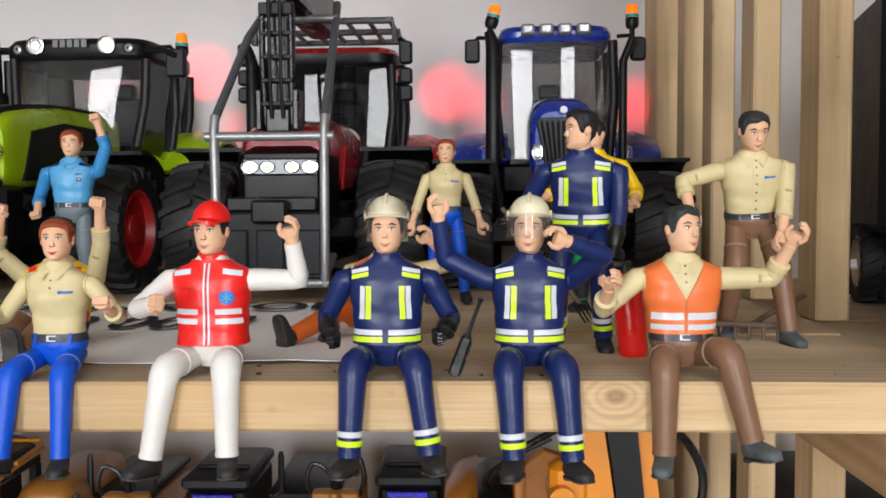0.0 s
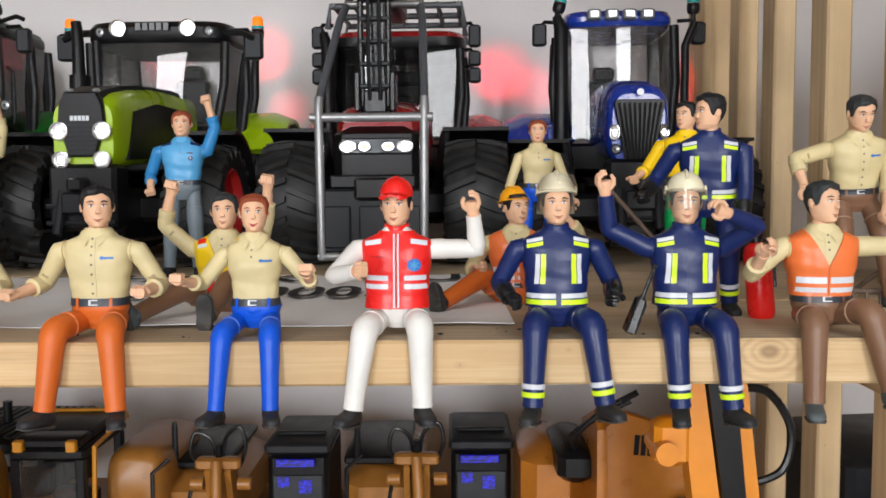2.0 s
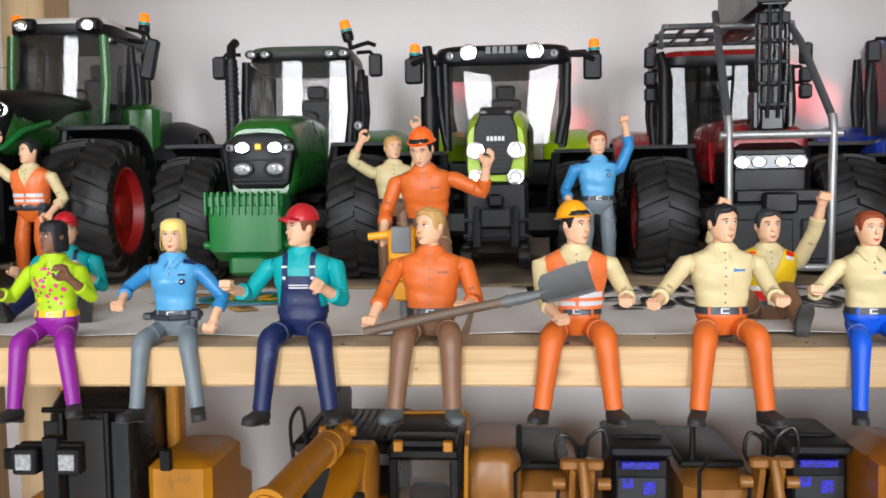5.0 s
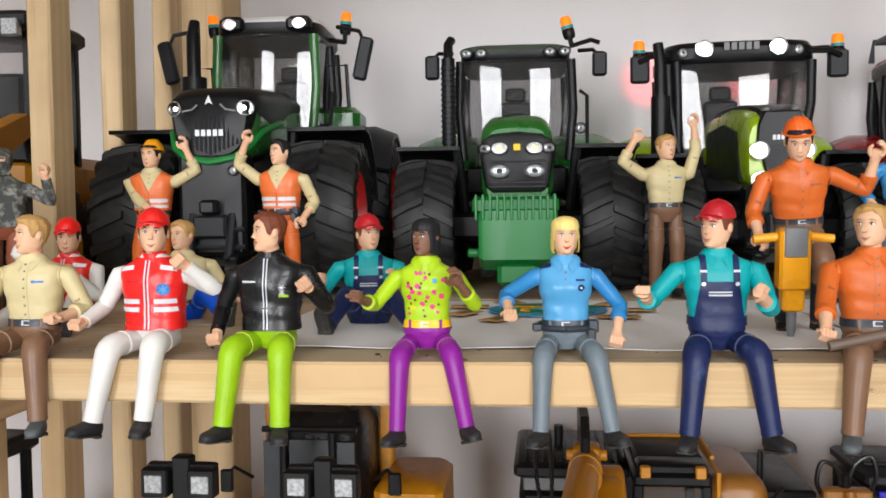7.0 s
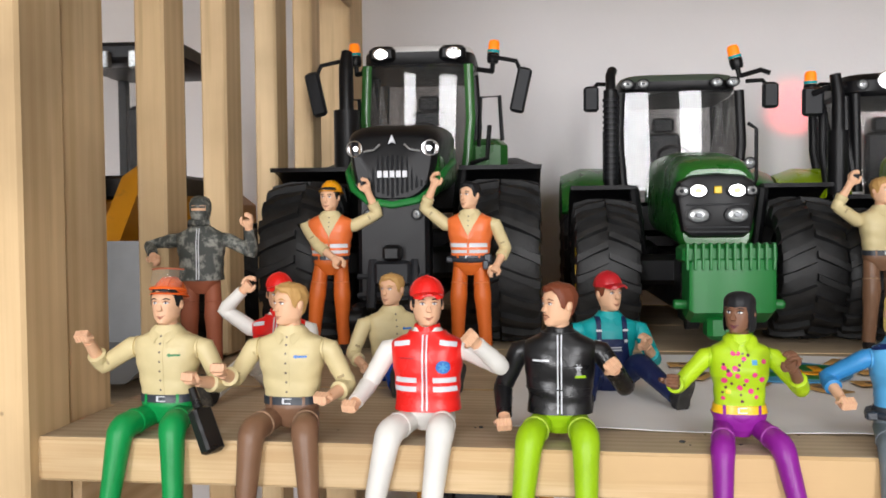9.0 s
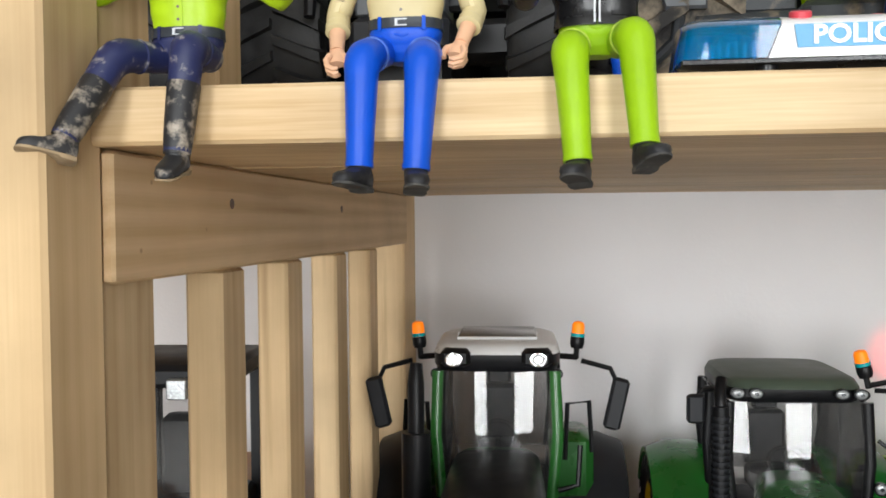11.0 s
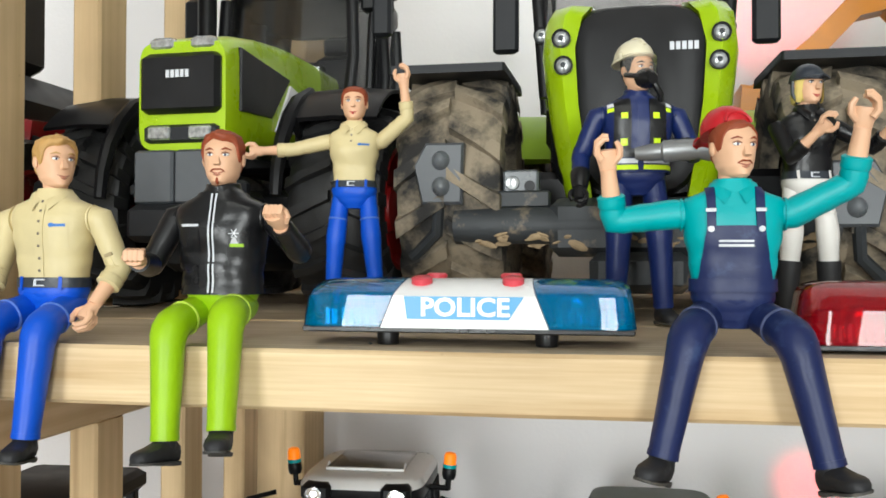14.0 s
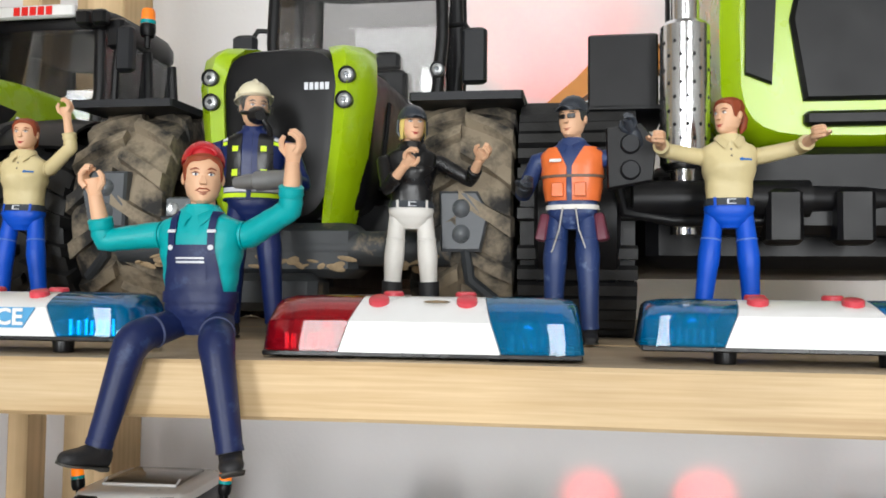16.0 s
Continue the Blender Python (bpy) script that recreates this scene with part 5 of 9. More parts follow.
# ---- figures sitting on the edge of the middle shelf ----
ROW = "toy figures sitting on the shelf edge"
Z1, Z2 = LEVELS[1] + 0.0008, LEVELS[2] + 0.0008
tan_man = dict(kind="shirt", shirt="tan")
fire = dict(kind="fire", shirt="navy", pants="navy", sleeve="long", collar="navy")
rescue = dict(kind="redvest", shirt="red_plastic", sleeve="long", sleeve_col="white_plastic", pants="white_plastic", hat="cap", hat_col="red_plastic", collar="red_plastic")
farmer = dict(kind="dungarees", shirt="teal", pants="navy_matte", hair="hair_brown")
builder = dict(kind="vest", shirt="tan", pants="orange")


def sitter(label, x, y=0.336, **k):
    return doll("toy_figure", label, (x, y, Z1), group=ROW, drop=4.0, **k)


sitter("man in orange safety vest and brown trousers, sitting with arms spread", 0.079, hands=((-29, -14, 29), (38, -8, 44)), feet=((-11, -24, -30), (20, -24, -25)), gaze=(28, 0), fists=(False, False), kind="vest", shirt="tan", pants="brown", hair="hair_grey", shoe="shoe_grey")
sitter("firefighter in navy suit, cream helmet with lowered visor, arms raised", 0.022, hands=((-34, -3, 54), (13, -16, 46)), poles=((-0.6, 0.3, -0.6), (1, 0.2, -0.2)), feet=((-7, -24, -31.5), (14, -24, -32)), hat="fire_down", hat_col="hat_cream", skirt=False, gaze=(-8, 0), **fire)
sitter("firefighter in navy suit with cream helmet and raised visor", -0.032, hands=((-20.5, -10, 12), (22, -12, 13)), feet=((-12, -24, -31), (17, -24, -30)), hat="fire_up", hat_col="hat_cream", gloves="black_plastic", **fire)
sitter("rescue worker in red cap, red vest and white trousers, waving", -0.099, hands=((-15, -22, 24), (32, -6, 46)), poles=((-1, 0.2, -0.6), (0.7, 0.2, -0.8)), fists=(True, False), feet=((-17, -24, -32), (11, -24, -31)), gaze=(-8, 3), **rescue)
sitter("red-haired woman in tan polo shirt and blue trousers, arms out", -0.159, hands=((-27, -12, 19), (24, -14, 22)), fists=(True, True), feet=((-12, -24, -32), (10, -24, -32)), gaze=(8, 0), kind="polo", shirt="tan", pants="blue", hair="hair_red", female=True, cut="tail")
sitter("black-haired man in tan shirt and orange trousers", -0.225, hands=((-31, -9, 14), (23, -12, 15)), fists=(True, True), feet=((-15, -24, -32), (14, -24, -32)), gaze=(22, 2), pants="orange", **tan_man)
sitter("builder in yellow hard hat, orange vest and orange trousers", -0.292, hands=((-10, -22, 10), (22, -12, 15)), fists=(True, True), feet=((-17, -24, -32), (15, -24, -32)), gaze=(36, 4), hat="hard", hat_col="hat_yellow", **builder)
sitter("blond man in orange shirt and brown trousers holding a shovel", -0.36, hands=((-25, -24, 9.5), (17, -20, 14)), fists=(True, True), feet=((-15, -24, -32), (11, -24, -32)), gaze=(-40, 0), kind="shirt", shirt="orange", pants="brown", hair="hair_blond", shoe="shoe_grey", print_col="rust_pants", tab="rust_pants")
sitter("man in red cap, teal shirt and navy dungarees", -0.422, hands=((-31, -12, 22), (13.5, -20, 23)), fists=(True, True), feet=((-15, -24, -33), (17, -24, -32.5)), gaze=(-45, 0), hat="cap", hat_col="cap_red", **farmer)
sitter("blonde policewoman in light blue shirt and grey trousers", -0.485, hands=((-24, -8, 15), (21, -8, 6)), poles=((-0.8, 0.5, -0.4), (0.8, 0.5, -0.4)), fists=(True, True), feet=((-11, -24, -32.5), (18, -24, -32)), gaze=(6, 0), kind="polo", shirt="police_blue", pants="grey_pants", hair="hair_yellow", female=True, cut="bob", police=True, gunbelt=True, print=False, sleeve_col="police_deep")
sitter("dark-haired woman in lime shirt with pink dots and purple trousers", -0.545, hands=((-27, -12, 21), (16, -18, 28)), feet=((-10, -24, -33), (19, -24, -31)), gaze=(-30, 0), kind="floral", shirt="lime", pants="purple", hair="hair_black", skin="skin_dark", female=True, cut="bob", belt="belt_yellow")
sitter("brown-haired man in black zip jacket and lime trousers", -0.615, hands=((-22, -9, 6), (21, -14, 26)), fists=(True, True), feet=((-15, -24, -32), (10, -24, -32)), gaze=(-55, 0), kind="jacket", shirt="black_plastic", pants="lime_pants", hair="hair_brown", sleeve="long", collar="black_plastic", beard="moustache")
sitter("rescue worker in red cap, red vest and white trousers, thumb up", -0.669, hands=((-28, -12, 11), (22, -17, 36)), poles=(None, (0.9, 0.2, -0.7)), fists=(True, True), feet=((-19, -24, -31), (4, -24, -30)), gaze=(14, 0), **rescue)
sitter("blond man in tan shirt and brown trousers", -0.727, hands=((-26, -12, 22), (19, -12, 13)), fists=(True, True), feet=((-13, -24, -32), (14, -24, -31)), gaze=(-38, 0), pants="brown", hair="hair_blond", shoe="shoe_grey", **tan_man)
sitter("forester in tan shirt, green trousers and orange helmet with raised visor", -0.782, hands=((-32, -8, 34), (19, -14, 19)), fists=(True, True), feet=((-16, -24, -32), (12, -24, -31)), pants="green_pants", hat="hard_visor", hat_col="hat_orange", print_col="bright_green", **tan_man)

# ---- figures sitting on the edge of the top shelf ----
UP = "toy figures sitting on the top shelf edge"


def upper(label, x, y=0.3535, **k):
    return doll("toy_figure", label, (x, y, Z2), group=UP, drop=8.0, shin=34.0, **k)


upper("blond man in lime shirt with muddy boots, arms out", -0.806, hands=((-19.5, -12, 33), (37.5, -8, 28.4)), poles=((-1, 0.2, -0.9), (0.3, 0.6, -0.6)), fists=(False, True), feet=((-24, -36, -27), (7, -26, -31)), knees=((-0.5, -1, 0.8), None), toes=((-0.75, -0.6, 0.22), (0.05, -1, -0.25)), gaze=(-32, 0), kind="shirt", shirt="lime", pants="navy_worn", hair="hair_blond", shoe="boot_muddy", boots=True)
upper("blond man in tan shirt and blue trousers", -0.733, hands=((-21, -6.5, 2), (18.5, -6.5, 3)), poles=((-0.6, 0.8, -0.2), (0.6, 0.8, -0.2)), flip=True, feet=((-10, -24, -36.5), (7, -24, -37.5)), gaze=(58, 0), pants="blue", hair="hair_blond", **tan_man)
upper("red-haired man with goatee, black jacket and lime trousers", -0.673, hands=((-17.5, -21, 17), (27, -20, 27.5)), poles=(None, (0.6, 0.4, -0.9)), fists=(True, True), feet=((-6, -26, -36), (12.5, -28, -32)), gaze=(8, 0), kind="jacket", shirt="black_plastic", pants="lime_pants", hair="hair_red", sleeve="long", collar="black_plastic", beard="goatee")
upper("mechanic in red cap, teal shirt and navy dungarees, arms raised", -0.517, hands=((-35, -6, 44), (33, -8, 54)), poles=((-0.5, 0.2, -1), (0.5, 0.2, -1)), feet=((-21, -24, -35), (21, -24, -35.5)), gaze=(24, 2), hat="cap_back", hat_col="cap_red", beard="moustache", **{**farmer, "hair": "hair_red"})


# ---- toy tractors: front at y = 0, wheels on z = 0, metres ----
def wheel(parent, c, r, w, rim, tyre="tyre", lugs=20, side=1):
    """A wheel under its machine: tyre with cleats, dished rim."""
    wh = new("wheel")
    wh.parent = parent
    wh.location = c

    def tyre_mesh(b):
        h = w / 2
        b.lathe([(-h * 0.55, r * 0.56), (-h * 0.9, r * 0.62), (-h, r * 0.76), (-h * 0.96, r * 0.875), (-h * 0.82, r * 0.915), (0, r * 0.925), (h * 0.82, r * 0.915), (h * 0.96, r * 0.875), (h, r * 0.76), (h * 0.9, r * 0.62), (h * 0.55, r * 0.56)], (0, 0, 0), "x", tyre, 44, False)
        for k in range(lugs):
            for s in (-1, 1):
                a = 6.28319 * (k + (0.25 if s > 0 else -0.25)) / lugs
                rows = []
                for t, rad in ((0.02, 0.95), (0.55, 0.945), (0.98, 0.90), (1.03, 0.80)):
                    x = s * h * t
                    aa = a + 0.20 * t * (20 / lugs)
                    hw = 0.058 * (20 / lugs) * (1.0 if t < 0.9 else 1.3)
                    q = []
                    for da, rr in ((-hw, rad - 0.045), (-hw * 0.72, rad + 0.052), (hw * 0.72, rad + 0.052), (hw, rad - 0.045)):
                        q.append((x, r * rr * math.cos(aa + da), r * rr * math.sin(aa + da)))
                    rows.append(q)
                b.loft(rows, tyre)

    def rim_mesh(b):
        h = w / 2
        b.lathe([(-h * 0.55, r * 0.2), (-h * 0.6, r * 0.57), (-h * 0.86, r * 0.61), (-h * 0.9, r * 0.57), (-h * 0.35, r * 0.5), (-h * 0.3, r * 0.27), (-h * 0.75, r * 0.22), (-h * 0.8, r * 0.02)] if side < 0 else [(h * 0.55, r * 0.2), (h * 0.6, r * 0.57), (h * 0.86, r * 0.61), (h * 0.9, r * 0.57), (h * 0.35, r * 0.5), (h * 0.3, r * 0.27), (h * 0.75, r * 0.22), (h * 0.8, r * 0.02)], (0, 0, 0), "x", rim, 32)
        for k in range(8):
            a = 6.28319 * k / 8
            b.lathe([(side * h * 0.3, 0.0016), (side * h * 0.42, 0.0014)], (0, r * 0.38 * math.cos(a), r * 0.38 * math.sin(a)), "x", "bolt", 6)

    part("tyre", wh, tyre_mesh)
    part("rim", wh, rim_mesh)
    return wh


def beacon(parent, c, lens="beacon_amber", tilt=0.0):
    bc = new("beacon")
    bc.parent = parent
    bc.matrix_local = Matrix.Translation(c) @ Matrix.Rotation(radians(tilt), 4, "Y")
    part("beacon_base", bc, lambda b: (b.lathe([(0, 0.0045), (0.003, 0.0055), (0.0075, 0.0055), (0.0085, 0.005)], (0, 0, 0), "z", "frame_black", 16), b.tube([(0, 0, -0.008), (0, 0, 0.001)], 0.0022, "frame_black", 8)))
    part("beacon_lens", bc, lambda b: (b.lathe([(0.0085, 0.005), (0.017, 0.0048), (0.0192, 0.0038), (0.02, 0.001)], (0, 0, 0), "z", lens, 16), b.lathe([(0.0086, 0.0054), (0.0112, 0.0054)], (0, 0, 0), "z", "teal", 16)))
    return bc


def lamp_round(parent, c, r, lit, d=0.006, name="headlight", squash=1.0, turn=0.0):
    hl = new(name)
    hl.parent = parent
    hl.matrix_local = Matrix.Translation(c) @ Matrix.Rotation(radians(turn), 4, "Z") @ Matrix.Diagonal((1, 1, squash, 1))
    part("lamp_housing", hl, lambda b: b.lathe([(d, r * 0.7), (d * 0.5, r * 1.15), (-0.0008, r * 1.18), (-0.001, r * 1.0), (0.0006, r * 0.96)], (0, 0, 0), "y", "chrome" if lit == "lamp_white" else "frame_black", 20))
    if lit.startswith("lamp"):
        part("reflector", hl, lambda b: b.lathe([(0.0004, r * 0.97), (d * 0.22, r * 0.86), (d * 0.4, r * 0.5), (d * 0.45, r * 0.05)], (0, 0, 0), "y", "chrome", 18))
        part("bulb", hl, lambda b: b.ball((0, 0.0006, 0), (r * 0.46, 0.0014, r * 0.46), lit, 14, 8))
    else:
        part("lens", hl, lambda b: (b.ball((0, 0.0004, 0), (r * 0.97, 0.0016, r * 0.97), lit, 18, 8), b.lathe([(-0.0014, r * 0.34), (-0.0016, r * 0.30), (-0.001, r * 0.2)], (0, 0, 0), "y", "mirror_dark", 12)))
    return hl


def mirror(parent, x, y, z, s, w=0.015, h=0.024, arm=0.02, tilt=0.0, from_z=None):
    mr = new("mirror")
    mr.parent = parent
    mr.matrix_local = Matrix.Translation((x, y, z)) @ Matrix.Rotation(radians(tilt), 4, "Y")
    part("mirror_head", mr, lambda b: b.box((-w / 2, -0.004, -h / 2), (w / 2, 0.004, h / 2), "dark_grey", 0.002))
    part("mirror_arm", mr, lambda b: b.tube([(0, 0.003, h * 0.3), (-s * arm * 0.3, 0.004, h * 0.62), (-s * arm, 0.008, h * 0.62)], 0.0018, "frame_black", 8))
    return mr


def hood_rings(b, P, mats, y0=0.0, y1=None):
    """The bonnet: rounded section that widens from the nose and rises to the cab."""
    L, hw, z0, z1 = P["hood_len"], P["hood_w"] / 2, P["hood_z0"], P["hood_z1"]
    rise, e, slope = P.get("hood_rise", 0.012), P.get("hood_sq", 0.45), P.get("nose_lean", 0.0)
    rows = []
    N = 28
    for k, t in enumerate((0.0, 0.012, 0.04, 0.1, 0.25, 0.5, 0.75, 1.0)):
        nose = 1 - P.get("nose_round", 0.16) * max(0, 1 - t / 0.06) ** 2
        w = hw * nose * (1 + P.get("hood_flare", 0.0) * t)
        top = z1 + rise * math.sin(min(1, t * 1.6) * 1.5708) - (z1 - z0) * P.get("nose_drop", 0.10) * max(0, 1 - t / 0.1) ** 2
        bot = z0 + (0.012 * t if t > 0.2 else 0)
        ring = []
        for j in range(N):
            a = 6.28319 * j / N
            c, s = math.cos(a), math.sin(a)
            x = w * math.copysign(abs(c) ** e, c)
            z = (top + bot) / 2 + (top - bot) / 2 * math.copysign(abs(s) ** e, s)
            ring.append((x, L * t + slope * (z - z0) + (0.0), z))
        rows.append(ring)
    b.loft(rows, mats)


def cab(parent, P):
    """Pillars, panes, roof, seat and wheel of a driver's cab."""
    y0, y1, zb, zr = P["cab_y0"], P["cab_y1"], P["cab_zb"], P["roof_z"]
    wb, wt = P["cab_w"] / 2 * P.get("cab_taper", 0.94), P["cab_w"] / 2
    rk = P.get("rake", 0.003)
    fr, pil = P.get("pillar_mat", "frame_black"), P.get("pillar_r", 0.0032)
    zt = zr - P.get("roof_h", 0.018)
    ym = (y0 + y1) / 2 + 0.008
    foot = P.get("foot_z", zb)
    posts = [((-wb, y0 - rk * 0.2, foot), (-wt, y0 + rk, zt)), ((wb, y0 - rk * 0.2, foot), (wt, y0 + rk, zt)), ((-wb - 0.004, ym, zb), (-wt - 0.002, ym, zt)), ((wb + 0.004, ym, zb), (wt + 0.002, ym, zt)), ((-wb, y1, zb + 0.01), (-wt, y1 - 0.004, zt)), ((wb, y1, zb + 0.01), (wt, y1 - 0.004, zt))]
    for k, (a, c) in enumerate(posts):
        mid = (Vector(a) + Vector(c)) / 2 + Vector((math.copysign(0.003, a[0]), 0, 0))
        part("pillar", parent, lambda b: b.tube([a, mid, c], pil, fr if k < 2 else "frame_black", 10, 1.3))

    def pane(q, nm):
        q = [Vector(p) for p in q]
        n = (q[1] - q[0]).cross(q[3] - q[0]).normalized() * 0.0007

        def fill(b):
            b.loft([[p - n for p in q], [p + n for p in q]], P.get("glass", "window_glass"))

        ob = part(nm, parent, fill)
        ob.visible_shadow = False

    def bowed(b):
        """The windscreen bows forward between its pillars."""
        rows = []
        for k in range(5):
            t = k / 4
            w, y, z = wb + (wt - wb) * t, y0 - rk * 0.2 + rk * 1.2 * t, foot + (zt - foot) * t
            front = [(w * u, y - P.get("bow", 0.006) * (1 - u * u) - 0.0015 * math.sin(t * 3.14159), z) for u in [-1 + j / 6 for j in range(13)]]
            rows.append(front + [(q[0], q[1] + 0.0012, q[2]) for q in front[::-1]])
        b.loft(rows, P.get("glass", "window_glass"))

    part("windshield", parent, bowed).visible_shadow = False
    pane([(-wb, y1, zb + 0.01), (wb, y1, zb + 0.01), (wt, y1 - 0.004, zt), (-wt, y1 - 0.004, zt)], "rear_window")
    for s in (-1, 1):
        pane([(s * wb, y0, foot), (s * (wb + 0.003), ym, zb), (s * (wt + 0.002), ym, zt), (s * wt, y0 + rk, zt)], "side_window")
        pane([(s * (wb + 0.003), ym, zb), (s * wb, y1, zb + 0.01), (s * wt, y1 - 0.004, zt), (s * (wt + 0.002), ym, zt)], "side_window")
    part("cab_floor", parent, lambda b: (b.box((-wb, y0, zb - 0.03), (wb, y1, zb - 0.004), "frame_black", 0.003), b.box((-wb * 0.5, y0 + 0.002, zb - 0.01), (wb * 0.5, y0 + 0.016, zb + 0.03), "dark_grey", 0.004)))
    part("seat", parent, lambda b: (b.box((-0.017, ym + 0.004, zb), (0.017, ym + 0.036, zb + 0.02), "dark_grey", 0.004), b.box((-0.016, ym + 0.03, zb + 0.016), (0.016, ym + 0.042, zb + 0.062), "dark_grey", 0.004), b.box((-0.01, ym + 0.031, zb + 0.062), (0.01, ym + 0.041, zb + 0.076), "dark_grey", 0.003)))
    sw = part("steering_wheel", parent, lambda b: (b.tube([(0.0135 * math.cos(k * 0.4189), 0.0135 * math.sin(k * 0.4189) * 0.75, 0.0135 * math.sin(k * 0.4189) * 0.66) for k in range(16)], 0.0016, "frame_black", 8), b.tube([(0, 0, 0), (0, -0.012, -0.02)], 0.0025, "frame_black", 8)))
    sw.location = (0, y0 + 0.03, zb + 0.036)
    rw, rl = wt + P.get("roof_over", 0.005), P.get("roof_front", 0.012)

    def roof(b):
        rows = []
        ya, yb = y0 + 0.014 - rl, y1 + 0.006
        for z, k, d in ((zt - 0.001, 0.95, 0.003), (zt + 0.003, 1.0, 0.0), (zr - 0.007, 1.0, 0.0), (zr - 0.002, 0.95, 0.004), (zr, 0.86, 0.012)):
            ring = []
            for j in range(32):
                a = 6.28319 * j / 32
                c, s = math.cos(a), math.sin(a)
                ring.append((rw * k * math.copysign(abs(c) ** 0.35, c), (ya + yb) / 2 + ((yb - ya) / 2 - d) * math.copysign(abs(s) ** 0.35, s), z - (P.get("roof_droop", 0.0) if s < 0 else 0) * abs(s)))
            rows.append(ring)
        low = P.get("roof_low", P["roof"])
        b.loft(rows, lambda i, j: low if i < 2 else P["roof"])

    part("roof", parent, roof)


def tractor(label, at, yaw, P, extras=None, group="toy tractors in a row"):
    T = thing("toy_tractor", Matrix.Translation(at) @ Matrix.Rotation(radians(yaw), 4, "Z") @ Matrix.Diagonal((1, 1, P.get("tall", 1.0), 1)), label, "toy tractor", group)
    ty = P.get("tyre", "tyre")
    fy, ry = P.get("fy", 0.062), P.get("ry", 0.262)
    for s in (-1, 1):
        wheel(T, (s * P["track_f"] / 2, fy, P["rf"]), P["rf"], P["wf"], P["rim"], ty, P.get("lugs", 20), s)
        wheel(T, (s * P["track_r"] / 2, ry, P["rr"]), P["rr"], P["wr"], P["rim"], ty, P.get("lugs", 20), s)
        if P.get("fender_f", True):

            def fen(b):
                r = P["rf"] + 0.007
                w = P["wf"] / 2 + 0.002
                a0, a1 = radians(P.get("fen_a0", 84)), radians(168)
                arc = [a0 + (a1 - a0) * k / 10 for k in range(11)]
                x = s * P["track_f"] / 2
                b.loft([[(x - w, fy - rr * math.cos(a), P["rf"] + rr * math.sin(a)) for rr in (r, r + 0.003)] + [(x + w, fy - rr * math.cos(a), P["rf"] + rr * math.sin(a)) for rr in (r + 0.003, r)] for a in arc], P.get("fen_mat", "frame_black"))
                b.tube([(x - s * (w + 0.004), fy + 0.004, P["rf"] + 0.01), (x - s * (w - 0.002), fy + 0.004, P["rf"] + r)], 0.004, "frame_black", 8)

            part("front_fender", T, fen)

        def rfen(b):
            r = P["rr"] + 0.006
            x = s * P["track_r"] / 2
            w = P["wr"] / 2 + 0.001
            arc = [radians(28 + 130 * k / 12) for k in range(13)]
            b.loft([[(x - s * (w + 0.006), ry - (r + o) * math.cos(a), P["rr"] + (r + o) * math.sin(a)) for o in (-0.002, 0.003)] + [(x + s * w * k2, ry - (r + o) * math.cos(a), P["rr"] + (r + o) * math.sin(a)) for k2, o in ((0.3, 0.004), (1, -0.003), (1, -0.007))] for a in arc], P.get("rfen", P["hood"]))

        part("rear_fender", T, rfen)
    part("chassis", T, lambda b: (b.box((-0.02, 0.015, 0.02), (0.02, 0.3, 0.062), "frame_black", 0.004), b.box((-P["track_f"] / 2 + 0.01, fy - 0.012, P["rf"] - 0.012), (P["track_f"] / 2 - 0.01, fy + 0.012, P["rf"] + 0.010), "frame_black", 0.004), b.box((-P["track_r"] / 2 + 0.01, ry - 0.016, P["rr"] - 0.02), (P["track_r"] / 2 - 0.01, ry + 0.016, P["rr"] + 0.012), "frame_black", 0.004), b.box((-0.046, 0.12, 0.03), (-0.022, 0.2, 0.07), "frame_black", 0.005), b.box((0.022, 0.12, 0.03), (0.046, 0.2, 0.07), "frame_black", 0.005)))
    if P.get("hitch", True):

        def hitch(b):
            b.box((-0.024, -0.006, 0.032), (0.024, 0.02, P["hood_z0"] + 0.004), "frame_black", 0.003)
            for s in (-1, 1):
                b.box((s * 0.021 - 0.0035, -0.03, 0.02), (s * 0.021 + 0.0035, 0.006, 0.034), "frame_black", 0.002)
                b.lathe([(-0.004, 0.007), (0.004, 0.007)], (s * 0.021, -0.028, 0.024), "x", "frame_black", 14)
                b.tube([(s * 0.014, -0.016, 0.03), (s * 0.014, -0.004, 0.06)], 0.0034, "dark_grey", 8)
            b.box((-0.012, -0.014, 0.044), (0.012, 0.0, 0.06), "dark_grey", 0.002)
            b.box((-0.006, -0.018, 0.06), (0.006, -0.002, 0.07), "frame_black", 0.002)
            for z in (0.038, 0.05):
                b.tube([(-0.024, -0.008, z), (0.024, -0.008, z)], 0.0018, "dark_grey", 6)

        part("front_hitch", T, hitch)
    part("hood", T, lambda b: hood_rings(b, P, P["hood"]))
    cab(T, P)
    if extras:
        extras(T, P)
    return T


BASE = dict(hood_len=0.17, hood_w=0.058, hood_z0=0.066, hood_z1=0.128, cab_y0=0.155, cab_y1=0.262, cab_zb=0.105, cab_w=0.098, roof_z=0.207, roof="frame_black", track_f=0.137, track_r=0.14, rf=0.046, wf=0.044, rr=0.063, wr=0.05, rim="rim_red", hood="deere_green")


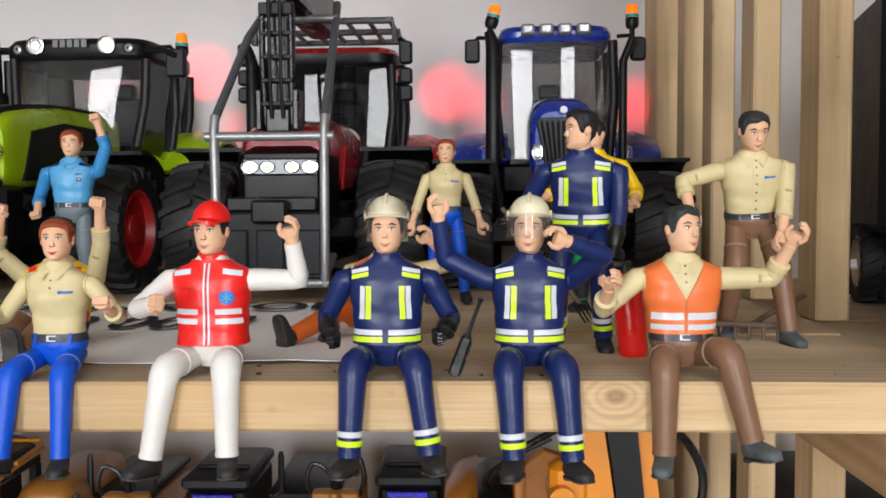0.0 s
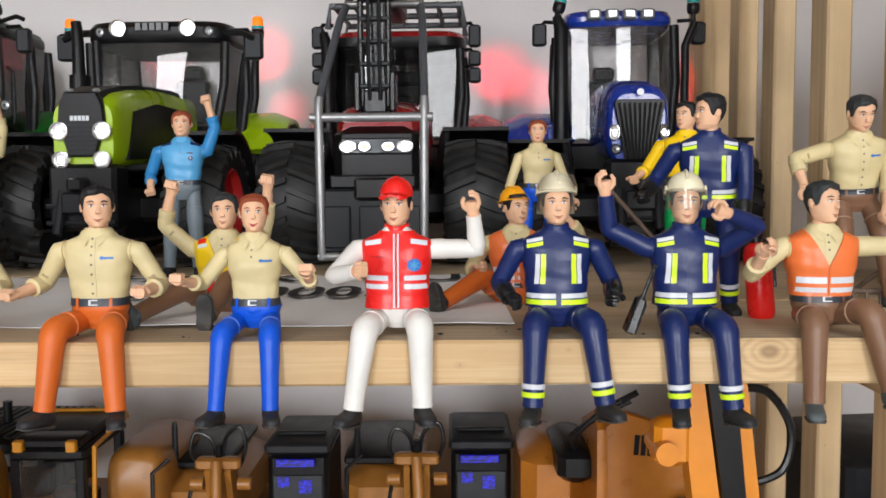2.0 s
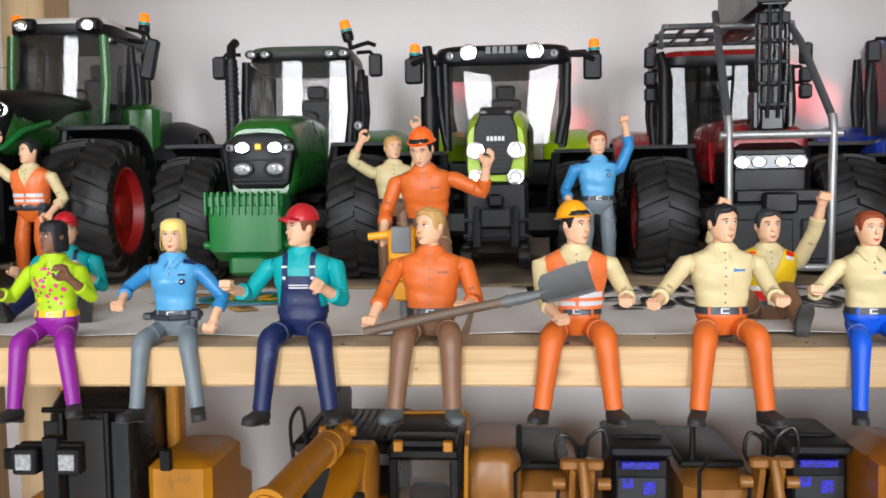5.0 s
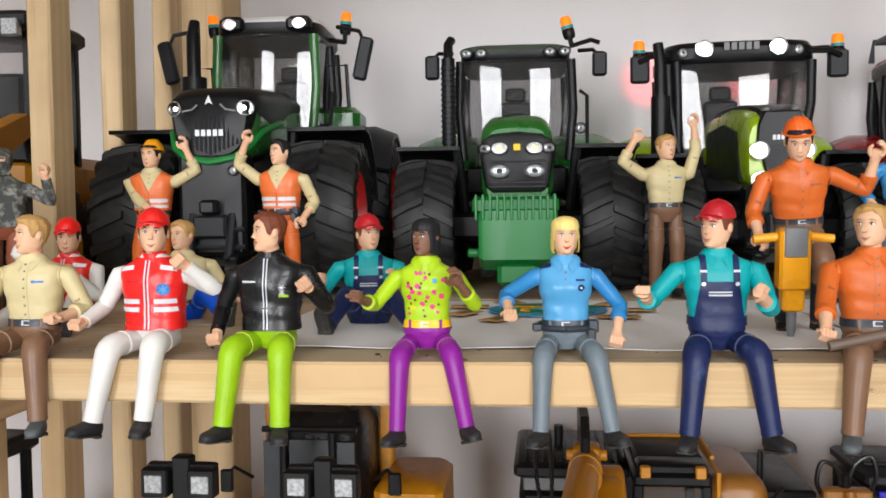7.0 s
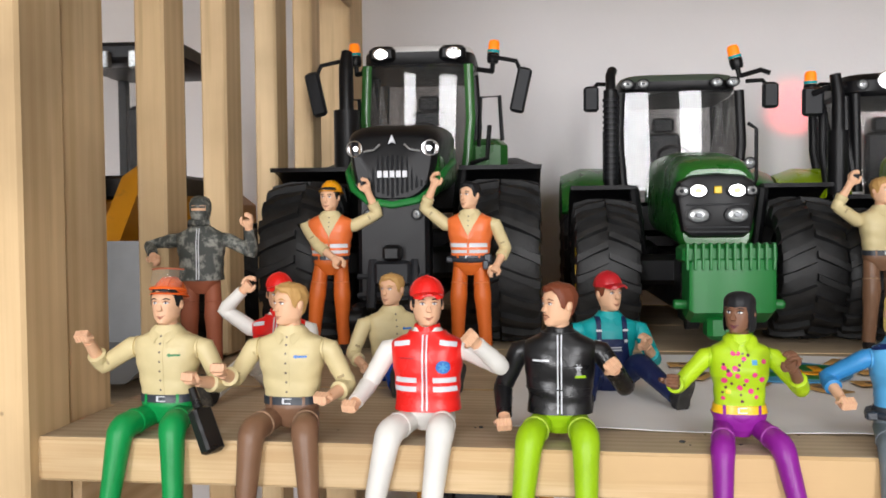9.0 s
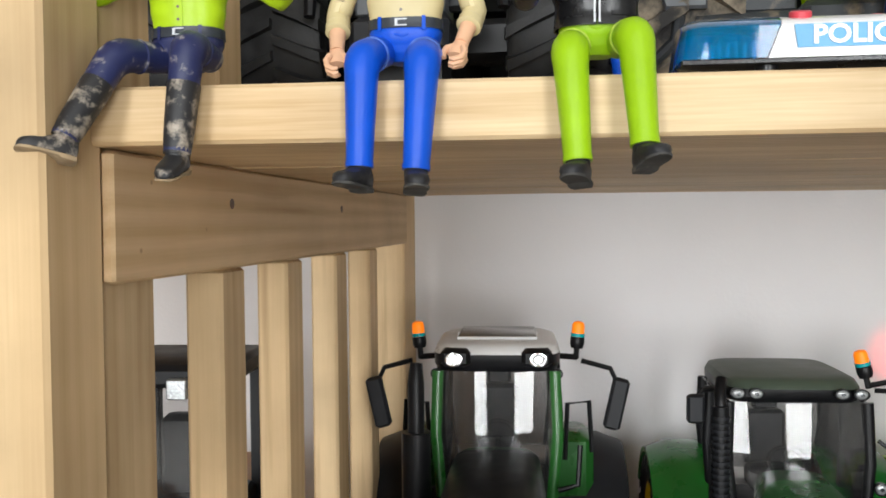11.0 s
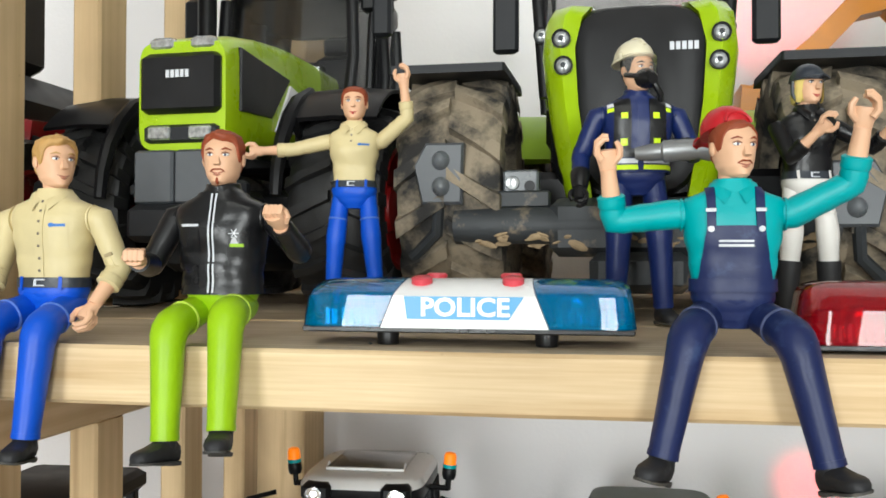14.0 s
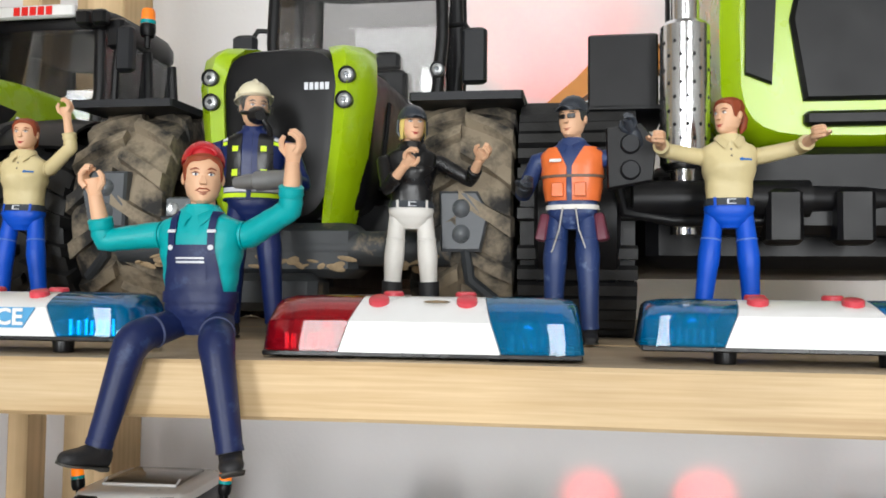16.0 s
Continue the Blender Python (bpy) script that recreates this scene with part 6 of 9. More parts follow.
def slats_front(T, x0, x1, z0, z1, y, n, material, name="grille"):
    """An upright-barred grille."""

    def fill(b):
        b.box((x0, y, z0), (x1, y + 0.006, z1), "frame_black", 0.002)
        for k in range(n):
            x = x0 + (x1 - x0) * (k + 0.5) / n
            b.box((x - 0.0007, y - 0.0014, z0 + 0.002), (x + 0.0007, y + 0.001, z1 - 0.002), material, 0.0003)

    return part(name, T, fill)


def bars(T, n, w, h, m, material, name="lettering"):
    """A row of short bars where a maker's name stands."""

    def fill(b):
        for k in range(n):
            x = (k - (n - 1) / 2) * w / n
            b.box((x - w / n * 0.36, -0.0004, -h / 2), (x + w / n * 0.36, 0.0004, h / 2), material)

    ob = part(name, T, fill)
    ob.matrix_local = m
    return ob


# green tractor with a black front and a white roof
def green_big(T, P):
    def front(b):
        rows = []
        for y, w, z0, z1 in ((-0.006, 0.0285, 0.100, 0.138), (-0.003, 0.0315, 0.097, 0.142), (0.012, 0.0345, 0.095, 0.1475), (0.06, 0.0365, 0.098, 0.153), (0.10, 0.035, 0.112, 0.155), (0.15, 0.033, 0.12, 0.155)):
            ring = []
            for j in range(28):
                a = 6.28319 * j / 28
                c, s = math.cos(a), math.sin(a)
                wz = w * (0.60 + 0.40 * min(1, (s + 1) * 0.66))
                ring.append((wz * math.copysign(abs(c) ** 0.45, c), y, (z0 + z1) / 2 + (z1 - z0) / 2 * math.copysign(abs(s) ** 0.5, s)))
            rows.append(ring)
        b.loft(rows, "frame_black")
        for k in range(-7, 8):
            x = k * 0.0032
            b.tube([(x, -0.0065 + 0.00001 * k * k, 0.1005 + abs(k) * 0.0011), (x * 1.02, -0.0062 + 0.0001 * k * k, 0.127 - abs(k) * 0.0003)], 0.0009, "dark_grey", 6)

    part("front_mask", T, front)
    part("trim", T, lambda b: b.tube([(-0.0365, 0.05, 0.126), (-0.033, 0.012, 0.117), (-0.027, -0.002, 0.106), (-0.017, -0.007, 0.0985), (0, -0.009, 0.0955), (0.017, -0.007, 0.0985), (0.027, -0.002, 0.106), (0.033, 0.012, 0.117), (0.0365, 0.05, 0.126)], 0.0024, "bright_green", 8))
    for s in (-1, 1):
        lamp_round(T, (s * 0.0252, -0.0055, 0.1315), 0.0052, "lamp_white", 0.01, squash=0.85, turn=s * 20)
        part("light_strip", T, lambda b: b.tube([(s * 0.019, -0.0072, 0.1295), (s * 0.012, -0.0078, 0.1305), (s * 0.008, -0.0078, 0.134)], 0.0007, "lens_clear", 6))
        lamp_round(T, (s * 0.016, -0.008, 0.0895), 0.003, "lens_clear", 0.006, name="work_light")
        lamp_round(T, (s * 0.0305, 0.1465, 0.2185), 0.0052, "lamp_white", 0.008, name="roof_light", squash=0.8)
        lamp_round(T, (s * 0.045, 0.158, 0.207), 0.003, "lens_clear", 0.006, name="work_light")
        mirror(T, s * 0.086, 0.15, 0.188, s, 0.012, 0.036, 0.03, s * 13)
        part("grab_frame", T, lambda b: b.tube([(s * 0.05, 0.165, 0.145), (s * 0.052, 0.165, 0.185), (s * 0.068, 0.168, 0.186), (s * 0.07, 0.168, 0.15)], 0.0018, "frame_black", 8))
        part("side_box", T, lambda b: b.box((s * 0.052 - 0.012, 0.2, 0.10), (s * 0.062 + 0.012, 0.25, 0.155), "fendt_green", 0.006))
    part("badge", T, lambda b: b.prism([(-0.0026, 0.134), (0, 0.140), (0.0026, 0.134), (0, 0.1354)], "y", -0.0085, -0.006, "silver_print"))
    bars(T, 5, 0.021, 0.0042, Matrix.Translation((0, -0.0085, 0.115)), "silver_print")
    part("exhaust", T, lambda b: (b.tube([(-0.056, 0.128, 0.09), (-0.056, 0.128, 0.172)], 0.0105, "frame_black", 14), b.tube([(-0.056, 0.128, 0.172), (-0.056, 0.128, 0.205), (-0.056, 0.132, 0.218)], [0.006, 0.006, 0.0045], "frame_black", 12)))
    for s in (-1, 1):
        beacon(T, (s * 0.0615, 0.205, 0.219), tilt=s * 5)
        part("roof_pod", T, lambda b: b.box((s * 0.0295 - 0.011, 0.148, 0.2125), (s * 0.0295 + 0.011, 0.172, 0.2255), "frame_black", 0.003))
        part("beacon_arm", T, lambda b: b.tube([(s * 0.044, 0.20, 0.214), (s * 0.0615, 0.205, 0.212)], 0.0022, "frame_black", 8))
        part("fender_arm", T, lambda b: b.tube([(s * 0.044, 0.14, 0.13), (s * 0.058, 0.14, 0.134), (s * 0.06, 0.145, 0.16)], 0.002, "frame_black", 8))
    part("roof_hatch", T, lambda b: (b.box((-0.03, 0.185, 0.2275), (0.03, 0.245, 0.2305), "window_glass", 0.001), b.tube([(-0.03, 0.19, 0.232), (-0.03, 0.183, 0.229), (0.03, 0.183, 0.229), (0.03, 0.19, 0.232)], 0.0012, "roof_white", 6)))


tractor("green toy tractor with black front, white cab roof and lit lamps", (-0.7265, 0.561, LEVELS[1]), 3.2, {**BASE, "tall": 1.042, "hood": "fendt_green", "hood_w": 0.062, "hood_z0": 0.098, "hood_z1": 0.142, "hood_rise": 0.01, "rf": 0.057, "wf": 0.056, "rr": 0.066, "wr": 0.054, "track_f": 0.140, "track_r": 0.148, "cab_w": 0.085, "cab_y0": 0.150, "cab_zb": 0.122, "roof_z": 0.228, "roof": "roof_white", "roof_low": "frame_black", "pillar_mat": "fendt_green", "rfen": "dark_grey"}, green_big)


# green tractor with yellow rims and a front weight
def green_classic(T, P):
    def mask(b):
        rows = []
        for y, k in ((-0.0062, 0.86), (-0.0052, 0.96), (-0.001, 1.02), (0.012, 1.03)):
            rows.append([(k * u, y + 0.1 * abs(u) * abs(u) / 0.03, 0.097 + (w - 0.097) * k) for u, w in ((-0.0225, 0.079), (-0.017, 0.075), (0.017, 0.075), (0.0225, 0.079), (0.0258, 0.1), (0.0245, 0.1115), (0.0175, 0.1155), (0, 0.117), (-0.0175, 0.1155), (-0.0245, 0.1115), (-0.0258, 0.1))])
        b.loft(rows, "frame_black")
        for z in (0.0785, 0.0815, 0.0965):
            b.box((-0.02, -0.0068, z - 0.0006), (0.02, -0.005, z + 0.0006), "dark_grey", 0.0002)

    part("grille", T, mask)
    for s in (-1, 1):
        lamp_round(T, (s * 0.0125, -0.006, 0.1055), 0.0056, "lamp_dim", 0.006, squash=0.7)
        lamp_round(T, (s * 0.0225, -0.003, 0.1055), 0.0048, "lens_clear", 0.008, squash=0.75, turn=s * 25)
        lamp_round(T, (s * 0.0125, -0.0065, 0.0895), 0.0072, "lens_clear", 0.008, squash=0.66)
        for k in (0.030, 0.043):
            lamp_round(T, (s * k, 0.148, 0.1985), 0.0046, "lens_clear", 0.006, name="roof_light", squash=0.75)
        mirror(T, s * 0.073, 0.15, 0.187, s, 0.0125, 0.021, 0.018)
        part("handrail", T, lambda b: b.tube([(s * 0.056, 0.152, 0.10), (s * 0.062, 0.15, 0.12), (s * 0.062, 0.15, 0.16), (s * 0.056, 0.153, 0.165)], 0.0016, "frame_black", 8))
        lamp_round(T, (s * 0.056, 0.146, 0.132), 0.0042, "lens_clear", 0.006, name="work_light")
    part("badge", T, lambda b: b.box((-0.0025, -0.0072, 0.1035), (0.0025, -0.005, 0.1085), "yellow_plastic", 0.0006))

    fw = part("front_weight", T, lambda b: b.prism([(-0.052, 0.03), (-0.052, 0.062), (-0.044, 0.066), (-0.02, 0.066), (-0.02, 0.026), (-0.034, 0.022)], "x", -0.026, 0.026, "bright_green", 0.003), "bright green front weight block")
    part("weight_top", fw, lambda b: b.box((-0.030, -0.05, 0.060), (0.027, -0.022, 0.071), "bright_green", 0.002))
    part("weight_foot", fw, lambda b: b.box((-0.014, -0.046, 0.012), (0.014, -0.026, 0.028), "bright_green", 0.003))
    for k in range(12):
        x = -0.0275 + k * 0.0047
        part("rib", fw, lambda b: b.box((x - 0.0009, -0.054, 0.056), (x + 0.0009, -0.048, 0.0725), "bright_green", 0.0004))
    for s in (-1, 1):
        part("weight_pin", fw, lambda b: b.lathe([(s * 0.026, 0.003), (s * 0.033, 0.003), (s * 0.034, 0.002)], (0, -0.038, 0.034), "x", "bright_green", 10))
    part("exhaust", T, lambda b: (b.tube([(-0.058, 0.135, 0.09), (-0.058, 0.135, 0.192)], 0.0058, "frame_black", 12), [b.lathe([(z, 0.0066), (z + 0.002, 0.0066)], (-0.058, 0.135, 0), "z", "dark_grey", 12) for z in [0.12 + 0.0045 * k for k in range(15)]], b.tube([(-0.058, 0.135, 0.192), (-0.058, 0.137, 0.204), (-0.056, 0.144, 0.209)], 0.0042, "frame_black", 10)))
    beacon(T, (0.048, 0.155, 0.21), tilt=-14)
    part("roof_rack", T, lambda b: b.tube([(0.05, 0.155, 0.204), (0.066, 0.152, 0.208), (0.073, 0.15, 0.205)], 0.002, "frame_black", 8))


tractor("green toy tractor with olive cab roof and green front weight", (-0.513, 0.589, LEVELS[1]), 2, {**BASE, "tall": 1.012, "rim": "rim_yellow", "rf": 0.0512, "roof_over": 0.001, "hood_w": 0.053, "track_f": 0.139, "wf": 0.045, "cab_w": 0.097, "cab_y0": 0.15, "roof_z": 0.208, "roof_h": 0.016, "roof": "roof_olive", "roof_low": "frame_black", "hood_z1": 0.126, "rfen": "deere_green"}, green_classic)


# lime tractor with black grille
def lime_black(T, P):
    def mask(b):
        b.prism([(-0.0095, 0.0845), (0.0095, 0.0845), (0.0125, 0.095), (0.0165, 0.109), (0.0155, 0.121), (0.0115, 0.130), (-0.0115, 0.130), (-0.0155, 0.121), (-0.0165, 0.109), (-0.0125, 0.095)], "y", -0.0042, 0.004, "frame_black", 0.0012)
        for k in range(7):
            z = 0.087 + k * 0.0032
            b.box((-0.0105, -0.0049, z), (0.0105, -0.0038, z + 0.0012), "dark_grey")

    part("grille", T, mask)
    part("hood_panel", T, lambda b: b.loft([[(x, y, z) for x in (-0.012 - 0.05 * y, -0.006, 0.006, 0.012 + 0.05 * y)] + [(x, y, z - 0.006) for x in (0.013 + 0.05 * y, -0.013 - 0.05 * y)] for y, z in ((-0.002, 0.1285), (0.008, 0.1325), (0.03, 0.1375), (0.06, 0.1412), (0.1, 0.1435), (0.15, 0.144))], "frame_black"))
    for s in (-1, 1):
        part("side_panel", T, lambda b: b.loft([[(s * (0.0225 * (1 + 1.3 * y) + o), y, z) for y, z in ((0.02, 0.083), (0.09, 0.086), (0.145, 0.092), (0.145, 0.127), (0.075, 0.128), (0.032, 0.119))] for o in (-0.002, 0.0014)], "frame_black"))
        lamp_round(T, (s * 0.0152, -0.0048, 0.1025), 0.0055, "lamp_white", 0.008)
        lamp_round(T, (s * 0.0145, -0.0046, 0.0825), 0.0052, "lamp_white", 0.008)
        part("hood_lamp", T, lambda b: b.ball((s * 0.0095, 0.002, 0.1315), (0.003, 0.003, 0.0016), "lens_clear", 10, 6))
        lamp_round(T, (s * 0.030, 0.142, 0.1995), 0.0062, "lamp_white", 0.008, name="roof_light")
        lamp_round(T, (s * 0.047, 0.146, 0.197), 0.004, "lens_clear", 0.008, name="work_light")
        mirror(T, s * 0.082, 0.16, 0.186, s, 0.0165, 0.024, 0.022)
        part("roof_arm", T, lambda b: b.tube([(s * 0.055, 0.155, 0.197), (s * 0.074, 0.152, 0.196), (s * 0.083, 0.156, 0.192)], 0.0026, "frame_black", 8))
    bars(T, 5, 0.014, 0.0034, Matrix.Translation((0, -0.0052, 0.1115)), "silver_print")
    bars(T, 5, 0.030, 0.0062, Matrix.Translation((0, 0.1405, 0.2005)), "mid_grey")
    part("exhaust", T, lambda b: (b.tube([(-0.066, 0.145, 0.09), (-0.066, 0.145, 0.16)], 0.0082, "frame_black", 14), b.tube([(-0.066, 0.145, 0.16), (-0.066, 0.145, 0.188), (-0.068, 0.147, 0.206)], [0.0055, 0.005, 0.0045], "frame_black", 12), b.tube([(-0.05, 0.15, 0.11), (-0.052, 0.15, 0.19)], 0.004, "frame_black", 10)))
    beacon(T, (0.084, 0.168, 0.193))
    beacon(T, (-0.082, 0.168, 0.193))


tractor("lime and black toy tractor with bright headlights", (-0.3325, 0.585, LEVELS[1]), -1.5, {**BASE, "tall": 0.987, "hood": "claas_lime", "hood_w": 0.045, "hood_flare": 0.22, "hood_z0": 0.0755, "hood_z1": 0.1285, "hood_rise": 0.014, "nose_round": 0.06, "rf": 0.048, "cab_w": 0.118, "cab_y0": 0.15, "roof_z": 0.2075, "roof_h": 0.019, "roof_front": 0.02, "cab_taper": 0.86, "rfen": "claas_lime", "foot_z": 0.115}, lime_black)


# red tractor with a forestry front guard and crane
def red_forest(T, P):
    part("front_mask", T, lambda b: (b.box((-0.031, -0.006, 0.048), (0.031, 0.05, 0.108), "frame_black", 0.006), b.box((-0.026, -0.009, 0.087), (0.026, -0.004, 0.099), "mirror_dark", 0.003)))
    for s in (-1, 1):
        lamp_round(T, (s * 0.0205, -0.0095, 0.0928), 0.0050, "lamp_white", 0.006, squash=0.8)
        lamp_round(T, (s * 0.0085, -0.0095, 0.0928), 0.0046, "lamp_dim", 0.005, name="work_light", squash=0.75)
        part("side_panel", T, lambda b: b.prism([(0.05, 0.078), (0.13, 0.084), (0.13, 0.122), (0.06, 0.112)], "x", s * 0.0305, s * 0.033, "case_red", 0.0008))
        for z in (0.198, 0.178, 0.163):
            mirror(T, s * 0.069, 0.15, z, s, 0.011, 0.014 if z < 0.19 else 0.02, 0.012)
        part("guard_post", T, lambda b: (b.tube([(s * 0.0352, -0.034, 0.012), (s * 0.036, -0.036, 0.115), (s * 0.036, -0.033, 0.126)], 0.0031, "steel_grey", 12), b.tube([(s * 0.036, -0.033, 0.124), (s * 0.031, 0.03, 0.19), (s * 0.026, 0.07, 0.222)], 0.0029, "weight_grey", 12), b.tube([(s * 0.0352, -0.034, 0.02), (s * 0.034, 0.0, 0.03)], 0.003, "steel_grey", 8)), "grey steel guard tube")
    for w, y, z, r in ((0.042, -0.035, 0.112, 0.0032), (0.038, -0.034, 0.014, 0.003), (0.03, 0.05, 0.207, 0.0028)):
        part("guard_bar", T, lambda b: b.tube([(-w, y, z), (w, y, z)], r, "steel_grey", 12))
    part("guard_plate", T, lambda b: b.box((-0.036, -0.034, 0.016), (0.036, -0.026, 0.062), "dark_grey", 0.003))
    for x in (-0.024, 0, 0.024):
        part("weight_block", T, lambda b: b.box((x - 0.009, -0.037, 0.02), (x + 0.009, -0.033, 0.05), "dark_grey", 0.002))
    part("hitch_block", T, lambda b: b.box((-0.012, -0.04, 0.054), (0.012, -0.028, 0.07), "frame_black", 0.002))
    part("top_rail", T, lambda b: b.box((-0.03, -0.032, 0.062), (0.03, -0.026, 0.072), "frame_black", 0.002))

    arm = new("crane_arm")
    arm.parent = T
    part("crane_foot", arm, lambda b: (b.box((-0.0125, -0.002, 0.112), (0.0125, 0.045, 0.128), "black_plastic", 0.003), b.box((-0.009, -0.012, 0.116), (0.009, 0.0, 0.134), "black_plastic", 0.002)))
    part("column", arm, lambda b: b.prism([(-0.004, 0.118), (0.012, 0.118), (0.02, 0.2), (0.004, 0.24), (-0.010, 0.24), (-0.010, 0.18)], "x", -0.0058, 0.0058, "black_plastic", 0.0012), "glossy black crane column")
    for s in (-1, 1):
        part("lift_rod", arm, lambda b: b.tube([(s * 0.0088, -0.008, 0.122), (s * 0.0098, -0.012, 0.165), (s * 0.0098, -0.012, 0.205)], 0.0022, "black_plastic", 10))
        part("side_lug", arm, lambda b: b.box((s * 0.0125 - 0.002, -0.014, 0.118), (s * 0.0125 + 0.002, 0.004, 0.146), "black_plastic", 0.001))
    for z in (0.136, 0.152, 0.168, 0.184):
        part("cross_bar", arm, lambda b: b.box((-0.0105, -0.0145, z - 0.0015), (0.0105, -0.0095, z + 0.0015), "dark_grey", 0.0006))
    part("clamp", arm, lambda b: b.box((-0.0115, -0.0155, 0.196), (0.0115, -0.008, 0.205), "dark_grey", 0.001))
    part("jib", arm, lambda b: b.box((-0.011, -0.014, 0.208), (0.011, 0.14, 0.252), "black_plastic", 0.003))
    for k in range(4):
        part("jib_rib", arm, lambda b: b.box((-0.0122, -0.0155, 0.212 + 0.01 * k), (0.0122, -0.0135, 0.2145 + 0.01 * k), "dark_grey", 0.0005))
    for x in (-0.0038, 0.0038):
        part("hydraulic_pipe", arm, lambda b: b.tube([(x, -0.013, 0.126), (x, -0.017, 0.15), (x, -0.018, 0.21)], 0.0013, "frame_black", 8))

    rack = new("roof_guard")
    rack.parent = T
    for y in (0.15, 0.2, 0.25):
        part("hoop", rack, lambda b: b.tube([(-0.06, y, 0.206), (-0.058, y, 0.226), (0.058, y, 0.226), (0.06, y, 0.206)], 0.003, "weight_grey", 10))
    for x in (-0.055, -0.037, -0.018, 0.0, 0.018, 0.037, 0.055):
        part("bar", rack, lambda b: b.tube([(x, 0.146, 0.2265), (x, 0.255, 0.2265)], 0.0022, "weight_grey", 8))
    part("exhaust", T, lambda b: b.tube([(-0.058, 0.135, 0.09), (-0.058, 0.135, 0.185), (-0.062, 0.137, 0.2)], [0.0062, 0.0058, 0.004], "frame_black", 12))


tractor("red toy tractor with grey forestry guard and black crane", (-0.1285, 0.605, LEVELS[1]), -2, {**BASE, "tall": 0.97, "hood": "case_red", "hood_w": 0.062, "hood_z0": 0.07, "hood_z1": 0.122, "cab_w": 0.112, "cab_y0": 0.15, "roof_z": 0.206, "roof": "case_red", "roof_low": "frame_black", "rf": 0.0505, "wf": 0.048, "track_f": 0.141, "hitch": False, "rfen": "case_red", "glass": "window_smoked"}, red_forest)


# blue tractor
def blue_front(T, P):
    def mask(b):
        b.prism([(-0.0105, 0.083), (0.0105, 0.083), (0.019, 0.127), (0.0175, 0.130), (-0.0175, 0.130), (-0.019, 0.127)], "y", -0.0045, 0.004, "frame_black", 0.001)
        for k in range(9):
            x = (k - 4) * 0.0036
            b.tube([(x * 0.6, -0.0052, 0.084), (x * 1.08, -0.0055, 0.127)], 0.0009, "frame_black", 6)

    part("grille", T, mask)
    part("badge", T, lambda b: b.lathe([(-0.0062, 0.0026), (-0.0048, 0.0028)], (0, 0, 0.1355), "y", "silver_print", 14))
    for s in (-1, 1):
        lamp_round(T, (s * 0.0185, -0.0035, 0.1045), 0.0036, "lamp_white", 0.008, squash=1.5, turn=s * 24)
        lamp_round(T, (s * 0.0175, -0.0035, 0.0915), 0.0034, "lens_clear", 0.008, turn=s * 24)
        for k in (0.0075, 0.0225):
            rl = part("roof_light", T, lambda b: b.box((s * k - 0.0056, 0.088, 0.2085), (s * k + 0.0056, 0.1, 0.2175), "mid_grey", 0.0012))
            part("lens", rl, lambda b: b.box((s * k - 0.0036, 0.0868, 0.2102), (s * k + 0.0036, 0.0882, 0.2158), "lens_clear", 0.0008))
        mirror(T, s * 0.068, 0.105, 0.198, s, 0.0125, 0.02, 0.016)
        part("step_bracket", T, lambda b: b.box((s * 0.05 - 0.014, 0.1, 0.10), (s * 0.05 + 0.014, 0.145, 0.118), "nh_blue", 0.004))
    part("exhaust", T, lambda b: b.tube([(-0.0505, 0.09, 0.1), (-0.0505, 0.09, 0.2), (-0.054, 0.092, 0.212)], [0.0066, 0.0062, 0.004], "frame_black", 12))
    part("snorkel", T, lambda b: b.tube([(0.054, 0.09, 0.1), (0.054, 0.09, 0.185), (0.062, 0.091, 0.205)], 0.0035, "frame_black", 10))
    beacon(T, (-0.053, 0.095, 0.216), tilt=14)
    beacon(T, (0.062, 0.097, 0.214))


tractor("blue toy tractor with blue cab roof and orange beacons", (0.066, 0.638, LEVELS[1]), -2, {**BASE, "tall": 0.965, "hood": "nh_blue", "hood_len": 0.125, "hood_w": 0.0475, "hood_z0": 0.08, "hood_z1": 0.141, "fy": 0.04, "ry": 0.2, "hood_sq": 0.55, "cab_w": 0.094, "cab_y0": 0.1, "cab_y1": 0.21, "roof_z": 0.2195, "roof_h": 0.0145, "roof_front": 0.018, "roof": "nh_blue", "track_f": 0.145, "rim": "mid_grey", "rfen": "nh_blue", "roof_over": 0.001}, blue_front)


# ---- figures standing and sitting further back on the middle shelf ----
BACK = "toy figures further back on the shelf"


def stander(label, x, y, z=Z1 - 0.0008, **k):
    return doll("toy_figure", label, (x, y, z), sit=False, group=BACK, **k)


def floor_sitter(label, x, y, **k):
    return doll("toy_figure", label, (x, y, Z1), group=BACK, **k)


stander("dark-haired man in tan shirt and brown trousers leaning forward", 0.132, 0.424, hips=49.0, lean=11, side=-3, gaze=(6, 10), hands=((-32, -16, 12), (9, -17, 1)), poles=((-0.8, 0.2, 0.5), None), feet=((-10, 4, -43.8), (13, -17, -43.8)), pants="brown", hair="hair_grey", shoe="shoe_grey", **tan_man)
stander("bareheaded firefighter in navy suit looking aside", 0.050, 0.400, hips=47.5, yaw=-12, lean=7, gaze=(-62, 0), hands=((-30, -12, 11), (15, -12, -2)), feet=((-12, 6, -42.3), (10, -8, -42.3)), gloves="black_plastic", **fire)
stander("man in yellow shirt and green trousers", 0.073, 0.528, yaw=-25, gaze=(-25, 0), hands=((-28, -14, 12), (26, -10, 10)), pants="green_pants", hair="hair_black", kind="polo", shirt="yellow_plastic", print=False, boots=True)
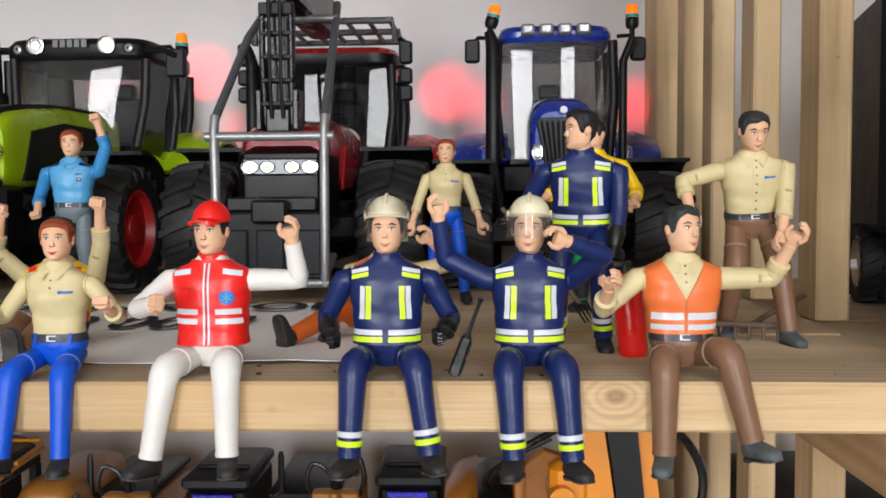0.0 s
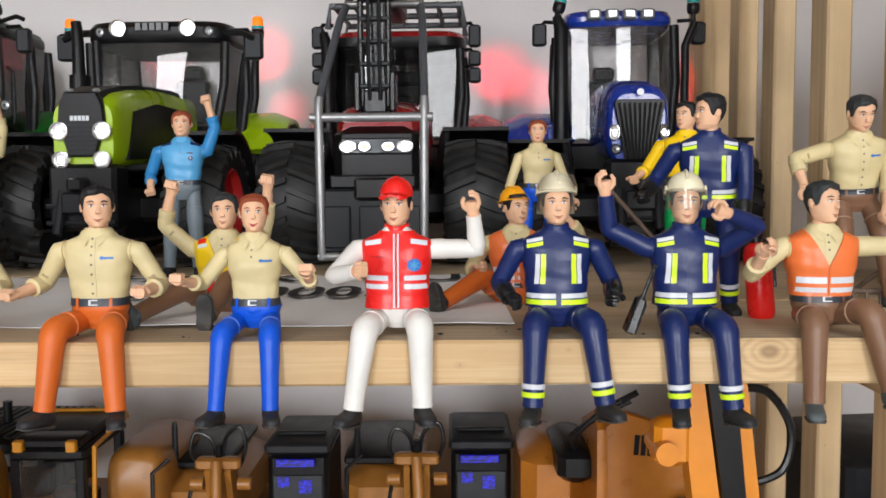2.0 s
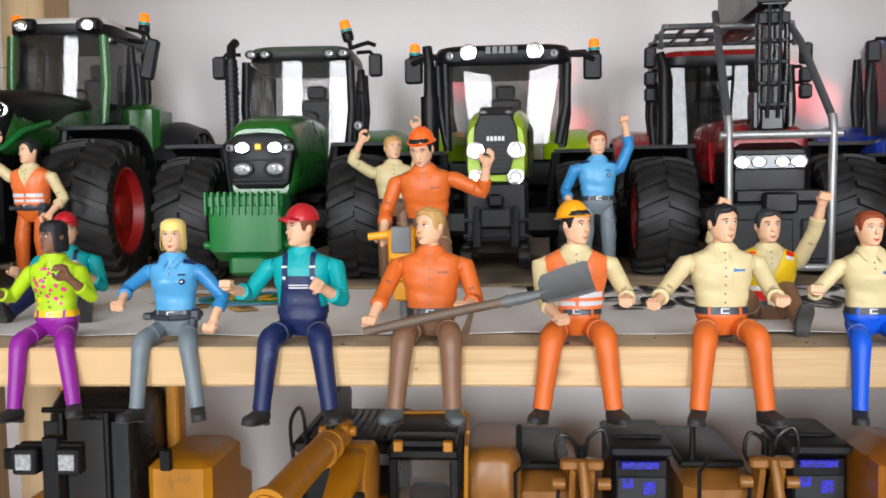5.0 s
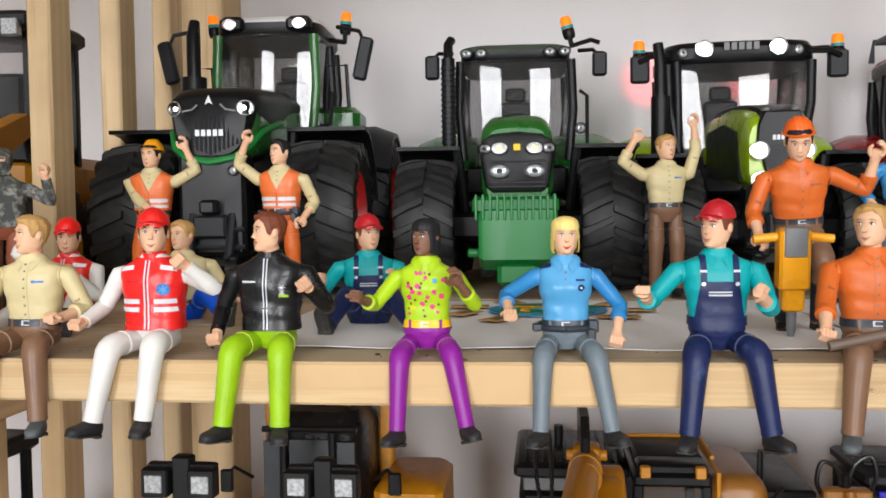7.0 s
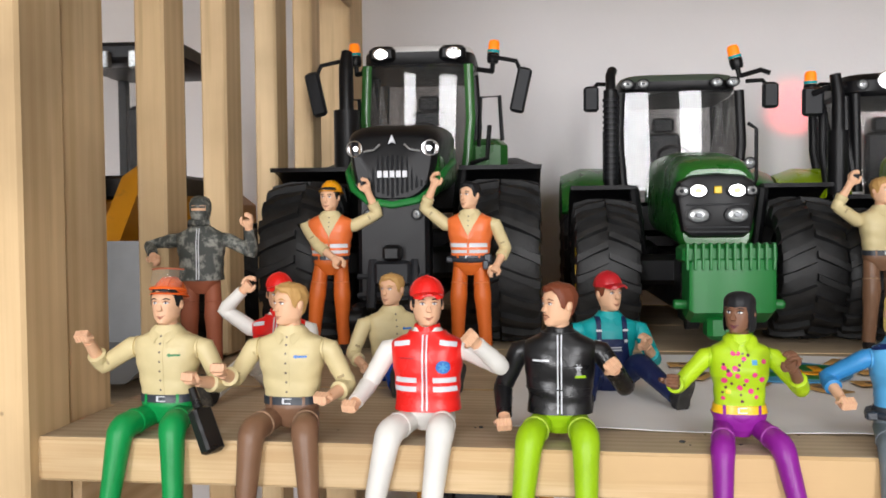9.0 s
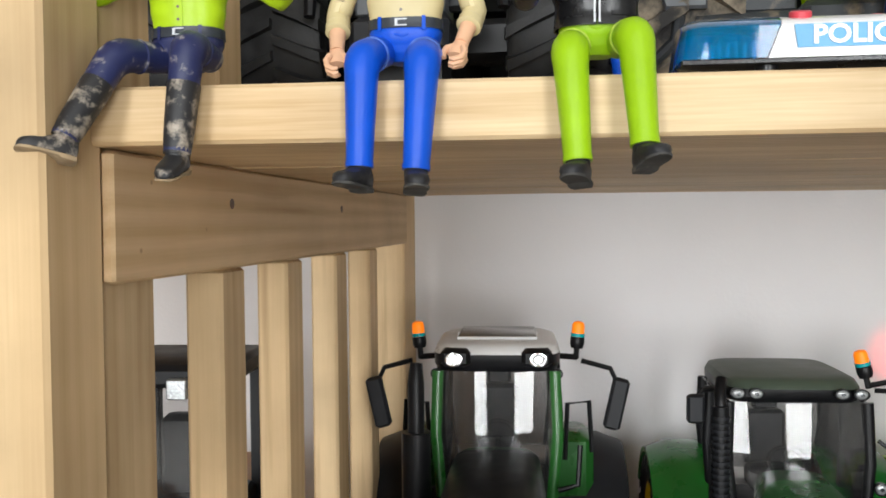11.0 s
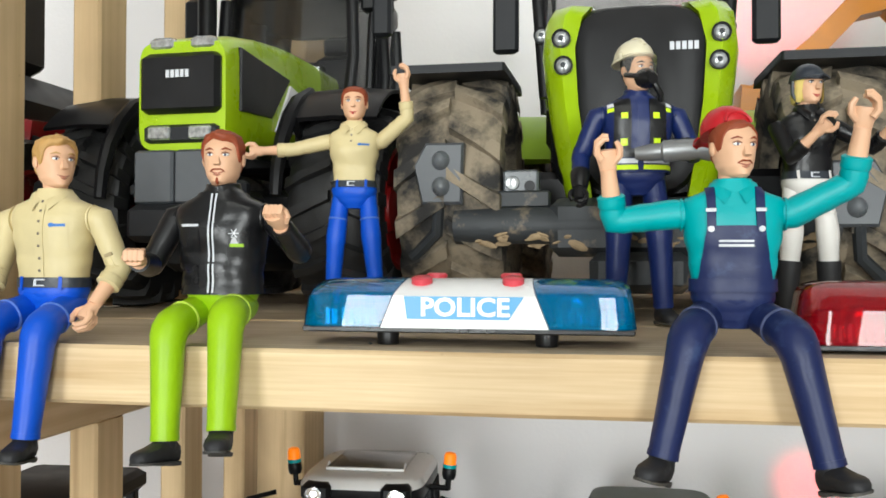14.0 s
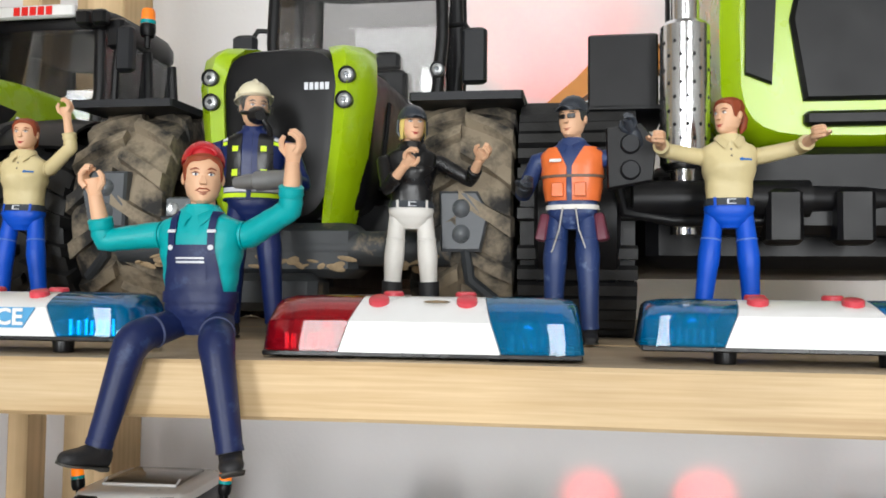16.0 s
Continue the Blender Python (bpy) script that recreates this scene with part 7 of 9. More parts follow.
stander("red-haired woman in tan polo shirt and blue trousers", -0.016, 0.579, gaze=(-4, 0), hands=((-22, -8, 0), (23, -10, -2)), feet=((-10, 0, -49.8), (13, -8, -49.8)), kind="polo", shirt="tan", pants="blue", hair="hair_red", female=True, cut="tail")
stander("policeman in blue shirt and grey trousers with raised arm", -0.259, 0.571, yaw=4, gaze=(4, 0), hands=((-20, -8, 6), (19, -6, 62)), poles=(None, (0.9, 0.2, -0.6)), fists=(True, True), feet=((-11, 0, -49.8), (9, 0, -49.8)), kind="polo", shirt="police_blue", pants="grey_pants", hair="hair_red", police=True, print=False, sleeve_col="police_deep", belt="belt")
stander("man in orange hard hat and orange shirt with jackhammer", -0.368, 0.414, hips=46.5, lean=12, side=-3, gaze=(-10, 14), hands=((-23, -18, 3), (33, -10, 38)), poles=(None, (0.9, 0.2, -0.8)), kind="shirt", shirt="orange", pants="brown", hat="hard", hat_col="hat_orange", boots=True, print_col="rust_pants", tab="rust_pants", feet=((-7, 0, -41.3), (9, -4, -41.3)))
stander("blond man in tan shirt and brown trousers with both arms raised", -0.410, 0.585, yaw=10, gaze=(18, 0), hands=((-24, -6, 54), (18, -6, 63)), poles=((-0.9, 0.1, -0.5), (0.9, 0.1, -0.5)), pants="brown", hair="hair_blond", **tan_man)
stander("builder in yellow hard hat, orange vest and orange trousers, waving", -0.768, 0.552, yaw=6, gaze=(-14, 4), hands=((4, -14, 10), (26, -6, 53)), poles=((-1, 0.1, 0), (0.9, 0.1, -0.6)), feet=((-13, 0, -49.8), (8, 0, -49.8)), hat="hard", hat_col="hat_yellow", **builder)
stander("black-haired builder in orange vest and orange trousers, waving", -0.674, 0.549, yaw=-4, gaze=(-30, 0), hands=((-23, -6, 56), (18, -6, 5)), poles=((-0.9, 0.1, -0.6), None), feet=((-9, 0, -49.8), (10, 0, -49.8)), gunbelt=True, **builder)
stander("soldier in grey camouflage jacket and rust trousers", -0.816, 0.452, size=0.92, yaw=8, gaze=(0, 0), hands=((-27, -8, 22), (31, -8, 38)), poles=((-1, 0.2, -0.2), (0.6, 0.1, -0.8)), kind="camo", shirt="camo", pants="rust_pants", sleeve="long", hat="balaclava", hair="camo", collar="camo", shoe="shoe_black")

floor_sitter("builder in yellow hard hat and orange vest sitting on the shelf", -0.042, 0.428, yaw=-4, gaze=(30, 0), hands=((-20, -11, 19), (24, -8, 46)), feet=((-36, -39, 5), (9, -40, 5)), knees=((0, 0, 1), (0, 0, 1)), toes=((-0.1, -0.3, 1), (0.1, -0.3, 1)), hat="hard", hat_col="hat_yellow", **builder)
floor_sitter("grey-haired man in yellow and red vest, arms raised", -0.187, 0.397, gaze=(6, 0), hands=((-25, -4, 58), (24, -12, 62)), poles=((-0.9, 0.1, -0.6), (0.9, 0.1, -0.6)), fists=(True, True), feet=((-30, -44, 5), (3, -45, 5)), knees=((0, 0, 1), (0, 0, 1)), toes=((-0.2, -0.3, 1), (0.1, -0.3, 1)), kind="hivis", shirt="tan", pants="brown", hair="hair_grey", shoe="shoe_grey")
floor_sitter("man in red cap and navy dungarees sitting on the shelf", -0.591, 0.437, yaw=10, gaze=(24, 0), hands=((-26, -10, 24), (15, -18, 25)), feet=((-20, -43, 5), (22, -44, 5)), knees=((0, 0, 1), (0, 0, 1)), toes=((-0.2, -0.3, 1), (0.2, -0.3, 1)), hat="cap", hat_col="cap_red", **farmer)
floor_sitter("blond man in tan shirt and blue trousers sitting on the shelf", -0.709, 0.462, yaw=28, gaze=(-50, 0), hands=((-20, -14, 10), (26, -12, 12)), feet=((-12, -46, 5), (18, -46, 5)), knees=((0, 0, 1), (0, 0, 1)), toes=((-0.1, -0.3, 1), (0.1, -0.3, 1)), pants="blue", hair="hair_blond", **tan_man)
floor_sitter("rescue worker in red cap and white trousers sitting on the shelf", -0.764, 0.432, gaze=(16, 4), hands=((-19, -4, 52), (14, -18, 28)), poles=((-0.9, 0.1, -0.6), None), feet=((-20, -44, 5), (22, -44, 5)), knees=((0, 0, 1), (0, 0, 1)), toes=((-0.2, -0.3, 1), (0.2, -0.3, 1)), **rescue)

# ---- figures standing on the top shelf ----
TOP = "toy figures standing on the top shelf"


def top_stander(label, x, y, **k):
    return doll("toy_figure", label, (x, y, LEVELS[2]), sit=False, group=TOP, **k)


top_stander("red-haired woman in tan polo shirt and blue trousers, waving", -0.668, 0.482, yaw=4, gaze=(6, 0), hands=((-45, -4, 25), (24, -6, 54)), poles=(None, (0.6, 0.1, -0.9)), feet=((-11, 0, -49.8), (12, 0, -49.8)), kind="polo", shirt="tan", pants="blue", hair="hair_red", female=True, cut="tail")
top_stander("firefighter with breathing mask and cream helmet", -0.541, 0.462, yaw=8, gaze=(26, 0), hands=((-24, -6, 2), (18, -16, 16)), feet=((-9, 0, -49.8), (11, 0, -49.8)), hat="fire_down", hat_col="hat_cream", skirt=False, mask=True, gloves="black_plastic", plainlegs=True, **fire)
top_stander("blonde rider in black top, white breeches and dark riding helmet", -0.471, 0.480, yaw=14, gaze=(10, 0), hands=((-4, -18, 26), (30, -14, 30)), feet=((-10, 0, -49.8), (10, 0, -49.8)), kind="polo", shirt="black_plastic", pants="white_plastic", hair="hair_yellow", female=True, cut="bob", hat="riding", hat_col="belt", boots=True, print=False, size=0.955)
top_stander("sailor in orange life vest, navy overalls and cap", -0.397, 0.464, yaw=-10, gaze=(-14, 0), hands=((-20, -12, 18), (28, -2, 42)), feet=((-9, 0, -49.8), (9, -4, -49.8)), kind="life", shirt="denim_worn", pants="denim_worn", hat="cap", hat_col="belt", glasses=True, gloves="belt", hair="hair_grey", sleeve="long", size=0.93)
top_stander("red-haired woman with ponytail in tan polo shirt, arms out", -0.331, 0.468, yaw=0, gaze=(-48, 0), hands=((-31, -20, 33), (30, -20, 34)), poles=((-1, 0.4, 0.1), (1, 0.4, 0.1)), feet=((-13, 0, -49.8), (10, 0, -49.8)), kind="polo", shirt="tan", pants="blue", hair="hair_red", female=True, cut="tail")


# ---- things held or lying by the figures ----
def prop(name, label, category, m, fill, unit=1.0, group=""):
    b = Build(unit)
    fill(b)
    ob = b.put(name)
    ob.matrix_world = m
    return tagged(ob, label, category, group)


def aim(a, c):
    """A pose at a whose z axis points at c."""
    return Matrix.Translation(a) @ (Vector(c) - Vector(a)).to_track_quat("Z", "Y").to_matrix().to_4x4()


def multi(name, label, category, m, parts):
    T = thing(name, m, label, category)
    for nm, lab, fill in parts:
        part(nm, T, fill, lab, 0.001)
    return T


multi("toy_shovel", "brown-handled toy shovel with dark grey blade, held across two figures", "shovel", aim((-0.383, 0.302, 1.0065), (-0.297, 0.3035, 1.0245)) @ Matrix.Rotation(radians(35), 4, "Z"), [
    ("handle", "brown wooden handle", lambda b: b.tube([(0, 0, -4), (0, 0.3, 20), (0, 0.5, 45), (0, 0, 63)], [2.0, 2.3, 2.1, 2.0], "shaft_brown", 10)),
    ("socket", "", lambda b: (b.tube([(0, 0, 58), (0, 0, 66), (0, 0, 80)], [2.5, 2.6, 1.7], "shovel_grey", 10), b.lathe([(60, 3.0), (61.5, 3.0)], (0, 0, 0), "z", "shovel_grey", 12))),
    ("blade", "dark grey metal-look blade", lambda b: b.loft([[(x, 1.4 + 0.03 * x * x + o, z) for x in (-w, -w * 0.5, 0, w * 0.5, w)] + [(x, -0.6 + 0.03 * x * x + o, z) for x in (w, w * 0.5, 0, -w * 0.5, -w)] for z, w, o in ((75, 5.2, 0), (77, 8.2, 0), (86, 9.4, 0.4), (96, 9.6, 1.2), (98, 9.0, 1.4))], "shovel_grey")),
])
multi("toy_radio", "black hand radio held by a firefighter", "radio", aim((-0.0055, 0.3105, 1.003), (0.0025, 0.3105, 1.025)), [
    ("body", "", lambda b: (b.box((-4.0, -2.2, -3), (4.0, 2.2, 12), "black_plastic", 0.8, 0.86), b.box((-2.6, -2.5, 5.5), (2.6, -2.0, 10), "dark_grey", 0.2), b.box((-2.6, -2.5, -1), (2.6, -2.0, 4), "dark_grey", 0.2))),
    ("antenna", "", lambda b: b.tube([(-2.0, 0, 11), (-2.0, 0, 14), (-2.2, 0, 24), (-2.2, 0, 26)], [1.5, 0.8, 0.7, 1.1], "black_plastic", 8)),
])
multi("toy_canister", "small black canister held by a forester", "canister", aim((-0.7625, 0.318, 1.014), (-0.7525, 0.312, 0.994)), [
    ("body", "", lambda b: (b.box((-4.4, -3, 5), (4.4, 3, 24), "black_plastic", 1.0), [b.box((x - 0.4, -3.3, 7), (x + 0.4, -2.9, 22), "dark_grey") for x in (-2.5, 0, 2.5)])),
    ("neck", "", lambda b: b.tube([(0, 0, -4), (0, 0, 6)], [1.6, 2.2], "black_plastic", 10)),
])
multi("fire_extinguisher", "red toy fire extinguisher standing on the shelf", "extinguisher", Matrix.Translation((0.0685, 0.374, LEVELS[1])) @ Matrix.Rotation(radians(-6), 4, "Y"), [
    ("cylinder", "shiny red cylinder", lambda b: b.lathe([(0, 4.8), (1, 5.8), (3, 6.2), (30, 6.2), (33.5, 5.2), (35.5, 2.4)], (0, 0, 0), "z", "red_plastic", 22)),
    ("valve", "", lambda b: (b.lathe([(34, 2.2), (38, 2.2), (39, 1.4)], (0, 0, 0), "z", "black_plastic", 12), b.box((-5, -1, 38), (3, 1, 40.5), "black_plastic", 0.4), b.tube([(3, 0, 37), (7.5, 0, 34), (7.2, 0, 14)], 0.9, "black_plastic", 8))),
])
multi("toy_rake", "brown toy rake lying on the shelf", "rake", Matrix.Translation((0.126, 0.418, LEVELS[1] + 0.004)) @ Matrix.Rotation(radians(-52), 4, "Z"), [
    ("handle", "", lambda b: b.tube([(0, 2, 0), (-4, 30, 6), (-8, 66, 12)], 1.5, "shaft_brown", 8)),
    ("head", "", lambda b: (b.tube([(-14, -8, 3), (0, 2, 3), (14, 12, 3)], 1.5, "shaft_brown", 8), [b.tube([(-13 + 5.2 * k, -7.3 + 3.7 * k, 3), (-12 + 5.2 * k, -9.3 + 3.7 * k, -3.6)], [1.1, 0.7], "shaft_brown", 6) for k in range(6)])),
])
multi("toy_hayfork", "grey toy fork leaning by a figure", "fork", aim((0.062, 0.47, LEVELS[1] + 0.006), (0.02, 0.50, 1.055)), [
    ("handle", "", lambda b: b.tube([(0, 0, 6), (0, 0, 78)], 1.4, "shaft_brown", 8)),
    ("tines", "", lambda b: (b.tube([(-7, 0, 6), (7, 0, 6)], 1.2, "dark_grey", 8), [b.tube([(x, 0, 6), (x, -1.5, -4)], [0.9, 0.5], "dark_grey", 6) for x in (-6.5, -2.2, 2.2, 6.5)])),
])
multi("jackhammer", "orange-yellow toy jackhammer standing upright on the shelf", "jackhammer", Matrix.Translation((-0.379, 0.385, LEVELS[1])) @ Matrix.Rotation(radians(5), 4, "X"), [
    ("body", "yellow plastic body", lambda b: (b.box((-7, -5.5, 24), (7, 5.5, 53), "hat_yellow", 1.4), b.box((-5.2, -6.2, 40), (5.2, -4, 54), "mid_grey", 0.8), b.box((-5, -4.5, 14), (5, 4.5, 26), "hat_yellow", 1.2))),
    ("handle", "", lambda b: b.tube([(-18, 0, 48), (-8, 0, 49), (8, 0, 49), (18, 0, 48)], [2.0, 2.2, 2.2, 2.0], "hat_yellow", 10)),
    ("chisel", "", lambda b: b.tube([(0, 0, 16), (0, 0, 6), (0, 0, 0.2)], [2.4, 2.2, 1.2], "mid_grey", 10)),
])
multi("fire_nozzle", "grey toy hose nozzle held by a firefighter", "nozzle", aim((-0.538, 0.442, 1.4355), (-0.512, 0.437, 1.4365)), [
    ("barrel", "", lambda b: b.lathe([(-4, 2.4), (2, 3.4), (6, 3.4), (7, 4.4), (20, 4.0), (24, 5.2), (26, 5.2)], (0, 0, 0), "z", "steel_grey", 18)),
])

# ---- two printed sheets on the middle shelf ----
for x0, nm in ((-0.343, "thanks"), (-0.6425, "picture")):
    T = thing("paper_sheet", Matrix.Translation((x0, 0.3515, LEVELS[1] + 0.0012)) @ Matrix.Rotation(radians(0.6 if nm == "thanks" else -0.8), 4, "Z"), "white printed sheet lying flat on the shelf" if nm == "thanks" else "white sheet with a colourful emblem lying on the shelf", "paper")

    def sheet(b):
        n = 12
        rows = []
        for k in range(n + 1):
            x = 0.295 * k / n
            w = 0.0007 * math.sin(k * 1.3)
            rows.append([(x, 0, w), (x, 0.21, w * 0.6), (x, 0.21, w * 0.6 - 0.0003), (x, 0, w - 0.0003)])
        b.loft(rows, "paper")

    part("sheet", T, sheet)
    if nm == "thanks":
        words("lettering", "THANK YOU", 0.054, Matrix.Translation((0.150, 0.1815, 0.0016)), "ink", T, 0.80, bold=0.0012)
        words("lettering", "200 000!", 0.068, Matrix.Translation((0.154, 0.108, 0.0016)), "ink", T, 0.62, bold=0.0012)
    else:
        cx, cy = 0.148, 0.1425
        part("emblem_disc", T, lambda b: b.lathe([(0.0012, 0.036), (0.0016, 0.036)], (cx, cy, 0), "z", "police_blue", 32), "blue emblem disc")
        for k in range(4):
            a = 0.6 + 1.57 * k
            part("emblem_patch", T, lambda b: b.loft([[(cx + 0.021 * math.cos(a) + r * 0.014 * math.cos(w) * (1 + 0.25 * math.sin(3 * w + k)), cy + 0.019 * math.sin(a) + r * 0.011 * math.sin(w), z) for w in [6.28319 * j / 14 for j in range(14)]] for r, z in ((1.0, 0.0016), (1.0, 0.0018))], "bright_green"), "green patch of the emblem")
        for x0, x1, y0, y1 in ((-0.024, -0.002, 0.008, 0.015), (-0.016, -0.010, -0.014, 0.008), (0.004, 0.010, -0.004, 0.015), (0.016, 0.022, -0.004, 0.015), (0.007, 0.019, -0.014, -0.004)):
            part("emblem_stroke", T, lambda b: b.box((cx + x0, cy + y0, 0.0018), (cx + x1, cy + y1, 0.0022), "hat_yellow", 0.0001), "orange stroke of the emblem")
        for k in range(9):
            a = 6.28319 * k / 9
            x, y = cx + 0.052 * math.cos(a), cy + 0.053 * math.sin(a)
            turn_z = Matrix.Rotation(a + 0.4 * (k % 3), 4, "Z")
            part("emblem_piece", T, lambda b: (b.box((x - 0.012, y - 0.007, 0.0012), (x + 0.012, y + 0.007, 0.0016), "hair_blond", 0.0001, rot=turn_z), b.box((x - 0.006, y - 0.002, 0.0016), (x + 0.008, y + 0.003, 0.0019), "shaft_brown", 0.0001, rot=turn_z)), "tan and brown piece of the emblem")


# ---- toy light bars on the top shelf ----
def light_bar(label, m, left, right, sign, lift=0.0):
    """A toy light bar; lift is the height of its feet above the usual, in millimetres."""
    m = m @ Matrix.Translation((0, 0, lift * 0.001))
    T = thing("light_bar", m, label, "light bar", "toy light bars on the top shelf")
    L, W, H = 104.0, 34.0, 17.6 if lift else 20.5

    side = [(0, 2.6), (0.4, 12.4), (1.4, 13.4), (6, 13.4 + (H - 13.4) * 0.5), (11, H - 0.6), (14, H), (29, H), (32.5, H - 2.5), (W, 10), (W, 2.6)]

    def edge(z):
        return 26 - 6.0 * (z - 2.6) / (H - 2.6)

    part("centre_block", T, lambda b: b.loft([[(q * edge(z), y, z) for y, z in side] for q in (-1, -0.5, 0, 0.5, 1)], "roof_white"), "white plastic centre", 0.001)
    for s, col in ((-1, left), (1, right)):

        def end(b):
            rows = []
            for t, k in ((0.0, 1.0), (0.45, 1.0), (0.8, 0.98), (0.94, 0.9), (1.0, 0.76)):
                ring = []
                for y, z in side:
                    x0 = edge(z) + 0.3
                    ring.append((s * (x0 + (52.0 - 0.12 * (z - 2.6) - x0) * t), W / 2 + (y - W / 2) * k, 2.8 + (z - 2.6) * (0.4 + 0.6 * k)))
                rows.append(ring)
            b.loft(rows, col)

        e = part("lens", T, end, "clear coloured plastic lens", 0.001)
        e.visible_shadow = False
        part("reflector", T, lambda b: ([b.tube([(s * (29 + 2.6 * k), 4.5 + 0.5 * (k % 3), 3.2), (s * (29 + 2.6 * k), 4.5 + 0.5 * (k % 3), 8.6 - 0.6 * (k % 2))], 1.15, "chrome", 8) for k in range(7)], b.box((min(s * 27, s * 49), 7.5, 3.0), (max(s * 27, s * 49), 30, 4.0), "mid_grey", 0.3), b.lathe([(4, 7.5), (9, 7.0), (13.0, 4.5), (13.5, 1)], (s * 34, 19, 0), "z", "chrome", 16)), "", 0.001)
        part("button", T, lambda b: b.lathe([(H - 0.5, 3.6), (H + 1.2, 3.6), (H + 1.8, 2.8)], (s * 12.5, 24, 0), "z", "button_red", 18), "red push button", 0.001)
        bt = part("button", T, lambda b: b.lathe([(-0.8, 3.4), (1.2, 3.4), (1.7, 2.7)], (0, 0, 0), "z", "button_red", 18), "red push button", 0.001)
        bt.matrix_local = Matrix.Translation((s * 0.0145, 0.0088, 0.001 * H - (0.0009 if lift else 0.0019))) @ Matrix.Rotation(radians(12 if lift else 26), 4, "X")
        part("foot", T, lambda b: b.lathe([(0.1 - lift, 3.4), (2.6, 3.8)], (s * 25, 7, 0), "z", "black_plastic", 14), "", 0.001)
    part("base", T, lambda b: b.box((-51.5, 1.0, 1.0), (51.5, W - 1, 2.9), "black_plastic", 0.4), "", 0.001)
    if sign:
        part("sign_plate", T, lambda b: b.prism([(-17.5, 5.4), (14, 5.4), (18.5, 12.4), (-18.5, 12.4)], "y", -0.35, 0.2, "police_blue"), "blue sign plate", 0.001)
        words("lettering", "POLICE", 0.0078, Matrix.Translation((0.0005, -0.0006, 0.0089)) @ Matrix.Rotation(radians(90), 4, "X"), "roof_white", T, 1.08, 0.0001, 0.00022)
    return T


light_bar("toy police light bar with blue lenses and white centre", Matrix.Translation((-0.5955, 0.355, LEVELS[2])) @ Matrix.Rotation(radians(1), 4, "Z"), "blue_glass", "blue_glass", True, 3.0)
worn = light_bar("toy light bar with one red and one blue lens", Matrix.Translation((-0.4445, 0.354, LEVELS[2])) @ Matrix.Rotation(radians(1), 4, "Z"), "red_glass", "blue_glass", False)
part("worn_spot", worn, lambda b: b.ball((4.5, 9.0, 18.9), (4.5, 2.4, 0.5), "mud", 12, 4), "brown worn patch", 0.001)
light_bar("toy light bar with blue lenses and white centre", Matrix.Translation((-0.323, 0.366, LEVELS[2])) @ Matrix.Rotation(radians(0), 4, "Z"), "blue_glass", "blue_glass", False, 3.0)


# ---- crumbs of dry mud and splinters on the shelves ----
b = Build(0.001)
r = random.Random(23)
for k in range(60):
    top = k % 5 == 0
    x, y = r.uniform(-815, 165), r.uniform(322, 352)
    if top:
        y += 34
    q = r.uniform(0.35, 1.1)
    b.ball((x, y, (LEVELS[2] if top else LEVELS[1]) * 1000 + q * 0.45), (q * r.uniform(0.8, 2.0), q, q * 0.5), "dark_muddy" if k % 3 else "mud", 6, 4)
tagged(b.put("crumbs"), "small dark crumbs of dirt on the shelf", "dirt", kind="stuff")


# ---- large tractors on the top shelf ----
def slope_lamp(T, x, y, z, r=0.004):
    return lamp_round(T, (x, y, z), r, "lens_clear", 0.006)


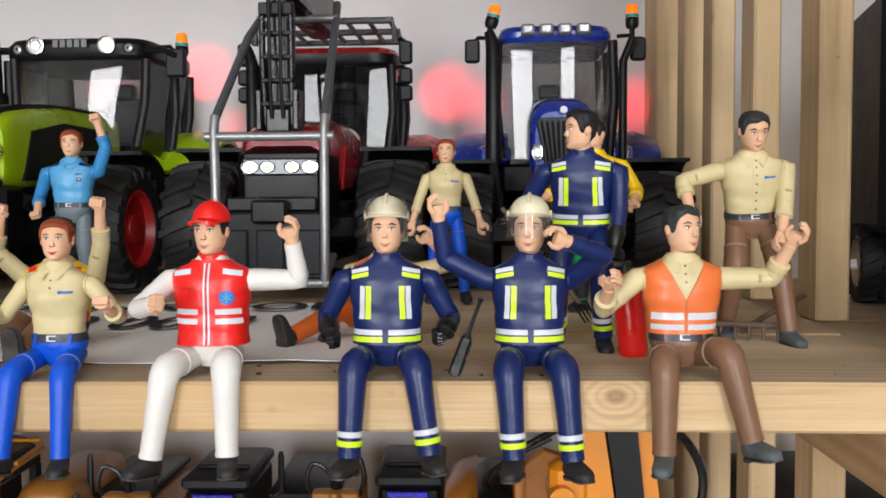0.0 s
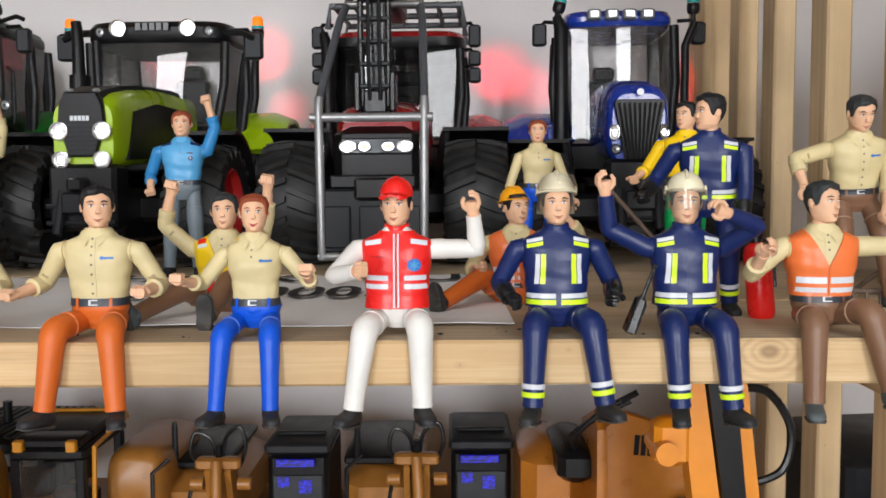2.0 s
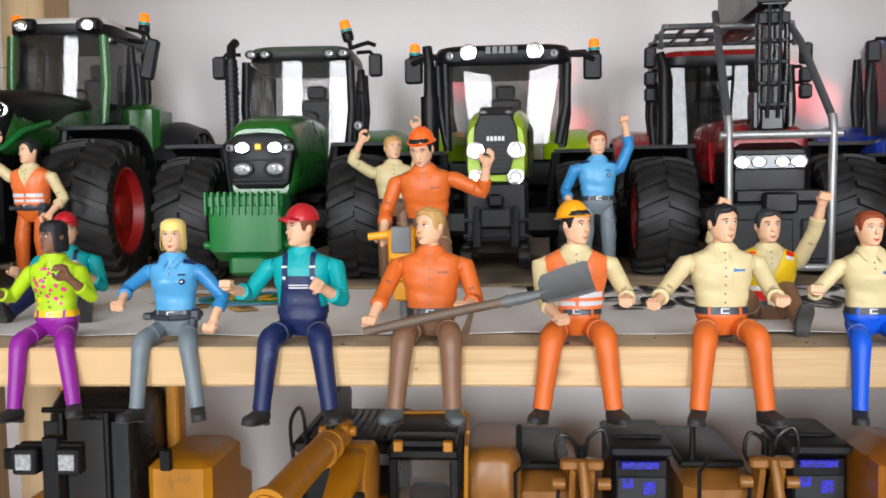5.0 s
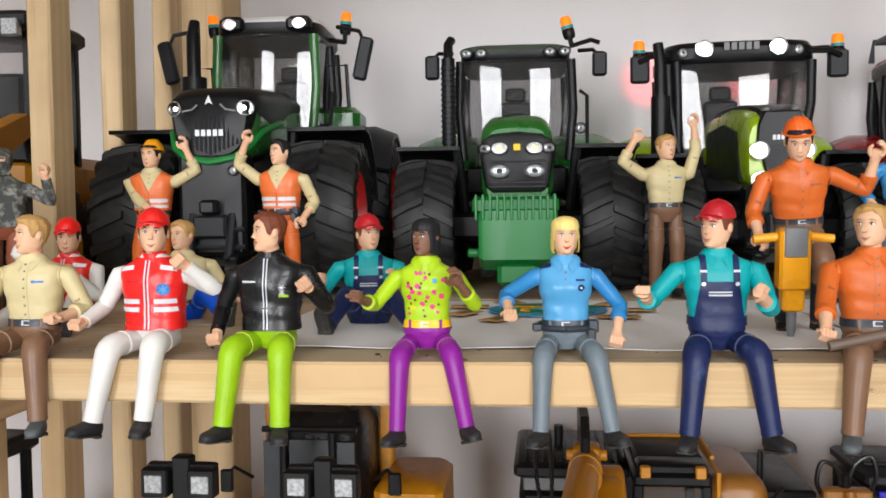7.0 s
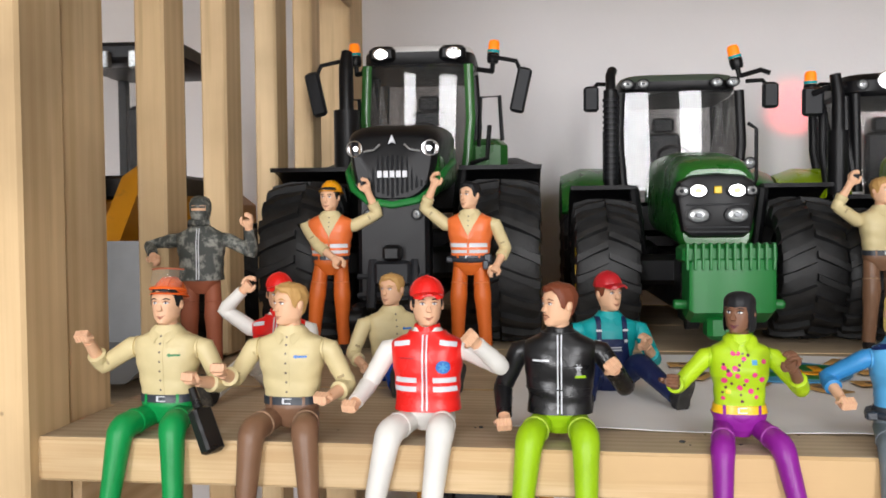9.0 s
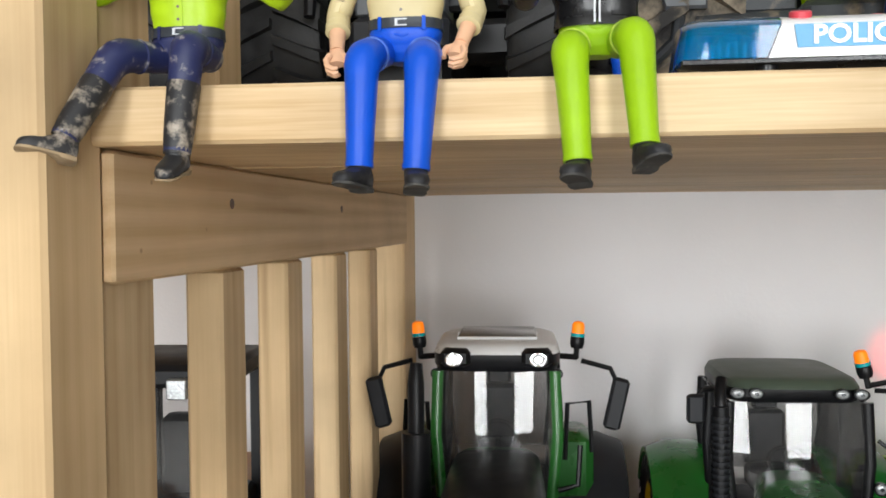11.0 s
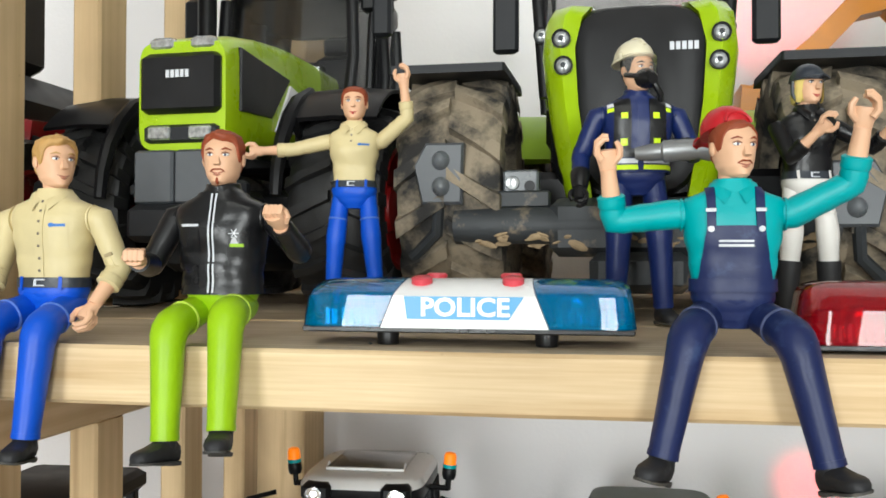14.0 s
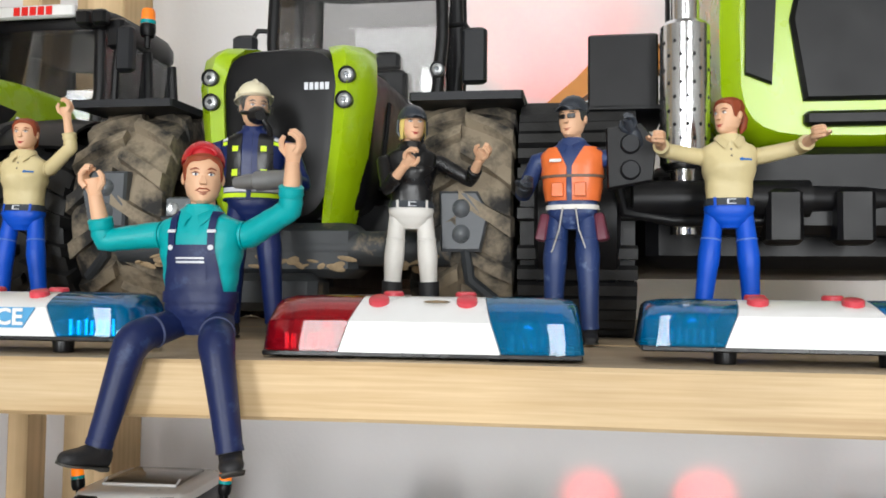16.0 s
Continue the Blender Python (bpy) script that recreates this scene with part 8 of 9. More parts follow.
def lime_square(T, P):
    """Square black front panel in a lime surround."""
    part("front_panel", T, lambda b: (b.box((-0.0215, -0.004, 0.0955), (0.0215, 0.006, 0.1245), "frame_black", 0.003), b.box((-0.0205, -0.0015, 0.0815), (0.0205, 0.006, 0.0905), "dark_grey", 0.0015)))
    bars(T, 5, 0.013, 0.0036, Matrix.Translation((0, -0.0046, 0.114)), "silver_print")
    for s in (-1, 1):
        part("headlight", T, lambda b: b.box((s * 0.011 - 0.006, -0.0035, 0.083), (s * 0.011 + 0.006, 0.0, 0.0895), "lens_clear", 0.001))
        part("hood_lamp", T, lambda b: b.box((s * 0.011 - 0.0068, -0.001, 0.1265), (s * 0.011 + 0.0068, 0.012, 0.1325), "lens_clear", 0.0015))
        part("side_panel", T, lambda b: b.prism([(0.012, 0.098), (0.05, 0.1), (0.075, 0.125), (0.012, 0.129)], "x", s * 0.0235, s * 0.0262, "frame_black", 0.001))
        part("side_panel", T, lambda b: b.prism([(0.055, 0.094), (0.14, 0.1), (0.14, 0.112), (0.075, 0.122)], "x", s * 0.0245, s * 0.0262, "roof_white", 0.001))
        mirror(T, s * 0.064, 0.13, 0.175, s, 0.012, 0.03, 0.02)
    for s in (-1, 1):
        part("front_weight", T, lambda b: b.box((s * 0.0004, -0.008, 0.052), (s * 0.0215, 0.02, 0.0775), "weight_grey", 0.0012), "grey front weight")

        def fender(b):
            rows = []
            for k in range(15):
                a = radians(42 + 8 * k)
                rows.append([(s * x, 0.066 - (r + 0.053) * math.cos(a), 0.053 + (r + 0.053) * math.sin(a)) for x, r in ((0.049, -0.004), (0.047, 0.006), (0.051, 0.0095), (0.072, 0.0105), (0.094, 0.0085), (0.094, 0.0068), (0.072, 0.008), (0.053, 0.007), (0.051, -0.004))])
            b.loft(rows, "frame_black")
            b.tube([(s * 0.048, 0.066 - 0.062 * math.cos(q), 0.053 + 0.062 * math.sin(q)) for q in (0.05, 0.25, 0.5, 0.75, 1.0, 1.3)], [0.003, 0.0035, 0.004, 0.0042, 0.004, 0.003], "frame_black", 8)

        part("front_fender", T, fender, "curved black front fender")
    part("front_hitch", T, lambda b: (b.box((-0.024, -0.012, 0.034), (0.024, 0.01, 0.0518), "dark_grey", 0.003), b.box((-0.032, 0.004, 0.056), (0.032, 0.012, 0.064), "dark_grey", 0.002)))
    part("exhaust", T, lambda b: b.tube([(-0.05, 0.12, 0.09), (-0.05, 0.12, 0.19), (-0.052, 0.122, 0.222)], [0.006, 0.006, 0.005], "frame_black", 12))
    part("roof_sign", T, lambda b: b.box((-0.030, 0.122, 0.196), (0.030, 0.127, 0.2045), "roof_white", 0.0015))
    bars(T, 5, 0.03, 0.0055, Matrix.Translation((0, 0.1215, 0.2003)), "red_plastic")
    beacon(T, (0.058, 0.168, 0.194), "beacon_dull")
    for x in (-0.05, -0.038, 0.038, 0.05):
        part("roof_light", T, lambda b: b.box((x - 0.005, 0.118, 0.189), (x + 0.005, 0.126, 0.199), "frame_black", 0.0015))
    part("lamp_pole", T, lambda b: (b.tube([(0.054, 0.132, 0.11), (0.056, 0.132, 0.165), (0.058, 0.134, 0.196)], 0.0026, "frame_black", 8), b.box((0.050, 0.128, 0.176), (0.062, 0.138, 0.196), "frame_black", 0.002)))


tractor("lime toy tractor with square black front and red rims", (-0.760, 0.493, LEVELS[2]), -2, {**BASE, "tall": 1.035, "hood": "claas_lime", "hood_w": 0.05, "hood_len": 0.16, "hood_z0": 0.078, "hood_z1": 0.133, "hood_sq": 0.3, "hood_rise": 0.012, "nose_round": 0.06, "nose_drop": 0.05, "cab_w": 0.086, "cab_y0": 0.13, "cab_y1": 0.235, "cab_zb": 0.11, "roof_z": 0.207, "roof_h": 0.018, "roof": "frame_black", "rim": "rim_red", "rf": 0.053, "wf": 0.05, "track_f": 0.144, "fy": 0.066, "hitch": False, "fender_f": False, "rfen": "claas_lime", "track_r": 0.15}, lime_square, "large toy tractors on the top shelf")


def lime_big(T, P):
    """Wide black nose between lime lamp columns; front linkage with lamp plates caked in mud."""
    def nose(b):
        rows = []
        for y, w, z0, z1 in ((-0.0135, 0.026, 0.060, 0.131), (-0.0115, 0.032, 0.056, 0.137), (0.006, 0.0365, 0.054, 0.1425), (0.08, 0.039, 0.06, 0.150), (0.15, 0.039, 0.08, 0.153)):
            rows.append([(w * math.copysign(abs(math.cos(a)) ** 0.5, math.cos(a)) * (0.86 + 0.14 * math.sin(a)), y, (z0 + z1) / 2 + (z1 - z0) / 2 * math.copysign(abs(math.sin(a)) ** 0.5, math.sin(a))) for a in [6.28319 * j / 28 for j in range(28)]])
        b.loft(rows, "frame_black")

    part("black_nose", T, nose)
    for s in (-1, 1):

        def column(b):
            rows = []
            for z, x0, x1, y in ((0.054, 0.021, 0.030, -0.008), (0.07, 0.0235, 0.0345, -0.012), (0.095, 0.027, 0.0385, -0.014), (0.12, 0.0285, 0.0415, -0.0135), (0.134, 0.0255, 0.0405, -0.0105), (0.1405, 0.0215, 0.038, -0.003), (0.1445, 0.020, 0.036, 0.012)):
                rows.append([(s * x0, y, z), (s * (x0 + x1) / 2, y - 0.003, z), (s * x1, y + 0.003, z), (s * (x1 + 0.003), y + 0.02, z), (s * x0, y + 0.012, z)])
            b.loft(rows, "claas_lime")

        part("lamp_column", T, column, "lime lamp column")
        slope_lamp(T, s * 0.0345, -0.0160, 0.1235, 0.0036)
        slope_lamp(T, s * 0.0335, -0.0168, 0.1115, 0.0036)
        part("side_panel", T, lambda b: b.prism([(0.03, 0.074), (0.06, 0.066), (0.13, 0.09), (0.13, 0.13), (0.05, 0.124)], "x", s * 0.0398, s * 0.0425, "frame_black", 0.0012))
        part("fender_plate", T, lambda b: b.prism([(0.0, 0.118), (0.08, 0.121), (0.084, 0.117), (0.0, 0.114)], "x", s * 0.062, s * 0.118, "dark_grey", 0.001))
        mirror(T, s * 0.078, 0.14, 0.172, s, 0.016, 0.036, 0.024)
        slope_lamp(T, s * 0.055, 0.13, 0.162, 0.0042)

        def plate(b):
            b.prism([(-0.012, -0.017), (0.011, -0.017), (0.016, 0.004), (0.009, 0.016), (-0.013, 0.016)], "y", -0.004, 0.004, "weight_grey", 0.0015)
            for z in (-0.0075, 0.0065):
                b.lathe([(-0.0078, 0.0004), (-0.0074, 0.002), (-0.0064, 0.0036), (-0.0052, 0.0046), (-0.004, 0.0052)], (0, 0, z), "y", "dome_grey", 18)
            b.tube([(0.002, 0, -0.015), (0.004, 0.004, -0.032), (0.02, 0.012, -0.045)], 0.0036, "dark_muddy", 8)

        q = part("lamp_plate", T, plate)
        q.matrix_local = Matrix.Translation((s * 0.090, -0.008, 0.066 if s < 0 else 0.055)) @ Matrix.Diagonal((s * 0.82, 1, 0.85, 1))
    fl = part("front_linkage", T, lambda b: (b.tube([(-0.084, 0.0, 0.042), (-0.04, -0.004, 0.042), (0.04, -0.004, 0.042), (0.084, 0.0, 0.042)], 0.0085, "dark_muddy", 14), b.box((-0.04, -0.012, 0.028), (0.04, 0.02, 0.054), "dark_muddy", 0.004), b.box((-0.022, -0.018, 0.012), (0.022, 0.01, 0.03), "dark_muddy", 0.004), b.box((-0.075, -0.004, 0.05), (-0.04, 0.002, 0.058), "dark_muddy", 0.001)))
    fl.location = (0, -0.002, 0)

    def clods(b):
        r = random.Random(11)
        for k in range(40):
            x = r.uniform(-0.075, 0.075)
            q = r.uniform(0.0012, 0.003)
            z = 0.036 + r.uniform(-0.0035, 0.002)
            y = -0.0055 - 0.0085 * math.cos(math.asin(max(-1, (z - 0.042) / 0.0085))) if abs(x) > 0.04 else -0.0138
            b.ball((x, y, z), (q * r.uniform(1.0, 2.2), 0.0007, q * r.uniform(0.4, 0.8)), "mud", 9, 5, rot=Matrix.Rotation(r.uniform(-0.5, 0.5), 4, "Y"))

    tagged(part("mud", T, clods), "dried brown mud", kind="stuff")
    bars(T, 5, 0.013, 0.0035, Matrix.Translation((0.019, -0.0135, 0.119)), "silver_print")
    part("hole_bracket", T, lambda b: (b.box((-0.062, -0.004, 0.0545), (-0.0455, 0.006, 0.0675), "dome_grey", 0.001), b.lathe([(-0.0052, 0.0018), (-0.0056, 0.003), (-0.004, 0.0034)], (-0.0575, 0, 0.0615), "y", "lens_clear", 16), b.lathe([(-0.0045, 0.0026), (-0.0035, 0.0026)], (-0.0495, 0, 0.060), "y", "frame_black", 14)), "light grey bracket with holes")


tractor("large lime toy tractor with black nose and mud-caked tyres", (-0.539, 0.502, LEVELS[2]), 0, {**BASE, "tall": 1.02, "hood": "frame_black", "hood_w": 0.082, "hood_len": 0.15, "hood_z0": 0.056, "hood_z1": 0.1365, "hood_sq": 0.42, "hood_rise": 0.01, "nose_drop": 0.06, "cab_w": 0.112, "cab_y0": 0.135, "cab_y1": 0.24, "cab_zb": 0.125, "roof_z": 0.262, "roof": "frame_black", "rf": 0.0605, "wf": 0.051, "track_f": 0.176, "fy": 0.048, "tyre": "tyre_muddy", "lugs": 15, "rr": 0.062, "wr": 0.058, "track_r": 0.178, "hitch": False, "fender_f": False, "rim": "mid_grey", "rfen": "lime_dull"}, lime_big, "large toy tractors on the top shelf")


def tracked_machine():
    T = thing("toy_tracked_tractor", Matrix.Translation((-0.262, 0.515, LEVELS[2])), "lime toy tracked tractor with perforated silver exhaust", "toy tractor")
    for s in (-1, 1):
        x = s * 0.133

        def belt(b):
            n = 44
            path = []
            for k in range(n):
                t = k / n
                a = 6.28319 * t
                path.append((0.075 + 0.088 * math.copysign(abs(math.cos(a)) ** 0.6, math.cos(a)), 0.06 + 0.058 * math.copysign(abs(math.sin(a)) ** 0.6, math.sin(a))))
            b.loft([[(x - 0.027, p[0], p[1]), (x + 0.027, p[0], p[1]), (x + 0.027, 0.075 + (p[0] - 0.075) * 0.93, 0.06 + (p[1] - 0.06) * 0.9), (x - 0.027, 0.075 + (p[0] - 0.075) * 0.93, 0.06 + (p[1] - 0.06) * 0.9)] for p in path + path[:1]], "tyre", cap0=False, cap1=False)
            for k, p in enumerate(path):
                d = Vector((0, p[0] - 0.075, p[1] - 0.06)).normalized()
                q = Vector((x, p[0], p[1])) + d * 0.002
                t = Vector((0, -d.z, d.y))
                b.loft([[q + t * 0.0035 + Vector((e, 0, 0)), q - t * 0.0035 + Vector((e, 0, 0)), q - t * 0.0025 + d * 0.004 + Vector((e, 0, 0)), q + t * 0.0025 + d * 0.004 + Vector((e, 0, 0))] for e in (-0.028, 0.028)], "tyre")

        part("track_belt", T, belt)
        for y, z, r in ((0.02, 0.06, 0.046), (0.13, 0.06, 0.046), (0.075, 0.03, 0.022)):
            part("track_wheel", T, lambda b: b.lathe([(-0.02, r * 0.9), (-0.018, r), (0.018, r), (0.02, r * 0.9)], (x, y, z), "x", "frame_black", 26))
    part("chassis", T, lambda b: (b.box((-0.1, 0.0, 0.035), (0.1, 0.3, 0.085), "frame_black", 0.006), b.box((-0.08, -0.02, 0.05), (0.09, 0.01, 0.09), "frame_black", 0.004), [b.box((x, -0.03, 0.045), (x + 0.016, -0.015, 0.07), "frame_black", 0.002) for x in (-0.05, -0.02, 0.01, 0.04)]))

    def nose(b):
        rows = []
        for y, w, z0, z1 in ((-0.012, 0.058, 0.096, 0.2), (-0.004, 0.066, 0.092, 0.208), (0.03, 0.07, 0.09, 0.215), (0.16, 0.07, 0.09, 0.225), (0.26, 0.066, 0.1, 0.225)):
            rows.append([(w * math.copysign(abs(math.cos(a)) ** 0.4, math.cos(a)), y, (z0 + z1) / 2 + (z1 - z0) / 2 * math.copysign(abs(math.sin(a)) ** 0.4, math.sin(a))) for a in [6.28319 * j / 28 for j in range(28)]])
        b.loft(rows, "claas_lime")

    part("hood", T, nose)
    part("front_grille", T, lambda b: (b.prism([(-0.03, 0.112), (0.05, 0.112), (0.056, 0.13), (0.056, 0.2), (-0.026, 0.2), (-0.036, 0.15)], "y", -0.0155, -0.008, "frame_black", 0.002), b.box((-0.03, -0.0165, 0.1), (0.03, -0.01, 0.107), "frame_black", 0.002)))
    part("front_window", T, lambda b: b.prism([(-0.056, 0.125), (-0.044, 0.12), (-0.04, 0.2), (-0.055, 0.2)], "y", -0.0145, -0.008, "frame_black", 0.001))
    lamp_round(T, (-0.034, -0.0165, 0.187), 0.009, "lamp_white", 0.006, squash=0.7)
    ex = new("exhaust")
    ex.parent = T
    ex.location = (-0.083, -0.012, 0.0)
    part("shield", ex, lambda b: b.lathe([(0.080, 0.0092), (0.083, 0.0116), (0.148, 0.0116), (0.150, 0.010)], (0, 0, 0), "z", "chrome", 28), "perforated silver heat shield")

    def holes(b):
        for i in range(9):
            for k in range(12):
                a = 6.28319 * (k + 0.5 * (i % 2)) / 12
                c = Vector((0.01095 * math.cos(a), 0.01095 * math.sin(a), 0.0875 + i * 0.0065))
                b.ball(c, (0.00115, 0.00115, 0.00125), "frame_black", 6, 4)

    tagged(part("perforation", ex, holes), kind="stuff")
    part("pipe", ex, lambda b: (b.tube([(0, 0, 0.15), (0, 0, 0.19)], 0.0068, "chrome", 16), b.tube([(0, 0, 0.05), (0, 0, 0.082)], 0.007, "chrome", 16)))
    part("front_plate", T, lambda b: (b.box((-0.128, 0.0, 0.113), (-0.094, 0.004, 0.15), "frame_black", 0.001), b.box((-0.13, 0.0, 0.112), (-0.09, 0.06, 0.115), "frame_black", 0.001)))

    q = part("lamp_plate", T, lambda b: (b.prism([(-0.012, -0.016), (0.01, -0.012), (0.012, 0.008), (0.004, 0.017), (-0.013, 0.015)], "y", -0.004, 0.004, "frame_black", 0.001), [b.lathe([(-0.0065, 0.0042), (-0.004, 0.0052)], (-0.001, 0, z), "y", "dark_grey", 14) for z in (-0.0065, 0.0065)]))
    q.matrix_local = Matrix.Translation((-0.110, -0.055, 0.080)) @ Matrix.Scale(0.85, 4)
    fl = part("front_linkage", T, lambda b: (b.tube([(-0.116, -0.058, 0.076), (-0.112, -0.05, 0.06), (-0.09, -0.046, 0.056), (-0.04, -0.044, 0.056)], 0.0028, "frame_black", 10), b.tube([(-0.108, -0.046, 0.066), (-0.03, -0.044, 0.066)], 0.0085, "frame_black", 14), b.tube([(-0.03, -0.044, 0.066), (0.08, -0.03, 0.066)], 0.006, "frame_black", 12)))
    fl.location = (0, 0.024, 0)
    part("cab", T, lambda b: (b.box((-0.06, 0.16, 0.22), (0.06, 0.28, 0.3), "window_glass", 0.006), b.box((-0.064, 0.155, 0.3), (0.064, 0.285, 0.318), "frame_black", 0.006), [b.tube([(x, y, 0.215), (x, y, 0.302)], 0.004, "frame_black", 8) for x in (-0.06, 0.06) for y in (0.16, 0.28)]))
    return T


tracked_machine()

T = thing("toy_excavator", Matrix.Translation((-0.405, 0.845, LEVELS[2])), "orange toy excavator with raised arm standing by the wall", "toy excavator")
part("arm", T, lambda b: b.prism([(-0.045, 0.162), (-0.028, 0.157), (0.018, 0.192), (0.046, 0.222), (0.066, 0.226), (0.078, 0.212), (0.112, 0.205), (0.114, 0.218), (0.09, 0.226), (0.066, 0.243), (0.04, 0.240), (0.008, 0.206)], "y", -0.011, 0.011, "boom_orange", 0.002))
part("body", T, lambda b: b.prism([(-0.06, 0.0), (-0.005, 0.0), (-0.012, 0.10), (-0.026, 0.165), (-0.046, 0.168)], "y", -0.025, 0.025, "boom_orange", 0.003))
part("counterweight", T, lambda b: b.box((-0.01, -0.02, 0.0), (0.05, 0.03, 0.128), "dark_grey", 0.008))


# ---- construction toys on the bottom shelf ----
YARD = "yellow construction toys on the bottom shelf"
Z0 = LEVELS[0]


def tracks(T, w, l, h, tw=0.034):
    for s in (-1, 1):
        x = s * (w / 2 - tw / 2)

        def belt(b):
            prof = [(h / 2 * math.cos(a) + (l / 2 - h / 2) * (1 if math.cos(a) > 0 else -1), h / 2 + h / 2 * math.sin(a)) for a in [6.28319 * (k + 0.5) / 28 for k in range(28)]]
            b.prism(prof, "x", x - tw / 2, x + tw / 2, "tyre", 0.002)

        part("track", T, belt)


def hose(b, pts, r=0.0018):
    n = []
    for i in range(len(pts) - 1):
        p0, p1, p2, p3 = [Vector(pts[min(max(i + d, 0), len(pts) - 1)]) for d in (-1, 0, 1, 2)]
        for k in range(6):
            t = k / 6
            n.append(0.5 * ((2 * p1) + (p2 - p0) * t + (2 * p0 - 5 * p1 + 4 * p2 - p3) * t * t + (3 * p1 - p0 - 3 * p2 + p3) * t * t * t))
    b.tube(n + [Vector(pts[-1])], r, "black_plastic", 8)


def excavator(label, x, y, yaw, boom_dx, lit):
    """Digger with its bronze boom folded up in front and a black cab with a lit screen beside it."""
    T = thing("toy_excavator", Matrix.Translation((x, y, Z0)) @ Matrix.Rotation(radians(yaw), 4, "Z") @ Matrix.Diagonal((1, 1, 0.95, 1)), label, "toy excavator", YARD)
    tracks(T, 0.15, 0.22, 0.045)
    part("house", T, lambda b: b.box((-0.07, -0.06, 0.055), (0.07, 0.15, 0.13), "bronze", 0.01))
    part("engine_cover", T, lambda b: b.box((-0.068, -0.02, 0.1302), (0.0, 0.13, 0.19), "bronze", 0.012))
    part("cover_lid", T, lambda b: b.box((-0.07, 0.0, 0.192), (-0.012, 0.12, 0.2), "frame_black", 0.003))
    part("turntable", T, lambda b: b.lathe([(0.045, 0.05), (0.056, 0.05)], (0, 0, 0), "z", "frame_black", 24))
    cb = new("cab")
    cb.parent = T
    cb.location = (0.05, 0.03, -0.006)
    part("cab_frame", cb, lambda b: (b.box((-0.026, -0.04, 0.13), (0.026, 0.05, 0.215), "frame_black", 0.004), b.box((-0.028, -0.045, 0.2155), (0.028, 0.05, 0.226), "dark_grey", 0.003), b.box((-0.022, -0.02, 0.2262), (0.022, -0.016, 0.230), "frame_black", 0.001)))
    part("screen", cb, lambda b: b.box((-0.018, -0.0466, 0.205), (0.015, -0.0445, 0.212), "lcd_blue" if lit else "dark_grey", 0.0006), "glowing blue screen strip")
    part("front_pane", cb, lambda b: b.box((-0.021, -0.0425, 0.152), (0.021, -0.0408, 0.196), "mirror_dark", 0.001))
    part("screen", cb, lambda b: (b.box((-0.017, -0.0435, 0.185), (-0.007, -0.0427, 0.195), "lcd_blue" if lit else "dark_grey"), b.box((0.001, -0.0435, 0.18), (0.012, -0.0427, 0.192), "lcd_blue" if lit else "dark_grey")))
    bm = new("boom")
    bm.parent = T
    bm.location = (boom_dx, -0.06, 0.0)

    def boom(b):
        for s in (-1, 1):
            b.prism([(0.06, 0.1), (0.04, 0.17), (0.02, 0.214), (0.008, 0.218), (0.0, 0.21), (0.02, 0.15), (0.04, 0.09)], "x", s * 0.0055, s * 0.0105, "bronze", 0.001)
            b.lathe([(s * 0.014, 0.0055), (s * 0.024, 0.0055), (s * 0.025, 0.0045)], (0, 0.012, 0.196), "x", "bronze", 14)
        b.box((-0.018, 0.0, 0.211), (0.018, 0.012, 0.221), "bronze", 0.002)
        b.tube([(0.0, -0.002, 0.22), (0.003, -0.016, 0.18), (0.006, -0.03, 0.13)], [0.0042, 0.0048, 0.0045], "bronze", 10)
        b.tube([(0.004, -0.022, 0.158), (0.012, -0.05, 0.1)], 0.003, "mid_grey", 10)
        for k in range(6):
            b.box((-0.0025 + 0.0008 * k, -0.008 - 0.003 * k, 0.206 - 0.009 * k), (0.0025 + 0.0008 * k, -0.002 - 0.003 * k, 0.211 - 0.009 * k), "bolt", 0.0006)

    part("boom_arm", bm, boom, "bronze-coloured boom with piston")
    part("hose", bm, lambda b: (hose(b, [(-0.002, 0.01, 0.215), (-0.006, 0.008, 0.235), (-0.018, 0.006, 0.242), (-0.022, 0.006, 0.226), (-0.016, 0.01, 0.212)]), hose(b, [(0.002, 0.01, 0.215), (0.006, 0.008, 0.238), (0.018, 0.006, 0.247), (0.022, 0.006, 0.23), (0.016, 0.01, 0.212)]), b.tube([(0, 0.008, 0.214), (0, 0.006, 0.232)], 0.0028, "frame_black", 8)), "looped black hydraulic hoses")
    part("hose", bm, lambda b: hose(b, [(-0.02, -0.004, 0.196), (-0.022, -0.014, 0.17), (-0.008, -0.02, 0.15), (0.0, -0.022, 0.13)], 0.0016))
    part("antenna", T, lambda b: (b.tube([(-0.058, 0.0, 0.2), (-0.058, 0.0, 0.232), (-0.058, 0.0, 0.236)], [0.003, 0.0026, 0.0016], "frame_black", 8), b.tube([(-0.062, -0.05, 0.13), (-0.062, -0.048, 0.205), (-0.05, -0.04, 0.215)], 0.0018, "frame_black", 8)))
    return T


excavator("bronze-yellow toy excavator with folded boom and lit cab screen", -0.258, 0.715, 0, -0.006, True)
excavator("bronze-yellow toy excavator with looped hoses and lit cab screen", -0.101, 0.725, 0, -0.004, True)


